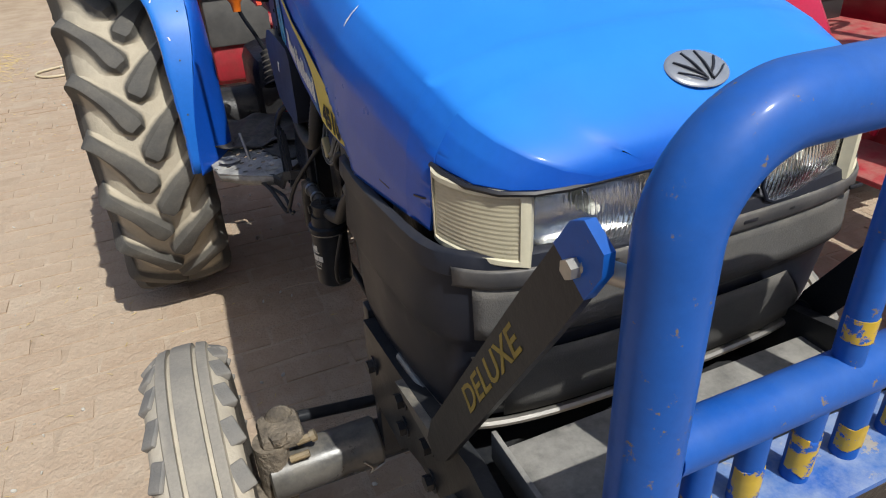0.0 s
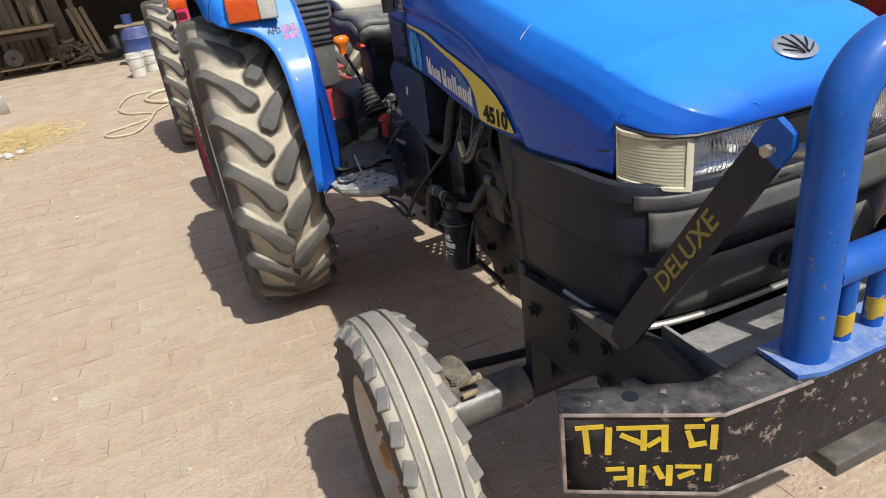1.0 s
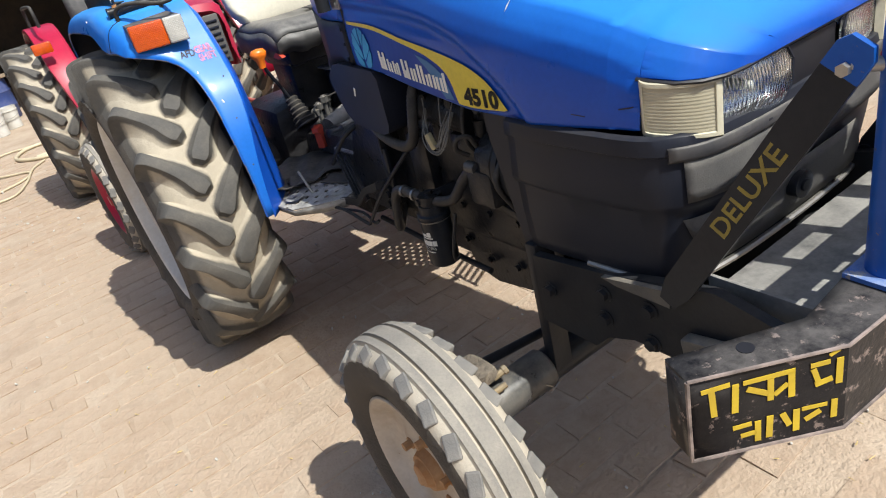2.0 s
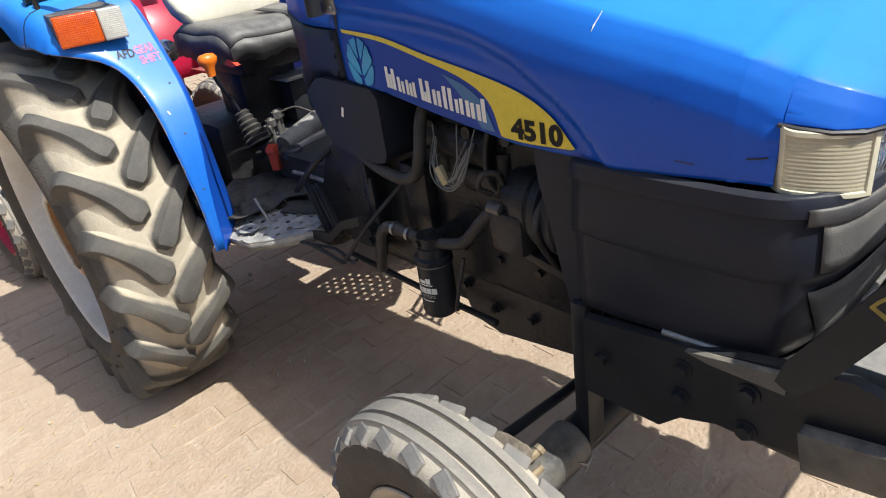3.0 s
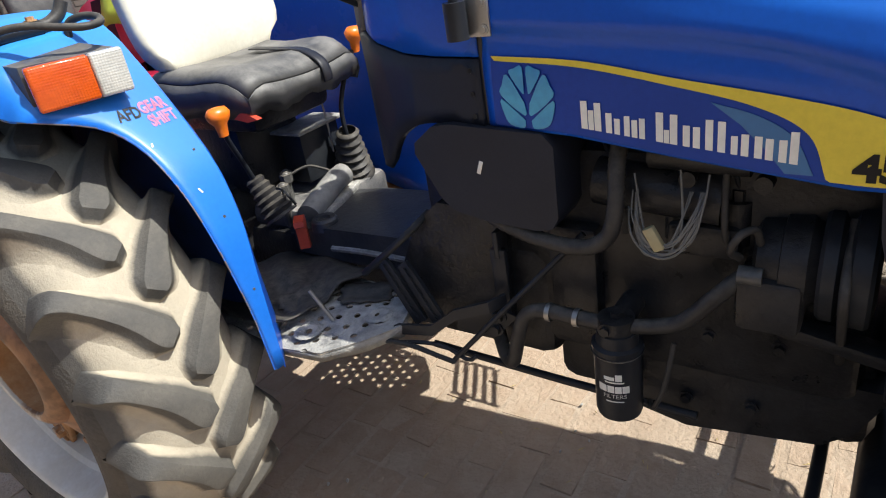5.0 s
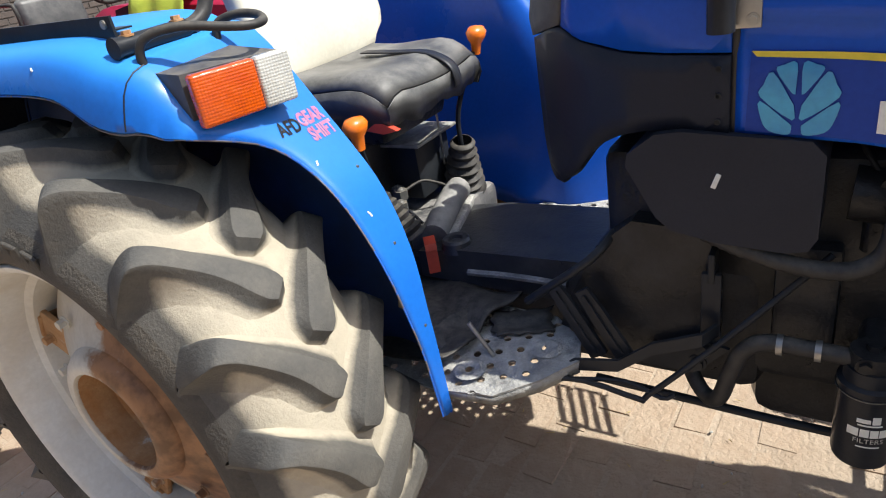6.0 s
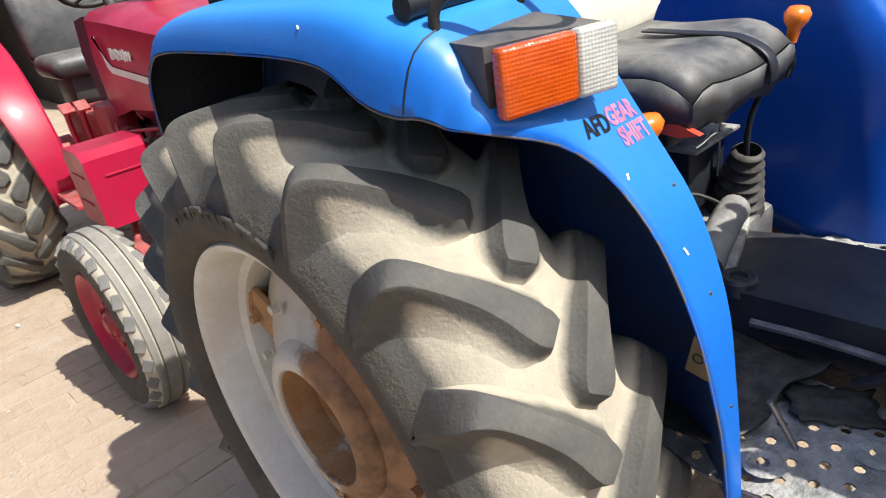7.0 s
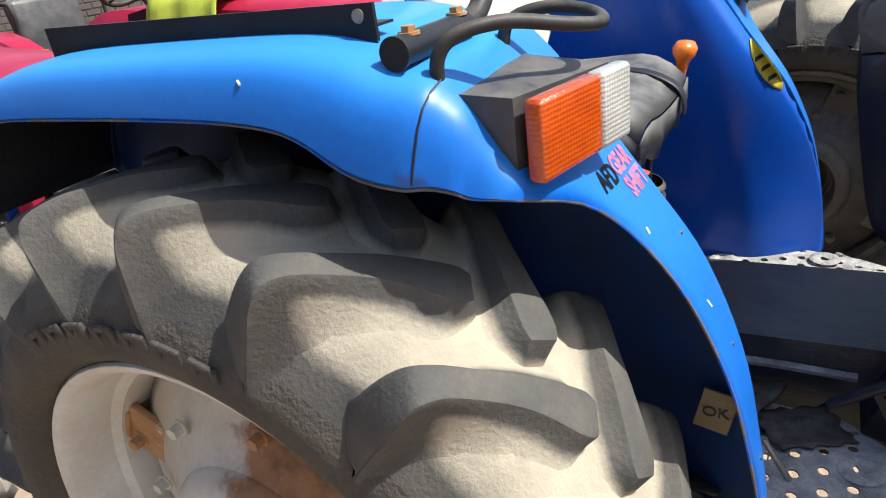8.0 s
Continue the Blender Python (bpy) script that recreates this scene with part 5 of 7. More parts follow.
for x, y, z in ((-0.033, 2.525, 0.887), (-0.075, 2.50, 0.872), (-0.005, 2.555, 0.880), (-0.11, 2.47, 0.86)):
    bm = bmesh.new()
    cyl(bm, (x, y, z - 0.085), (x, y, z), 0.009, 10)
    cyl(bm, (x, y, z - 0.012), (x, y, z + 0.012), 0.019, 6)
    ball(bm, (x, y, z + 0.010), 0.013, (1, 1, 0.8), 12)
    part("union_nut", bm, axle_steel, tractor, "dusty union nut")
pipe("valve_cable", [(-0.03, 2.525, 0.89), (0.03, 2.50, 0.90), (0.06, 2.47, 0.885), (0.09, 2.45, 0.86)], 0.004, hose_rubber)
pipe("valve_cable", [(-0.08, 2.50, 0.875), (-0.12, 2.44, 0.885), (-0.13, 2.40, 0.86)], 0.004, black_steel)
pipe("link_chain", [(0.15, 2.50, 1.08), (0.152, 2.497, 1.00), (0.154, 2.50, 0.90)], 0.003, steel)

# seat
bm = bmesh.new()
n = 14
rows = []
for j in range(n + 1):
    v = j / n
    row = []
    for i in range(17):
        u = i / 16 * 2 - 1
        edge = max(0.0, abs(u) - 0.72) / 0.28
        front = max(0.0, 0.22 - v) / 0.22
        back = max(0.0, v - 0.9) / 0.1
        z = 1.232 + 0.020 * abs(u) ** 2 - 0.035 * edge ** 2 - 0.045 * front ** 2 - 0.02 * back - 0.008 * math.exp(-((v - 0.55) / 0.2) ** 2)
        row.append((0.215 * u * (1 - 0.05 * front), 2.365 + 0.40 * v + 0.014 * abs(u) ** 4 - 0.0, z))
    rows.append(row)
loft(bm, rows)
seat = part("seat", bm, vinyl, tractor, "torn black vinyl seat cushion", smooth=60, thick=0.012)
bm = bmesh.new()
rim_line = [(p[0] * 1.01, p[1] - 0.004, p[2] - 0.004) for p in [r[0] for r in rows[::-1]] + list(rows[0]) + [r[-1] for r in rows]]
lowline = []
for k, (x, y, z) in enumerate(rim_line):
    lowline.append((x * 0.97, y + 0.010 + 0.003 * math.sin(k * 1.9), 1.122 + 0.007 * math.sin(k * 0.9) + 0.004 * math.sin(k * 2.3)))
mid = [((a[0] + b[0]) / 2 * 1.015, (a[1] + b[1]) / 2 - 0.004 + 0.004 * math.sin(k * 1.3), (a[2] + b[2]) / 2) for k, (a, b) in enumerate(zip(rim_line, lowline))]
loft(bm, [rim_line, mid, lowline])
part("seat_skirt", bm, vinyl, seat, "loose cover hem", smooth=60, thick=0.004)
bm = bmesh.new()
for x in (0.055,):
    loft(bm, [[(x + e * 0.016, p.y, p.z) for e in (-1, -0.3, 0.3, 1)] for p in curve_pts([(0, 2.62, 1.240), (0, 2.52, 1.236), (0, 2.44, 1.233), (0, 2.392, 1.218), (0, 2.362, 1.196), (0, 2.352, 1.165), (0, 2.354, 1.145)], 4)])
part("seat_strap", bm, black_decal, seat, thick=0.003)
bm = bmesh.new()
box(bm, (0, 2.60, 1.12), (0.30, 0.30, 0.13), 0.03)
box(bm, (0.02, 2.70, 0.96), (0.24, 0.20, 0.22), 0.02)
part("seat_base", bm, greasy, tractor)
bm = bmesh.new()
rows = []
for j in range(13):
    v = j / 12
    hw = 0.240 * (1 - 0.16 * abs(2 * v - 1) ** 5 - 0.10 * v)
    row = []
    for i in range(21):
        u = i / 20 * 2 - 1
        pad = (1 - abs(u) ** 4) * (1 - abs(2 * v - 1) ** 6)
        row.append((hw * u, 2.755 + 0.085 * v + 0.02 * v * v - 0.045 * u * u - 0.035 * pad, 1.215 + 0.43 * v + 0.030 * u ** 6 * (1 - v) - 0.03 * u ** 4 * v))
    rows.append(row)
loft(bm, rows)
part("seat_back", bm, cream_vinyl, tractor, "cream vinyl backrest", smooth=80, thick=0.05)

# rear fenders: y, z of the top line; lip drop; outer and inner x
FENDER = [(3.318, 1.185, 0.02, 0.74, 0.47), (3.3, 1.25, 0.025, 0.745, 0.47), (3.26, 1.32, 0.03, 0.75, 0.468), (3.2, 1.395, 0.058, 0.752, 0.466), (3.12, 1.424, 0.068, 0.752, 0.464),
          (3.0, 1.438, 0.077, 0.751, 0.463), (2.8, 1.441, 0.079, 0.75, 0.462), (2.68, 1.441, 0.082, 0.749, 0.461), (2.6, 1.438, 0.089, 0.748, 0.46), (2.54, 1.428, 0.103, 0.747, 0.459),
          (2.5, 1.413, 0.112, 0.745, 0.458), (2.462, 1.404, 0.112, 0.738, 0.45), (2.442, 1.386, 0.096, 0.725, 0.446), (2.42, 1.36, 0.08, 0.714, 0.442), (2.396, 1.325, 0.052, 0.706, 0.439),
          (2.37, 1.287, 0.02, 0.69, 0.437), (2.338, 1.24, 0.011, 0.6, 0.436), (2.3, 1.19, 0.008, 0.558, 0.437), (2.25, 1.122, 0.008, 0.543, 0.441), (2.212, 1.05, 0.008, 0.538, 0.45),
          (2.18, 0.97, 0.008, 0.537, 0.466), (2.158, 0.88, 0.008, 0.534, 0.486), (2.143, 0.8, 0.008, 0.532, 0.498), (2.127, 0.672, 0.008, 0.534, 0.512)]


def shaded_back(ob, outward, shade_coat):
    """Gives the sheet's wheel side a darker coat, with the shade there painted in."""
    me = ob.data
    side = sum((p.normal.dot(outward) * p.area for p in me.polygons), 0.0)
    me.materials.append(shade_coat)
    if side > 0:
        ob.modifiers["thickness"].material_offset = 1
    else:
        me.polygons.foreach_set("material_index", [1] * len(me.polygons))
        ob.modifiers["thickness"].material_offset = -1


def fender(sign):
    fine = [(a.x, a.y, a.z, b.x, b.y) for a, b in zip(curve_pts([r[:3] for r in FENDER], 3), curve_pts([(*r[3:], 0) for r in FENDER], 3))]
    bm = bmesh.new()
    rows, wall = [], []
    for i, (y, z, d, xo, xi) in enumerate(fine):
        a, b = fine[max(0, i - 2)], fine[min(len(fine) - 1, i + 2)]
        t = Vector((0, b[0] - a[0], b[1] - a[1])).normalized()
        nrm = Vector((0, t.z, -t.y))
        if nrm.z < 0 and nrm.y > 0:
            nrm = -nrm
        p = Vector((0, y, z))
        w = xo - xi
        # beside the lamp the lip hangs straight down
        up = max(0.0, 1 - abs(y - 2.43) / 0.10)
        nrm = (nrm * (1 - up) + Vector((0, 0, 1)) * up).normalized()
        row = [p + Vector((sign * (xi - 0.004), 0, 0)) - nrm * 0.008]
        row += [p + Vector((sign * (xi + w * f), 0, 0)) - nrm * k for f, k in ((0.0, 0.0), (0.3, d * 0.03), (0.60, d * 0.07), (0.78, d * 0.13), (0.86, d * 0.20), (0.915, d * 0.31), (0.95, d * 0.46), (0.972, d * 0.64), (0.99, d * 0.82), (1.0, d * 0.95), (0.985, d * 1.0))]
        rows.append(row)
    loft(bm, rows)
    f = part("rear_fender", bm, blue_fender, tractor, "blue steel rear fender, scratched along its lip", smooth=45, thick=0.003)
    shaded_back(f, Vector((0, -0.5, 1)), fender_under)
    lip = [r[-1] for r in rows]
    part("worn_edge", tube(bmesh.new(), [p + Vector((sign * 0.001, 0, 0)) for p in lip], 0.0020, 6, 0), worn_edge, f, "paint worn off the fender's edge", smooth=60)
    k = min(range(len(rows)), key=lambda i: abs(fine[i][0] - 2.452))
    part("seam", tube(bmesh.new(), [p + Vector((sign * 0.0006, 0, 0.0006)) for p in rows[k][4:-1]], 0.0012, 6, 0), black_decal, f, smooth=60)
    # inner wall between wheel and seat
    bm = bmesh.new()
    # it curves in behind the front edge and below the top edge
    top = [(y, z - 0.003, xi + 0.002) for y, z, _, _, xi in fine[::2]]
    front = sorted((z, y, xi) for y, z, _, _, xi in fine if y < 2.47)
    cols = []
    for y, z, x in top:
        zb = max(0.66 if y < 2.6 else 0.80, min(z - 0.02, 0.66 + 0.30 * max(0, y - 2.45)))
        col = []
        for k in range(13):
            h = zb + (z - zb) * (1 - k / 12)
            yf, xf = lerp_table(front, h)
            s = max(0.0, min(y - yf, z - h))
            near = min(1.0, max(0.0, y - yf) / 0.15)
            col.append((sign * (xf + (x - xf) * near - 0.060 * (1 - math.exp(-s / 0.07))), y, h))
        cols.append(col)
    loft(bm, cols)
    shaded_back(part("fender_wall", bm, blue, f, "blue inner fender wall", smooth=45, thick=0.003), Vector((-sign, 0, 0)), wall_shade)
    return f


fender_right = fender(-1)
fender_left = fender(1)
fender_left.location.y = -0.045


def fender_fittings(sign, f):
    # turn lamp on a black wedge housing
    X = lambda v: sign * v
    bm = bmesh.new()
    front = [(0.502, 2.342, 1.280), (0.673, 2.384, 1.276), (0.673, 2.384, 1.366), (0.502, 2.342, 1.362)]
    backp = [(0.518, 2.42, 1.345), (0.668, 2.443, 1.326), (0.670, 2.448, 1.370), (0.523, 2.431, 1.378)]
    loft(bm, [[(X(a), b, c) for a, b, c in front], [(X(a), b, c) for a, b, c in backp]], True, True)
    bevel_all(bm, 0.006)
    h = part("turn_lamp", bm, strip_plastic, f, "black wedge turn lamp housing")
    d = Vector((X(0.174), 0.028, 0)).normalized()
    nrm = Vector((0.16 * -sign * -1, -1, 0)).normalized()
    r = Matrix.Translation((X(0.585), 2.359, 1.324)) @ Matrix.Rotation(sign * math.atan2(0.041, 0.172), 4, "Z")
    for nm, cx, w, m, lb in (("amber_lens", 0.034 * sign, 0.110, amber, "amber turn lamp lens"), ("clear_lens", -0.053 * sign, 0.062, clear_lens, "clear side lamp lens")):
        bm = bmesh.new()
        box(bm, (cx, -0.015, 0), (w, 0.022, 0.082), 0.006, None, 3)
        bm.transform(r)
        part(nm, bm, m, h, lb)
    # grab handle
    hp = [(X(0.669), 2.463, 1.370), (X(0.671), 2.458, 1.405), (X(0.660), 2.440, 1.424), (X(0.625), 2.405, 1.428), (X(0.580), 2.362, 1.416), (X(0.548), 2.340, 1.410), (X(0.515), 2.345, 1.412), (X(0.500), 2.375, 1.420), (X(0.508), 2.415, 1.424), (X(0.522), 2.448, 1.412), (X(0.525), 2.457, 1.372)]
    part("grab_handle", tube(bmesh.new(), hp, 0.0074, 12, 6), hose_rubber, f, "bent black grab handle", smooth=60)


fender_fittings(-1, fender_right)
fender_fittings(1, fender_left)
# black stub pipe clamped on the right fender, and the angle strip
bm = bmesh.new()
cyl(bm, (-0.686, 2.496, 1.413), (-0.555, 2.486, 1.417), 0.0155, 24)
cyl(bm, (-0.688, 2.496, 1.413), (-0.683, 2.496, 1.413), 0.0168, 24)
stub = part("clamp_pipe", bm, black_steel, fender_right, "black stub pipe bolted to the fender")
part("clamp_pipe_elbow", tube(bmesh.new(), [(-0.558, 2.486, 1.417), (-0.535, 2.485, 1.421), (-0.512, 2.484, 1.434), (-0.498, 2.483, 1.455)], 0.0125, 14, 5), hose_rubber, fender_right, smooth=60)
bm = bmesh.new()
for p in ((-0.659, 2.494, 1.426), (-0.568, 2.487, 1.430)):
    bolt(bm, p, (0, 0, 1), 0.008, 0.009)
part("clamp_bolt", bm, rust, fender_right, "rusty clamp bolts")
bm = bmesh.new()
prism(bm, [(2.538, 1.420), (2.538, 1.458), (3.09, 1.462), (3.09, 1.420)], -0.650, -0.645)
prism(bm, [(2.538, 1.434), (2.538, 1.437), (3.09, 1.442), (3.09, 1.437)], -0.645, -0.615)
strip = part("angle_strip", bm, black_steel, fender_right, "black steel angle strip on the fender")
bm = bmesh.new()
bolt(bm, (-0.650, 2.556, 1.446), (-1, 0, 0), 0.005, 0.004)
part("strip_bolt", bm, steel, strip)
# fender stickers and rivets


FENDER_TREE = BVHTree.FromPolygons([v.co for v in fender_right.data.vertices], [p.vertices for p in fender_right.data.polygons])


def on_fender(c, lift=0.0012):
    """Lays a point of an upright drawing on the fender's front sweep."""
    hit, nrm, _, _ = FENDER_TREE.ray_cast(Vector((c.x, 1.5, c.z + 0.274)), Vector((0, 1, -0.33)).normalized())
    if hit is None:
        return Vector((c.x, 2.25, c.z))
    return hit + (nrm if nrm.y < 0 else -nrm) * lift


face = Matrix(((1, 0, 0, 0), (0, 0, -1, 0), (0, 1, 0, 0), (0, 0, 0, 1)))
lettering("letter", "AFD", 0.037, Matrix.Translation((-0.531, 0, 1.239)) @ Matrix.Rotation(0.06, 4, "Y") @ face, black_decal, fender_right, 0.050, on_fender, bold=0.0010)
lettering("letter", "GEAR", 0.036, Matrix.Translation((-0.4765, 0, 1.242)) @ face, pink_decal, fender_right, 0.060, on_fender, bold=0.0016, label="faded pink lettering")
lettering("letter", "SHIFT", 0.036, Matrix.Translation((-0.4735, 0, 1.210)) @ face, pink_decal, fender_right, 0.060, on_fender, bold=0.0016, label="faded pink lettering")
bm = bmesh.new()
for x, z in ((-0.464, 1.123), (-0.492, 0.970), (-0.508, 0.80)):
    q = on_fender(Vector((x, 0, z)))
    bolt(bm, q + Vector((0, 0.003, 0)), (0, -1, 0), 0.002, 0.002)
part("fender_rivet", bm, axle_steel, fender_right)
bm = bmesh.new()
box(bm, (-0.466, 2.214, 0.884), (0.004, 0.046, 0.066), 0.001, Matrix.Rotation(0.2, 4, "X"))
stk = part("check_sticker", bm, mat("sticker_tan", (0.27, 0.21, 0.12), 0.7), fender_right, "tan paper sticker inside the fender")
lettering("letter", "OK", 0.024, Matrix.Translation((-0.470, 2.214, 0.884)) @ flip, black_decal, fender_right)
wall_left = next(c for c in fender_left.children if c.name.startswith("fender_wall"))
WALL_TREE = BVHTree.FromPolygons([v.co for v in wall_left.data.vertices], [p.vertices for p in wall_left.data.polygons])


def on_wall(y, z, lift=0.0015):
    hit = WALL_TREE.ray_cast(Vector((0, y, z)), Vector((1, 0, 0)))[0]
    return Vector((0.42, y, z)) if hit is None else hit - Vector((lift, 0, 0))


bm = bmesh.new()
loft(bm, [[on_wall(y + e, z - e * 0.5) for e in (-w, -w * 0.5, 0, w * 0.5, w)] for y, z, w in ((2.325, 1.214, 0.002), (2.310, 1.185, 0.010), (2.293, 1.158, 0.014), (2.276, 1.133, 0.014), (2.262, 1.112, 0.009), (2.254, 1.100, 0.002))])
wst = part("warning_sticker", bm, yellow_decal, fender_left, "yellow warning sticker", smooth=60, thick=0.0005)
for k in range(3):
    y, z = 2.274 + 0.015 * k, 1.130 + 0.022 * k
    bm = bmesh.new()
    loft(bm, [[on_wall(y + e, z + h - e * 0.5, 0.0026) for e in (-0.008, 0, 0.008)] for h in (-0.005, 0.005)])
    part("sticker_bar", bm, black_decal, wst, smooth=0, thick=0.0004)
# wheels of the tractor
RW, FW = 0.650, 0.358
rear_wheel(tractor, (-0.655, 2.852, RW - 0.012), RW, 0.172, -1, rim_white, rim_disc, turn=radians(3.0))
rear_wheel(tractor, (0.655, 2.845, RW - 0.012), RW, 0.172, 1, rim_white, rim_disc, turn=0.30)
front_wheel(tractor, (-0.650, 1.04, FW - 0.008), FW, 0.080, -1, rim_front, rust, steer=-0.01)
front_wheel(tractor, (0.650, 1.04, FW - 0.008), FW, 0.080, 1, rim_front, rust, steer=-0.01)

# front axle
bm = bmesh.new()
for s in (-1, 1):
    cyl(bm, (0, 1.015, 0.425), (s * 0.36, 1.02, 0.425), 0.044, 28)
part("front_axle", bm, black_steel, tractor, "black front axle tube")
for s in (-1, 1):
    bm = bmesh.new()
    lathe(bm, [(-0.118, 0.0), (-0.118, 0.046), (-0.114, 0.0525), (0.110, 0.0535), (0.116, 0.047), (0.116, 0.0)], (0, 0, 0), 32)
    bm.transform(Matrix.Translation((s * 0.428, 1.02, 0.425)))
    sleeve = part("axle_sleeve", bm, axle_black, tractor, "scuffed dusty axle sleeve")
    bm = bmesh.new()
    tube(bm, [(s * 0.36, 0.966, 0.43), (s * 0.345, 0.958, 0.415), (s * 0.35, 0.962, 0.40), (s * 0.315, 0.97, 0.405)], 0.0018, 5, 4)
    part("tie_wire", bm, steel, sleeve)
    caked = mat("dusty_grease", (0.24, 0.20, 0.15), 0.85, alt=(0.07, 0.06, 0.05), mix=0.9, scale=30, fine=80, bump=0.9, depth=0.008) if s < 0 else bpy.data.materials["dusty_grease"]
    bm = bmesh.new()
    cyl(bm, (s * 0.530, 1.02, 0.29), (s * 0.530, 1.02, 0.52), 0.034, 20)
    cyl(bm, (s * 0.53, 1.03, 0.355), (s * 0.62, 1.03, 0.355), 0.042, 20)
    box(bm, (s * 0.505, 1.035, 0.522), (0.085, 0.085, 0.040), 0.014)
    ball(bm, (s * 0.500, 1.060, 0.538), 0.024, (1.2, 1, 0.8), 14)
    cyl(bm, (s * 0.512, 1.00, 0.530), (s * 0.512, 1.00, 0.548), 0.018, 8)
    part("kingpin", bm, caked, tractor, "dust-caked steering knuckle")
    brass = mat("brass_fitting", (0.30, 0.22, 0.11), 0.6, metal=0.3, alt=(0.16, 0.13, 0.09), mix=0.8, scale=20, bump=0.3, dust=DUST, dust_sheen_amount=0.5) if s < 0 else bpy.data.materials["brass_fitting"]
    for a, b, r in (((0.48, 1.0, 0.512), (0.445, 0.995, 0.520), 0.0085), ((0.50, 0.985, 0.487), (0.462, 0.98, 0.493), 0.0075), ((0.452, 0.996, 0.518), (0.442, 0.995, 0.521), 0.012)):
        bm = bmesh.new()
        cyl(bm, (s * a[0], *a[1:]), (s * b[0], *b[1:]), r, 8)
        part("grease_fitting", bm, brass, tractor, "dusty brass fitting")
pipe("tie_rod", [(-0.46, 1.11, 0.475), (-0.3, 1.12, 0.445), (-0.15, 1.12, 0.43), (0.15, 1.12, 0.43), (0.3, 1.12, 0.445), (0.46, 1.11, 0.475)], 0.013, black_steel)

# front carrier: side plates, channel and bolts
for s in (-1, 1):
    bm = bmesh.new()
    prism(bm, [(0.972, 0.775), (0.972, 0.600), (0.81, 0.600), (0.77, 0.640), (0.70, 0.665), (0.62, 0.668), (0.50, 0.690), (0.40, 0.715), (0.33, 0.735), (0.33, 0.80), (0.52, 0.845), (0.62, 0.828), (0.75, 0.80)], s * 0.300, s * 0.322)
    bevel_all(bm, 0.004)
    fp = part("carrier_plate", bm, black_steel, tractor, "black bolted front carrier plate")
    bm = bmesh.new()
    for y, z in ((0.768, 0.751), (0.656, 0.756), (0.593, 0.823), (0.770, 0.690), (0.655, 0.680), (0.930, 0.70)):
        bolt(bm, (s * 0.322, y, z), (s, 0, 0), 0.013, 0.014)
    part("carrier_bolt", bm, black_steel, fp)
    bm = bmesh.new()
    prism(bm, [(0.60, 0.79), (0.72, 0.792), (0.76, 0.80), (0.60, 0.825)], s * 0.322, s * 0.335)
    part("carrier_lip", bm, axle_steel, fp)
    bm = bmesh.new()
    box(bm, (s * 0.335, 0.44, 0.73), (0.03, 0.26, 0.075), 0.006, Matrix.Rotation(-0.18, 4, "X"))
    part("bumper_arm", bm, axle_steel, fp)
bm = bmesh.new()
box(bm, (0, 0.74, 0.66), (0.60, 0.46, 0.05), 0.01)
box(bm, (0, 0.94, 0.60), (0.40, 0.10, 0.20), 0.02)
part("front_carrier", bm, black_steel, tractor)
for s in (-1, 1):
    part("carrier_post", box(bmesh.new(), (s * 0.283, 0.992, 0.61), (0.055, 0.034, 0.36), 0.003), black_steel, tractor)
bm = bmesh.new()
box(bm, (0.03, 0.475, 0.788), (0.58, 0.19, 0.016), 0.003)
box(bm, (-0.262, 0.475, 0.81), (0.008, 0.19, 0.05), 0.002)
box(bm, (0.322, 0.475, 0.81), (0.008, 0.19, 0.05), 0.002)
part("carrier_tray", bm, tray_dust, tractor, "grey dusty tray behind the bumper")

# bumper: a bent channel
BT = 0.937
bump_line = [(-0.604, 0.362), (-0.436, 0.258), (-0.29, 0.248), (0.29, 0.248), (0.436, 0.258), (0.604, 0.362)]
back_line = [(-0.585, 0.408), (-0.415, 0.322), (-0.29, 0.332), (0.29, 0.332), (0.415, 0.322), (0.585, 0.408)]
bm = bmesh.new()
loft(bm, [[(x, y, BT) for x, y in back_line], [(x, y, BT + 0.001) for x, y in bump_line], [(x, y, 0.804) for x, y in bump_line], [(x, y, 0.800) for x, y in back_line]])
bmesh.ops.subdivide_edges(bm, edges=bm.edges[:], cuts=2, use_grid_fill=True)
bumper = part("bumper", bm, bumper_steel, tractor, "scraped black steel bumper with yellow painted words", smooth=20, thick=0.006)
for s in (-1, 1):
    bm = bmesh.new()
    a, b = Vector((s * 0.604, 0.362, 0)), Vector((s * 0.585, 0.408, 0))
    loft(bm, [[(a.x, a.y, 0.804), (b.x, b.y, 0.800)], [(a.x, a.y, BT), (b.x, b.y, BT)]])
    part("bumper_cap", bm, bumper_steel, bumper, thick=0.005)
bm = bmesh.new()
cyl(bm, (-0.510, 0.345, BT + 0.0005), (-0.510, 0.345, BT + 0.0015), 0.011, 20)
part("bumper_hole", bm, black_decal, bumper)
bm = bmesh.new()
for s in (-1, 1):
    tube(bm, [(s * 0.605, 0.361, 0.804), (s * 0.605, 0.361, BT)], 0.003, 6, 0)
    for z in (0.804, BT):
        tube(bm, [(s * 0.605, 0.361, z), (s * 0.437, 0.2575, z), (s * 0.30, 0.248, z)], 0.0026, 6, 0)
part("rust_edge", bm, worn_steel, bumper, "pale worn bumper edge")
# unreadable hand-painted words: plain yellow bars in two rows
e0, e1 = Vector((-0.604, 0.362, 0)), Vector((-0.436, 0.258, 0))
along = (e1 - e0).normalized()
outn = Vector((along.y, -along.x, 0))
mw = Matrix(((along.x, 0, outn.x, 0), (along.y, 0, outn.y, 0), (0, 1, 0, 0), (0, 0, 0, 1)))


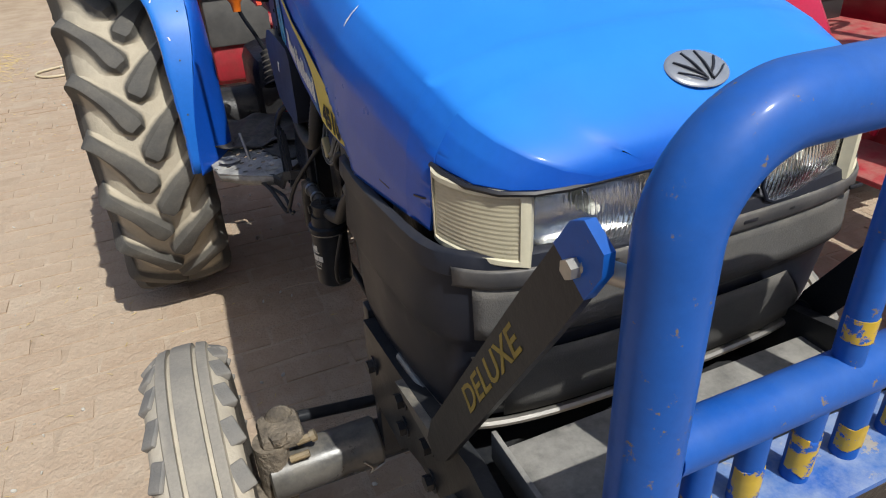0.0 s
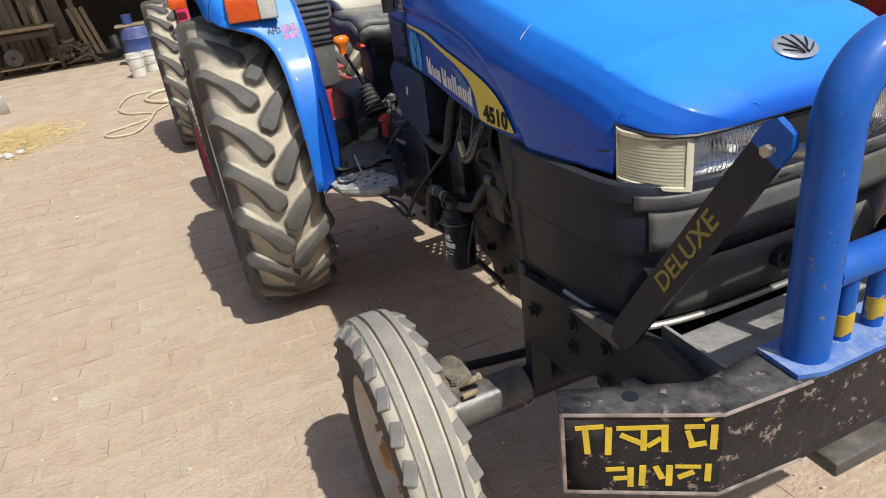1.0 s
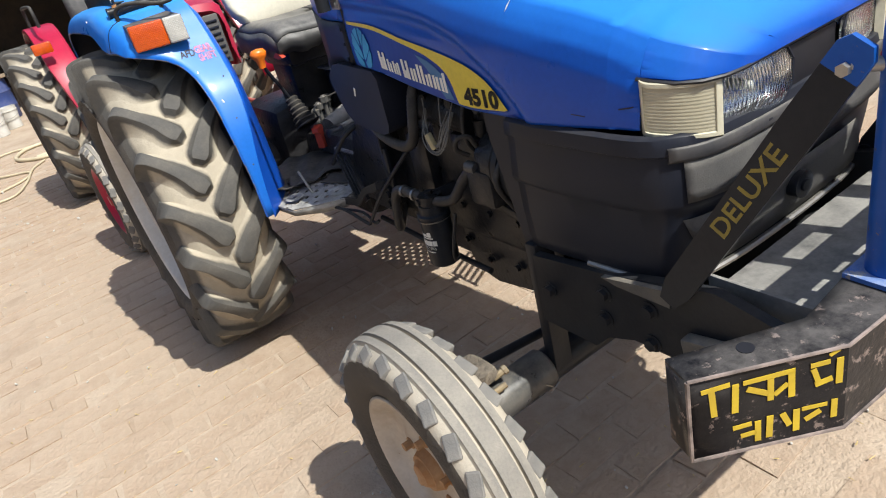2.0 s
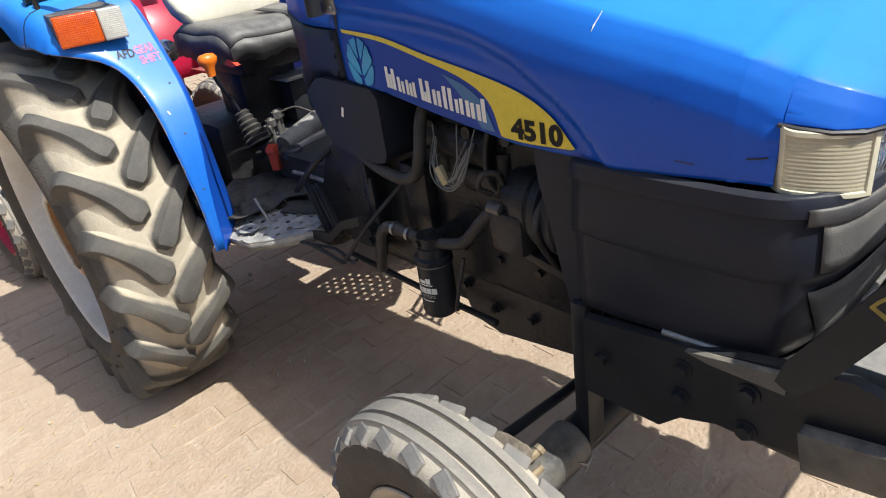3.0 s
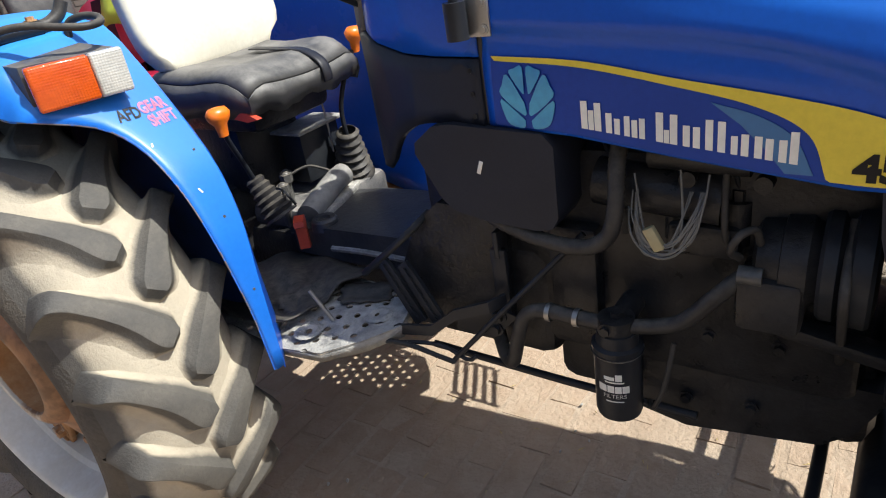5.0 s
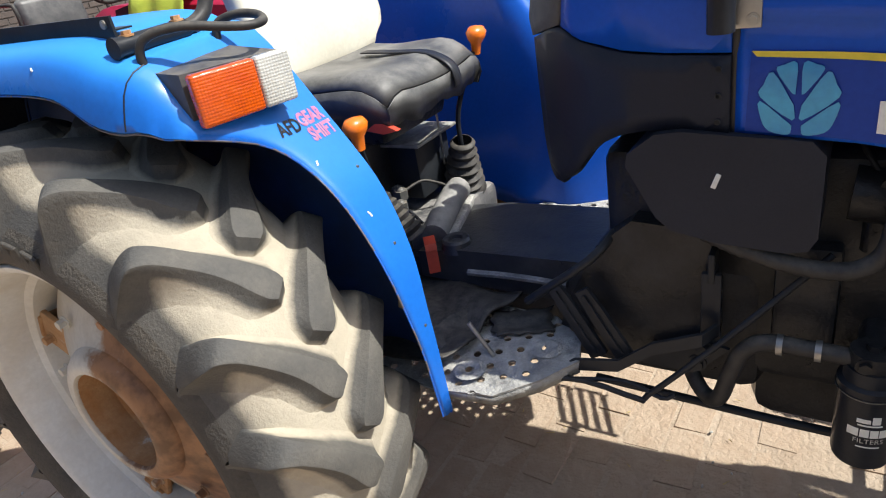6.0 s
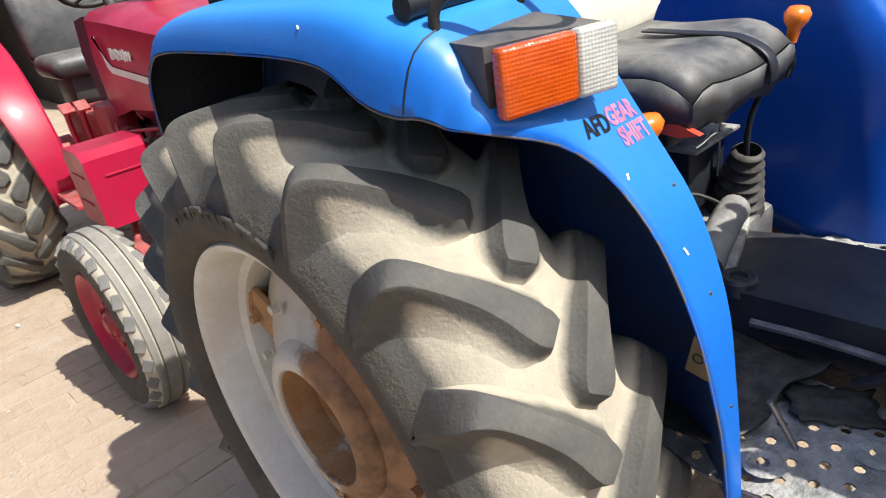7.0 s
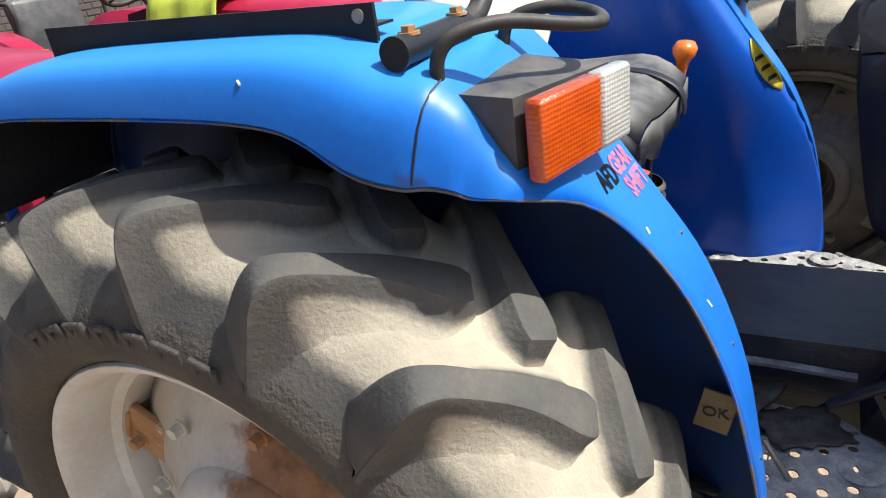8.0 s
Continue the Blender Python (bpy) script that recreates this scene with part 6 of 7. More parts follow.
def painted_bar(u, z, w, h, lean=0.0):
    bm = bmesh.new()
    box(bm, (0, 0, 0), (w, h, 0.0008), 0.0, Matrix.Rotation(lean, 4, "Z"))
    p = e0 + along * u + outn * 0.0012
    bm.transform(Matrix.Translation((p.x, p.y, z)) @ mw)
    part("painted_bar", bm, yellow_paint, bumper, smooth=0)


# upper row, then lower row: place along, height, width, length, lean
for u, z, w, h, lean in ((0.034, 0.917, 0.036, 0.007, 0.10), (0.030, 0.893, 0.008, 0.042, 0.06), (0.058, 0.894, 0.0085, 0.046, -0.03), (0.100, 0.917, 0.064, 0.007, 0.04), (0.086, 0.898, 0.030, 0.008, -0.5), (0.102, 0.896, 0.008, 0.034, 0.0), (0.115, 0.893, 0.022, 0.007, 0.7),
                         (0.128, 0.897, 0.0085, 0.040, 0.02), (0.163, 0.919, 0.024, 0.007, 0.05), (0.168, 0.890, 0.022, 0.008, 0.25), (0.158, 0.902, 0.007, 0.022, 0.3), (0.187, 0.902, 0.0085, 0.040, 0.0), (0.180, 0.932, 0.014, 0.005, 0.5),
                         (0.066, 0.846, 0.024, 0.007, 0.08), (0.074, 0.830, 0.020, 0.007, 0.1), (0.086, 0.832, 0.008, 0.034, 0.0), (0.101, 0.835, 0.0085, 0.036, -0.03), (0.122, 0.841, 0.008, 0.024, 0.4), (0.135, 0.836, 0.0085, 0.036, 0.0), (0.158, 0.852, 0.032, 0.006, 0.0), (0.156, 0.838, 0.022, 0.008, 0.5), (0.183, 0.842, 0.008, 0.030, 0.0)):
    painted_bar(u, z, w, h, lean)
lettering("letter", "DELUXE", 0.056, Matrix.Translation((0.0, 0.2455, 0.852)) @ face, yellow_paint, bumper, 0.27, bold=0.001)

part("lower_bracket", box(bmesh.new(), (-0.150, 0.272, 0.760), (0.18, 0.075, 0.026), 0.005), axle_black, tractor, "dusty steel bracket under the bumper")
part("lower_panel", box(bmesh.new(), (0.215, 0.262, 0.748), (0.55, 0.014, 0.108), 0.003), bumper_steel, tractor, "black steel panel below the bumper")

# bull bar
bull = bmesh.new()
BX, BY = 0.268, 0.289
arch = [(-BX, BY, BT + 0.003), (-BX, BY, 1.10), (-BX, BY, 1.255)]
for k in range(1, 17):
    a = math.pi / 2 * k / 16
    arch.append((-BX + 0.085 * (1 - math.cos(a)), BY, 1.258 + 0.085 * math.sin(a)))
arch += [(-0.09, BY, 1.343)]
arch = arch + [(-x, y, z) for x, y, z in arch[::-1]]
tube(bull, arch, 0.0300, 24, 0)
bar = part("bull_bar", bull, blue_bar, tractor, "blue tubular bull bar with chipped paint", smooth=60)
bm = bmesh.new()
cyl(bm, (-BX + 0.02, BY, 1.062), (BX - 0.02, BY, 1.062), 0.0245, 24)
part("cross_tube", bm, blue_bar, bar)
bm = bmesh.new()
slab(bm, [(-0.315, 0.258), (-0.28, 0.246), (0.28, 0.246), (0.315, 0.258), (0.310, 0.330), (-0.310, 0.330)], BT + 0.002, BT + 0.009)
part("base_plate", bm, worn_plate, bar, "dusty blue base plate")
for k, x in enumerate((-0.203, -0.141, -0.072, -0.004, 0.064, 0.132, 0.200)):
    bm = bmesh.new()
    cyl(bm, (x, BY, BT + 0.005), (x, BY, 1.05), 0.0135, 16)
    pst = part("upright", bm, blue_bar, bar)
    bm = bmesh.new()
    cyl(bm, (x, BY - 0.0010, 0.957 + 0.004 * (k % 2)), (x, BY - 0.0010, 0.990 + 0.006 * (k % 3)), 0.0137, 16)
    for v in bm.verts:
        v.co.z += 0.004 * math.sin(v.co.x * 300 + k)
    part("yellow_patch", bm, yellow_spray, pst, "sprayed yellow patch")
for x in (-0.046, 0.090):
    bm = bmesh.new()
    cyl(bm, (x, BY, 1.08), (x, BY, 1.32), 0.0140, 16)
    pst = part("upright", bm, blue_bar, bar)
    bm = bmesh.new()
    cyl(bm, (x, BY - 0.0010, 1.108), (x, BY - 0.0010, 1.132), 0.0142, 16)
    part("yellow_patch", bm, yellow_spray, pst, "sprayed yellow patch")
bm = bmesh.new()
box(bm, (0.03, BY - 0.012, 1.235), (0.15, 0.006, 0.13), 0.002)
plate = part("centre_plate", bm, blue_bar, bar, "blue plate with yellow flourish")
bm = bmesh.new()
for a in range(5):
    ang = a * 2 * math.pi / 5
    box(bm, (-0.045 + 0.016 * math.cos(ang), BY - 0.0155, 1.235 + 0.016 * math.sin(ang)), (0.022, 0.001, 0.006), 0, Matrix.Rotation(-ang, 4, "Y"))
box(bm, (0.03, BY - 0.0155, 1.255), (0.07, 0.001, 0.008), 0, Matrix.Rotation(0.3, 4, "Y"))
part("flourish", bm, yellow_paint, plate)
for s in (-1, 1):
    bm = bmesh.new()
    a, b = Vector((s * 0.303, 0.333, 1.246)), Vector((s * 0.334, 0.592, 0.822))
    d = (b - a).normalized()
    n = Vector((0, -d.z, d.y)).normalized()
    ring = lambda p, w, t=0.004: [p + n * w + Vector((t, 0, 0)), p - n * w + Vector((t, 0, 0)), p - n * w - Vector((t, 0, 0)), p + n * w - Vector((t, 0, 0))]
    loft(bm, [ring(a - d * 0.014, 0.014), ring(a, 0.024), ring(a + d * 0.10, 0.027), ring(b - d * 0.02, 0.027), ring(b + d * 0.02, 0.016)], True, True)
    st = part("stay_strap", bm, black_steel, bar, "flat black stay strap with painted word")
    bm = bmesh.new()
    loft(bm, [ring(a - d * 0.0145, 0.0145, 0.005), ring(a, 0.0245, 0.005), ring(a + d * 0.032, 0.0255, 0.005)], True, True)
    part("strap_end", bm, blue_bar, st, "blue painted strap end")
    bm = bmesh.new()
    cyl(bm, (s * 0.280, BY + 0.015, 1.226), (s * 0.303, 0.340, 1.228), 0.009, 14)
    cyl(bm, (s * 0.307, 0.342, 1.226), (s * 0.318, 0.342, 1.226), 0.0085, 6)
    part("strap_bolt", bm, steel, st, "bright strap bolt")
    if s < 0:
        m = Matrix.Translation((-0.3220, 0.460, 1.040)) @ Matrix(((0, 0, -1, 0), (-d.y, -d.z * 1, 0, 0), (-d.z, d.y, 0, 0), (0, 0, 0, 1)))
        lettering("letter", "DELUXE", 0.042, m, yellow_dull, st, 0.175, lambda c: c + Vector((-0.0005 + (1.040 - c.z) * -0.073, 0, 0)), bold=0.0006)

# black panel between skirt and fan, on both sides
for s in (-1, 1):
    bm = bmesh.new()
    prism(bm, [(0.984, 1.092), (1.085, 1.092), (1.078, 1.02), (1.055, 0.93), (1.03, 0.82), (1.01, 0.74), (0.984, 0.72)], s * 0.296, s * 0.284)
    bevel_all(bm, 0.004)
    part("side_panel", bm, plastic, tractor, "black panel beside the radiator")
# hand throttle with an orange grip on the cowl
th = pipe("hand_throttle", [(-0.19, 1.99, 1.36), (-0.24, 1.995, 1.385), (-0.272, 1.998, 1.404)], 0.006, black_steel, n=3, label="hand throttle with orange grip")
bm = bmesh.new()
box(bm, (0, 0, 0), (0.030, 0.056, 0.030), 0.011, None, 3)
bm.transform(Matrix.Translation((-0.290, 2.000, 1.414)) @ Matrix.Rotation(0.2, 4, "X"))
grip = part("throttle_grip", bm, orange, th, "orange plastic grip")
bm = bmesh.new()
for y in (1.988, 2.012):
    cyl(bm, (-0.3045, y, 1.414), (-0.306, y, 1.414), 0.005, 12)
for me in pieces(bm):
    link("grip_hole", me, black_decal, grip)
bm.free()
bm = bmesh.new()
prism(bm, [(2.362, 1.121), (2.40, 1.136), (2.455, 1.138), (2.47, 1.124), (2.40, 1.113)], -0.208, -0.192)
bevel_all(bm, 0.004)
part("side_lever", bm, red_plastic, tractor, "dark red pointed side lever")
# scratches and chips in the bonnet's paint
for y0, z0, y1, z1, w, m in ((0.905, 1.142, 0.865, 1.165, 0.0016, black_decal), (0.90, 1.150, 0.86, 1.172, 0.0010, black_decal), (1.085, 1.246, 1.075, 1.252, 0.004, white_decal), (0.95, 1.30, 0.945, 1.318, 0.004, white_decal), (0.70, 1.135, 0.66, 1.142, 0.0012, black_decal), (0.80, 1.12, 0.77, 1.118, 0.001, black_decal)):
    side_decal("scratch", [(y0, z0 - w), (y1, z1 - w), (y1, z1 + w), (y0, z0 + w)], m, bonnet, 0.0012)
# worn streaks along the lip of the fender
for x, z, h, tilt in ((-0.535, 1.16, 0.008, 0.4), (-0.505, 1.035, 0.012, -0.3)):
    bm = bmesh.new()
    loft(bm, [[on_fender(Vector((x + e * 0.002 + tilt * k * h, 0, z + k * h)), 0.0008) for e in (-1, 1)] for k in (0, 0.5, 1.0)])
    part("scratch", bm, white_decal, fender_right, smooth=0, thick=0.0004)

# injector pipes, lifters and brackets on the engine's side
for k in range(3):
    y = 1.28 + 0.10 * k
    bm = bmesh.new()
    cyl(bm, (-0.165, y, 0.92), (-0.165, y, 1.00), 0.022, 14)
    cyl(bm, (-0.165, y, 1.00), (-0.165, y, 1.02), 0.013, 6)
    part("pump_element", bm, greasy, tractor)
    pipe("injector_pipe", [(-0.165, y, 1.02), (-0.175, y + 0.01, 1.06), (-0.16, y + 0.03, 1.09), (-0.11, y + 0.04, 1.10)], 0.0045, black_steel, n=5, seg=8)
for y, z in ((1.20, 0.72), (1.32, 0.72), (1.44, 0.72), (1.56, 0.72), (1.24, 0.57), (1.36, 0.56), (1.46, 0.60)):
    part("engine_bolt", bolt(bmesh.new(), (-0.168, y, z), (-1, 0, 0), 0.010, 0.012), greasy, tractor)
# scrapes on the fender's top
for p, q, w in (((-0.736, 3.02, 1.392), (-0.744, 2.96, 1.376), 0.0012), ((-0.735, 2.66, 1.402), (-0.738, 2.655, 1.398), 0.0016), ((-0.738, 2.86, 1.385), (-0.745, 2.80, 1.372), 0.0010)):
    part("scrape", tube(bmesh.new(), [p, [(a + b) / 2 for a, b in zip(p, q)], q], w, 6, 3), white_decal, fender_right)


# ---------------------------------------------------------------- other tractors in the yard
def red_tractor(name, label, at, rear_R=0.62, steer=0.0, rim=None, cover=0.70):
    """A plainer red tractor. Its own y is 0 at the front axle and 1.85 at the rear axle; it faces -y."""
    t = thing(name, label, "tractor", at, group="red tractors")
    bm = bmesh.new()
    sec = lambda y, zb, x, ze, zt: [(-x, y, zb), (-x - 0.004, y, zb + (ze - zb) * 0.6), (-x + 0.01, y, ze - 0.01), (-x + 0.04, y, ze + (zt - ze) * 0.5), (-x * 0.5, y, zt - 0.004), (0, y, zt), (x * 0.5, y, zt - 0.004), (x - 0.04, y, ze + (zt - ze) * 0.5), (x - 0.01, y, ze - 0.01), (x + 0.004, y, zb + (ze - zb) * 0.6), (x, y, zb)]
    loft(bm, [sec(-0.40, 1.02, 0.21, 1.22, 1.25), sec(-0.38, 0.92, 0.235, 1.26, 1.29), sec(-0.25, 0.90, 0.245, 1.29, 1.325), sec(0.10, 1.02, 0.25, 1.32, 1.355), sec(0.40, 1.00, 0.25, 1.345, 1.38), sec(0.66, 0.94, 0.25, 1.36, 1.395), sec(0.70, 0.95, 0.24, 1.34, 1.37)], False)
    bmesh.ops.holes_fill(bm, edges=bm.edges[:], sides=0)
    hood = part("bonnet", bm, red, t, "red steel bonnet", thick=0.004)
    for s in (-1, 1):
        bm = bmesh.new()
        line = [(0.58, 1.29), (0.545, 1.29), (0.50, 1.165), (0.46, 1.145), (-0.20, 1.105), (-0.20, 1.13), (0.44, 1.172), (0.475, 1.19)]
        prism(bm, line, s * 0.2575, s * 0.2590)
        part("stripe", bm, yellow_decal if s > 0 else white_decal, hood, "pale yellow bonnet stripe")
        y0 = 0.42
        for k in range(8):
            bm = bmesh.new()
            w = (0.034, 0.024, 0.024, 0.010, 0.024, 0.024, 0.018, 0.024)[k]
            box(bm, (s * 0.2580, y0 - w / 2, 1.225 - 0.02 * (0.42 - y0)), (0.001, w, 0.045 if k in (0, 2, 5) else 0.035), 0)
            part("name_bar", bm, white_decal, hood, smooth=0)
            y0 -= w + 0.006
    bm = bmesh.new()
    box(bm, (0, -0.405, 1.085), (0.37, 0.025, 0.27), 0.006)
    box(bm, (0, -0.30, 0.84), (0.34, 0.20, 0.30), 0.01)
    g = part("front_grille", bm, mesh_plastic, hood, "black front grille")
    for k in range(7):
        part("grille_slat", box(bmesh.new(), (0, -0.420, 0.975 + 0.035 * k), (0.34, 0.010, 0.012), 0.003), plastic, g)
    bm = bmesh.new()
    prism(bm, [(0.66, 0.70), (0.66, 1.30), (0.80, 1.36), (0.95, 1.34), (1.0, 1.20), (0.92, 0.72)], -0.20, 0.20)
    bevel_all(bm, 0.02)
    part("dash", bm, plastic, t, "black dash and fuel tank")
    bm = bmesh.new()
    box(bm, (0, 0.55, 0.72), (0.30, 1.30, 0.34), 0.04)
    box(bm, (0, 0.25, 0.95), (0.24, 0.62, 0.20), 0.03)
    box(bm, (0, 1.45, 0.68), (0.40, 0.80, 0.42), 0.05)
    box(bm, (0, -0.20, 0.62), (0.34, 0.36, 0.26), 0.03)
    for k in range(4):
        cyl(bm, (-0.12, 0.02 + k * 0.14, 1.00), (-0.22, 0.02 + k * 0.14, 0.96), 0.022, 12)
        box(bm, (-0.18, 0.05 + k * 0.13, 0.85), (0.07, 0.08, 0.10), 0.012)
    cyl(bm, (-0.20, 0.10, 0.82), (-0.20, 0.40, 0.82), 0.05, 18)
    part("engine_block", bm, red_iron, t, "dusty red engine block")
    bm = bmesh.new()
    box(bm, (0, 0, 0.44), (1.06, 0.10, 0.10), 0.02)
    for s in (-1, 1):
        cyl(bm, (s * 0.52, 0, 0.32), (s * 0.52, 0, 0.56), 0.034, 18)
        cyl(bm, (s * 0.52, 0, 0.36), (s * 0.60, 0, 0.36), 0.04, 18)
        box(bm, (s * 0.48, 0.10, 0.54), (0.05, 0.18, 0.03), 0.008)
        tube(bm, [(s * 0.47, 0.17, 0.54), (s * 0.34, 0.60, 0.60), (s * 0.24, 1.0, 0.66)], 0.014, 10, 3)
        cyl(bm, (s * 0.2, 1.85, 0.615), (s * 0.5, 1.85, 0.615), 0.10, 20)
    part("axle_beam", bm, red_iron, t, "red front axle beam")
    # battery box low on the side
    bm = bmesh.new()
    prism(bm, [(0.18, 0.63), (0.20, 0.90), (0.24, 0.93), (0.42, 0.93), (0.45, 0.89), (0.45, 0.63)], -0.55, -0.30)
    bevel_all(bm, 0.012)
    bb = part("battery_box", bm, red, t, "red steel battery box")
    bm = bmesh.new()
    for z in (0.72, 0.83):
        box(bm, (-0.42, 0.187 + 0.008, z), (0.14, 0.012, 0.010), 0.003)
        box(bm, (-0.552, 0.33, z), (0.008, 0.14, 0.010), 0.003)
    part("box_rib", bm, red, bb)
    bm = bmesh.new()
    box(bm, (-0.36, 0.95, 0.58), (0.30, 0.34, 0.02), 0.005)
    box(bm, (0.36, 0.95, 0.58), (0.30, 0.34, 0.02), 0.005)
    for k in range(6):
        tube(bm, [(-0.24, 0.62 + 0.05 * k, 0.80 + 0.03 * (k % 3)), (-0.30, 0.66 + 0.05 * k, 0.72), (-0.27, 0.70 + 0.05 * k, 0.62)], 0.010, 8, 3)
    part("footstep", bm, red_iron, t, "red footsteps and pipes")
    # cast housings, pipes and pedals beside the gearbox
    bm = bmesh.new()
    box(bm, (-0.23, 0.72, 0.93), (0.13, 0.18, 0.15), 0.02)
    cyl(bm, (-0.24, 0.56, 0.86), (-0.24, 0.66, 0.86), 0.045, 18)
    box(bm, (-0.25, 0.60, 0.72), (0.12, 0.26, 0.10), 0.02)
    for k in range(3):
        cyl(bm, (-0.29, 0.54 + 0.07 * k, 0.76), (-0.29, 0.54 + 0.07 * k, 0.84), 0.022, 14)
    part("pump_housing", bm, red_iron, t, "dusty red pump housings")
    for k, (x, y) in enumerate(((-0.30, 1.02), (-0.36, 1.04))):
        arm = [(x + 0.03, y - 0.02, 0.66), (x, y - 0.06, 0.80), (x - 0.02, y - 0.13, 0.93), (x - 0.03, y - 0.21, 1.00)]
        pedal = part("pedal", tube(bmesh.new(), arm, 0.013, 8, 4), red, t, "red brake pedal", smooth=60)
        part("pedal_pad", box(bmesh.new(), (x - 0.03, y - 0.215, 1.005), (0.055, 0.07, 0.014), 0.004, Matrix.Rotation(0.5, 4, "X")), red_iron, pedal)
    for k in range(7):
        z = 0.66 + 0.045 * k
        bend = [(-0.27 - 0.012 * (k % 3), 0.10 + 0.05 * (k % 2), z + 0.03), (-0.30 - 0.01 * (k % 2), 0.34, z), (-0.29, 0.55 + 0.03 * (k % 3), z - 0.04), (-0.24, 0.74, z + 0.02 * (k % 4))]
        part("engine_pipe", tube(bmesh.new(), bend, 0.007 + 0.003 * (k % 3), 8, 4), red_iron if k % 3 == 0 else hose_rubber, t, smooth=60)
    # muffler, steering wheel, seat
    bm = bmesh.new()
    lathe(bm, [(1.36, 0.058), (1.38, 0.062), (1.80, 0.062), (1.84, 0.035), (2.1, 0.03), (2.1, 0.026)], (0, 0, 0), 24)
    bm.transform(Matrix.Translation((0.04, 0.49, 0)) @ Matrix.Rotation(-math.pi / 2, 4, "Y"))
    part("muffler", bm, mat("muffler_grey", (0.22, 0.20, 0.18), 0.7, alt=(0.30, 0.26, 0.20), mix=0.8, bump=0.3) if "muffler_grey" not in bpy.data.materials else bpy.data.materials["muffler_grey"], t, "grey dusty muffler")
    bm = bmesh.new()
    ring = [(0.19 * math.cos(a), 0.19 * math.sin(a), 0) for a in (2 * math.pi * k / 24 for k in range(25))]
    tube(bm, ring, 0.014, 8, 0)
    for k in range(3):
        a = 2 * math.pi * k / 3
        cyl(bm, (0, 0, -0.03), (0.19 * math.cos(a), 0.19 * math.sin(a), 0), 0.008, 8)
    cyl(bm, (0, 0, -0.35), (0, 0, -0.01), 0.025, 12)
    bm.transform(Matrix.Translation((0, 1.10, 1.50)) @ Matrix.Rotation(radians(-38), 4, "X"))
    part("steering_wheel", bm, hose_rubber, t, "black steering wheel", smooth=60)
    bm = bmesh.new()
    box(bm, (0, 1.72, 1.10), (0.46, 0.42, 0.12), 0.05, None, 3)
    box(bm, (0, 1.96, 1.30), (0.46, 0.10, 0.38), 0.045, Matrix.Rotation(-0.15, 4, "X"), 3)
    box(bm, (0, 1.74, 0.96), (0.30, 0.30, 0.20), 0.02)
    part("seat", bm, vinyl, t, "black vinyl seat")
    # fenders
    for s in (-1, 1):
        bm = bmesh.new()
        rows = []
        for k in range(17):
            a = radians(-50 + 145 * k / 16)
            y, z = 1.85 - 0.74 * math.sin(a), 0.60 + 0.74 * math.cos(a)
            z = min(z, 1.33)
            o = cover if a < 0.9 else cover - 0.10 * (a - 0.9)
            rows.append([(s * 0.40, y, z - 0.006), (s * 0.41, y, z), (s * (o - 0.014), y, z), (s * (o - 0.003), y, z - 0.004), (s * o, y + 0.01 * math.sin(a), z - 0.035)])
        loft(bm, rows)
        f = part("rear_fender", bm, red, t, "red rear fender", smooth=45, thick=0.003)
        bm = bmesh.new()
        loft(bm, [[r[0] for r in rows], [(s * 0.40, r[0][1], max(0.62, r[0][2] - 0.55)) for r in rows]])
        part("fender_wall", bm, red, f, thick=0.003)
        bm = bmesh.new()
        tube(bm, [(s * 0.52, 1.42, 1.33), (s * 0.52, 1.42, 1.44), (s * 0.52, 1.50, 1.47), (s * 0.52, 2.0, 1.47), (s * 0.52, 2.10, 1.44), (s * 0.52, 2.12, 1.30)], 0.012, 10, 4)
        part("fender_rail", bm, hose_rubber, f, "black fender rail", smooth=60)
        bm = bmesh.new()
        box(bm, (s * 0.58, 1.245, 1.20), (0.13, 0.05, 0.075), 0.008)
        part("turn_lamp", bm, amber, f, "amber turn lamp")
        bm = bmesh.new()
        lathe(bm, [(0, 0.0), (0.01, 0.055), (0.05, 0.06), (0.09, 0.03), (0.09, 0)], (0, 0, 0), 20)
        bm.transform(Matrix.Translation((s * 0.30, -0.36, 0.98)) @ Matrix.Rotation(math.pi / 2, 4, "Z"))
        part("headlight", bm, chrome, t, "round chrome headlight")
        rear_wheel(t, (s * 0.66, 1.85, rear_R - 0.012), rear_R, 0.168, s, rim or red, rim or red_iron, turn=0.2 + 0.3 * s, key="red")
        front_wheel(t, (s * 0.655, 0, 0.355), 0.362, 0.088, s, red, red_iron, steer)
    return t


red_tractor("red_tractor", "faded red farm tractor parked behind the blue one", (-0.10, 4.31, 0), steer=0.05, cover=0.60)
# rear rims take dark axle steel: the shade on them is painted in
red_tractor("red_tractor", "dark red farm tractor parked alongside in shade", (1.88, 0.33, 0), rim=axle_steel, cover=0.68)

red_tractor("red_tractor", "red farm tractor with a green cloth on it", (1.42, 4.42, 0))

# ---------------------------------------------------------------- ground
def ground_height(x, y):
    return 0.006 * math.sin(x * 1.7 + 0.4) * math.sin(y * 1.3) + 0.004 * noise.noise((x * 2.1, y * 2.1, 0))


bm = bmesh.new()
N = 90
xs = [(-1 if k < 0 else 1) * (abs(k) / 45) ** 3.2 * 400 + k * 0.10 - 0.6 for k in range(-45, 46)]
ys = [(-1 if k < 0 else 1) * (abs(k) / 45) ** 3.2 * 400 + k * 0.12 + 3.0 for k in range(-45, 46)]
loft(bm, [[(x, y, ground_height(x, y) - 0.002) for x in xs] for y in ys])
sand = mat("sandy_ground", SAND, 0.95, alt=(0.345, 0.255, 0.178), mix=0.8, scale=3.5, fine=60, bump=1.0, depth=0.009)
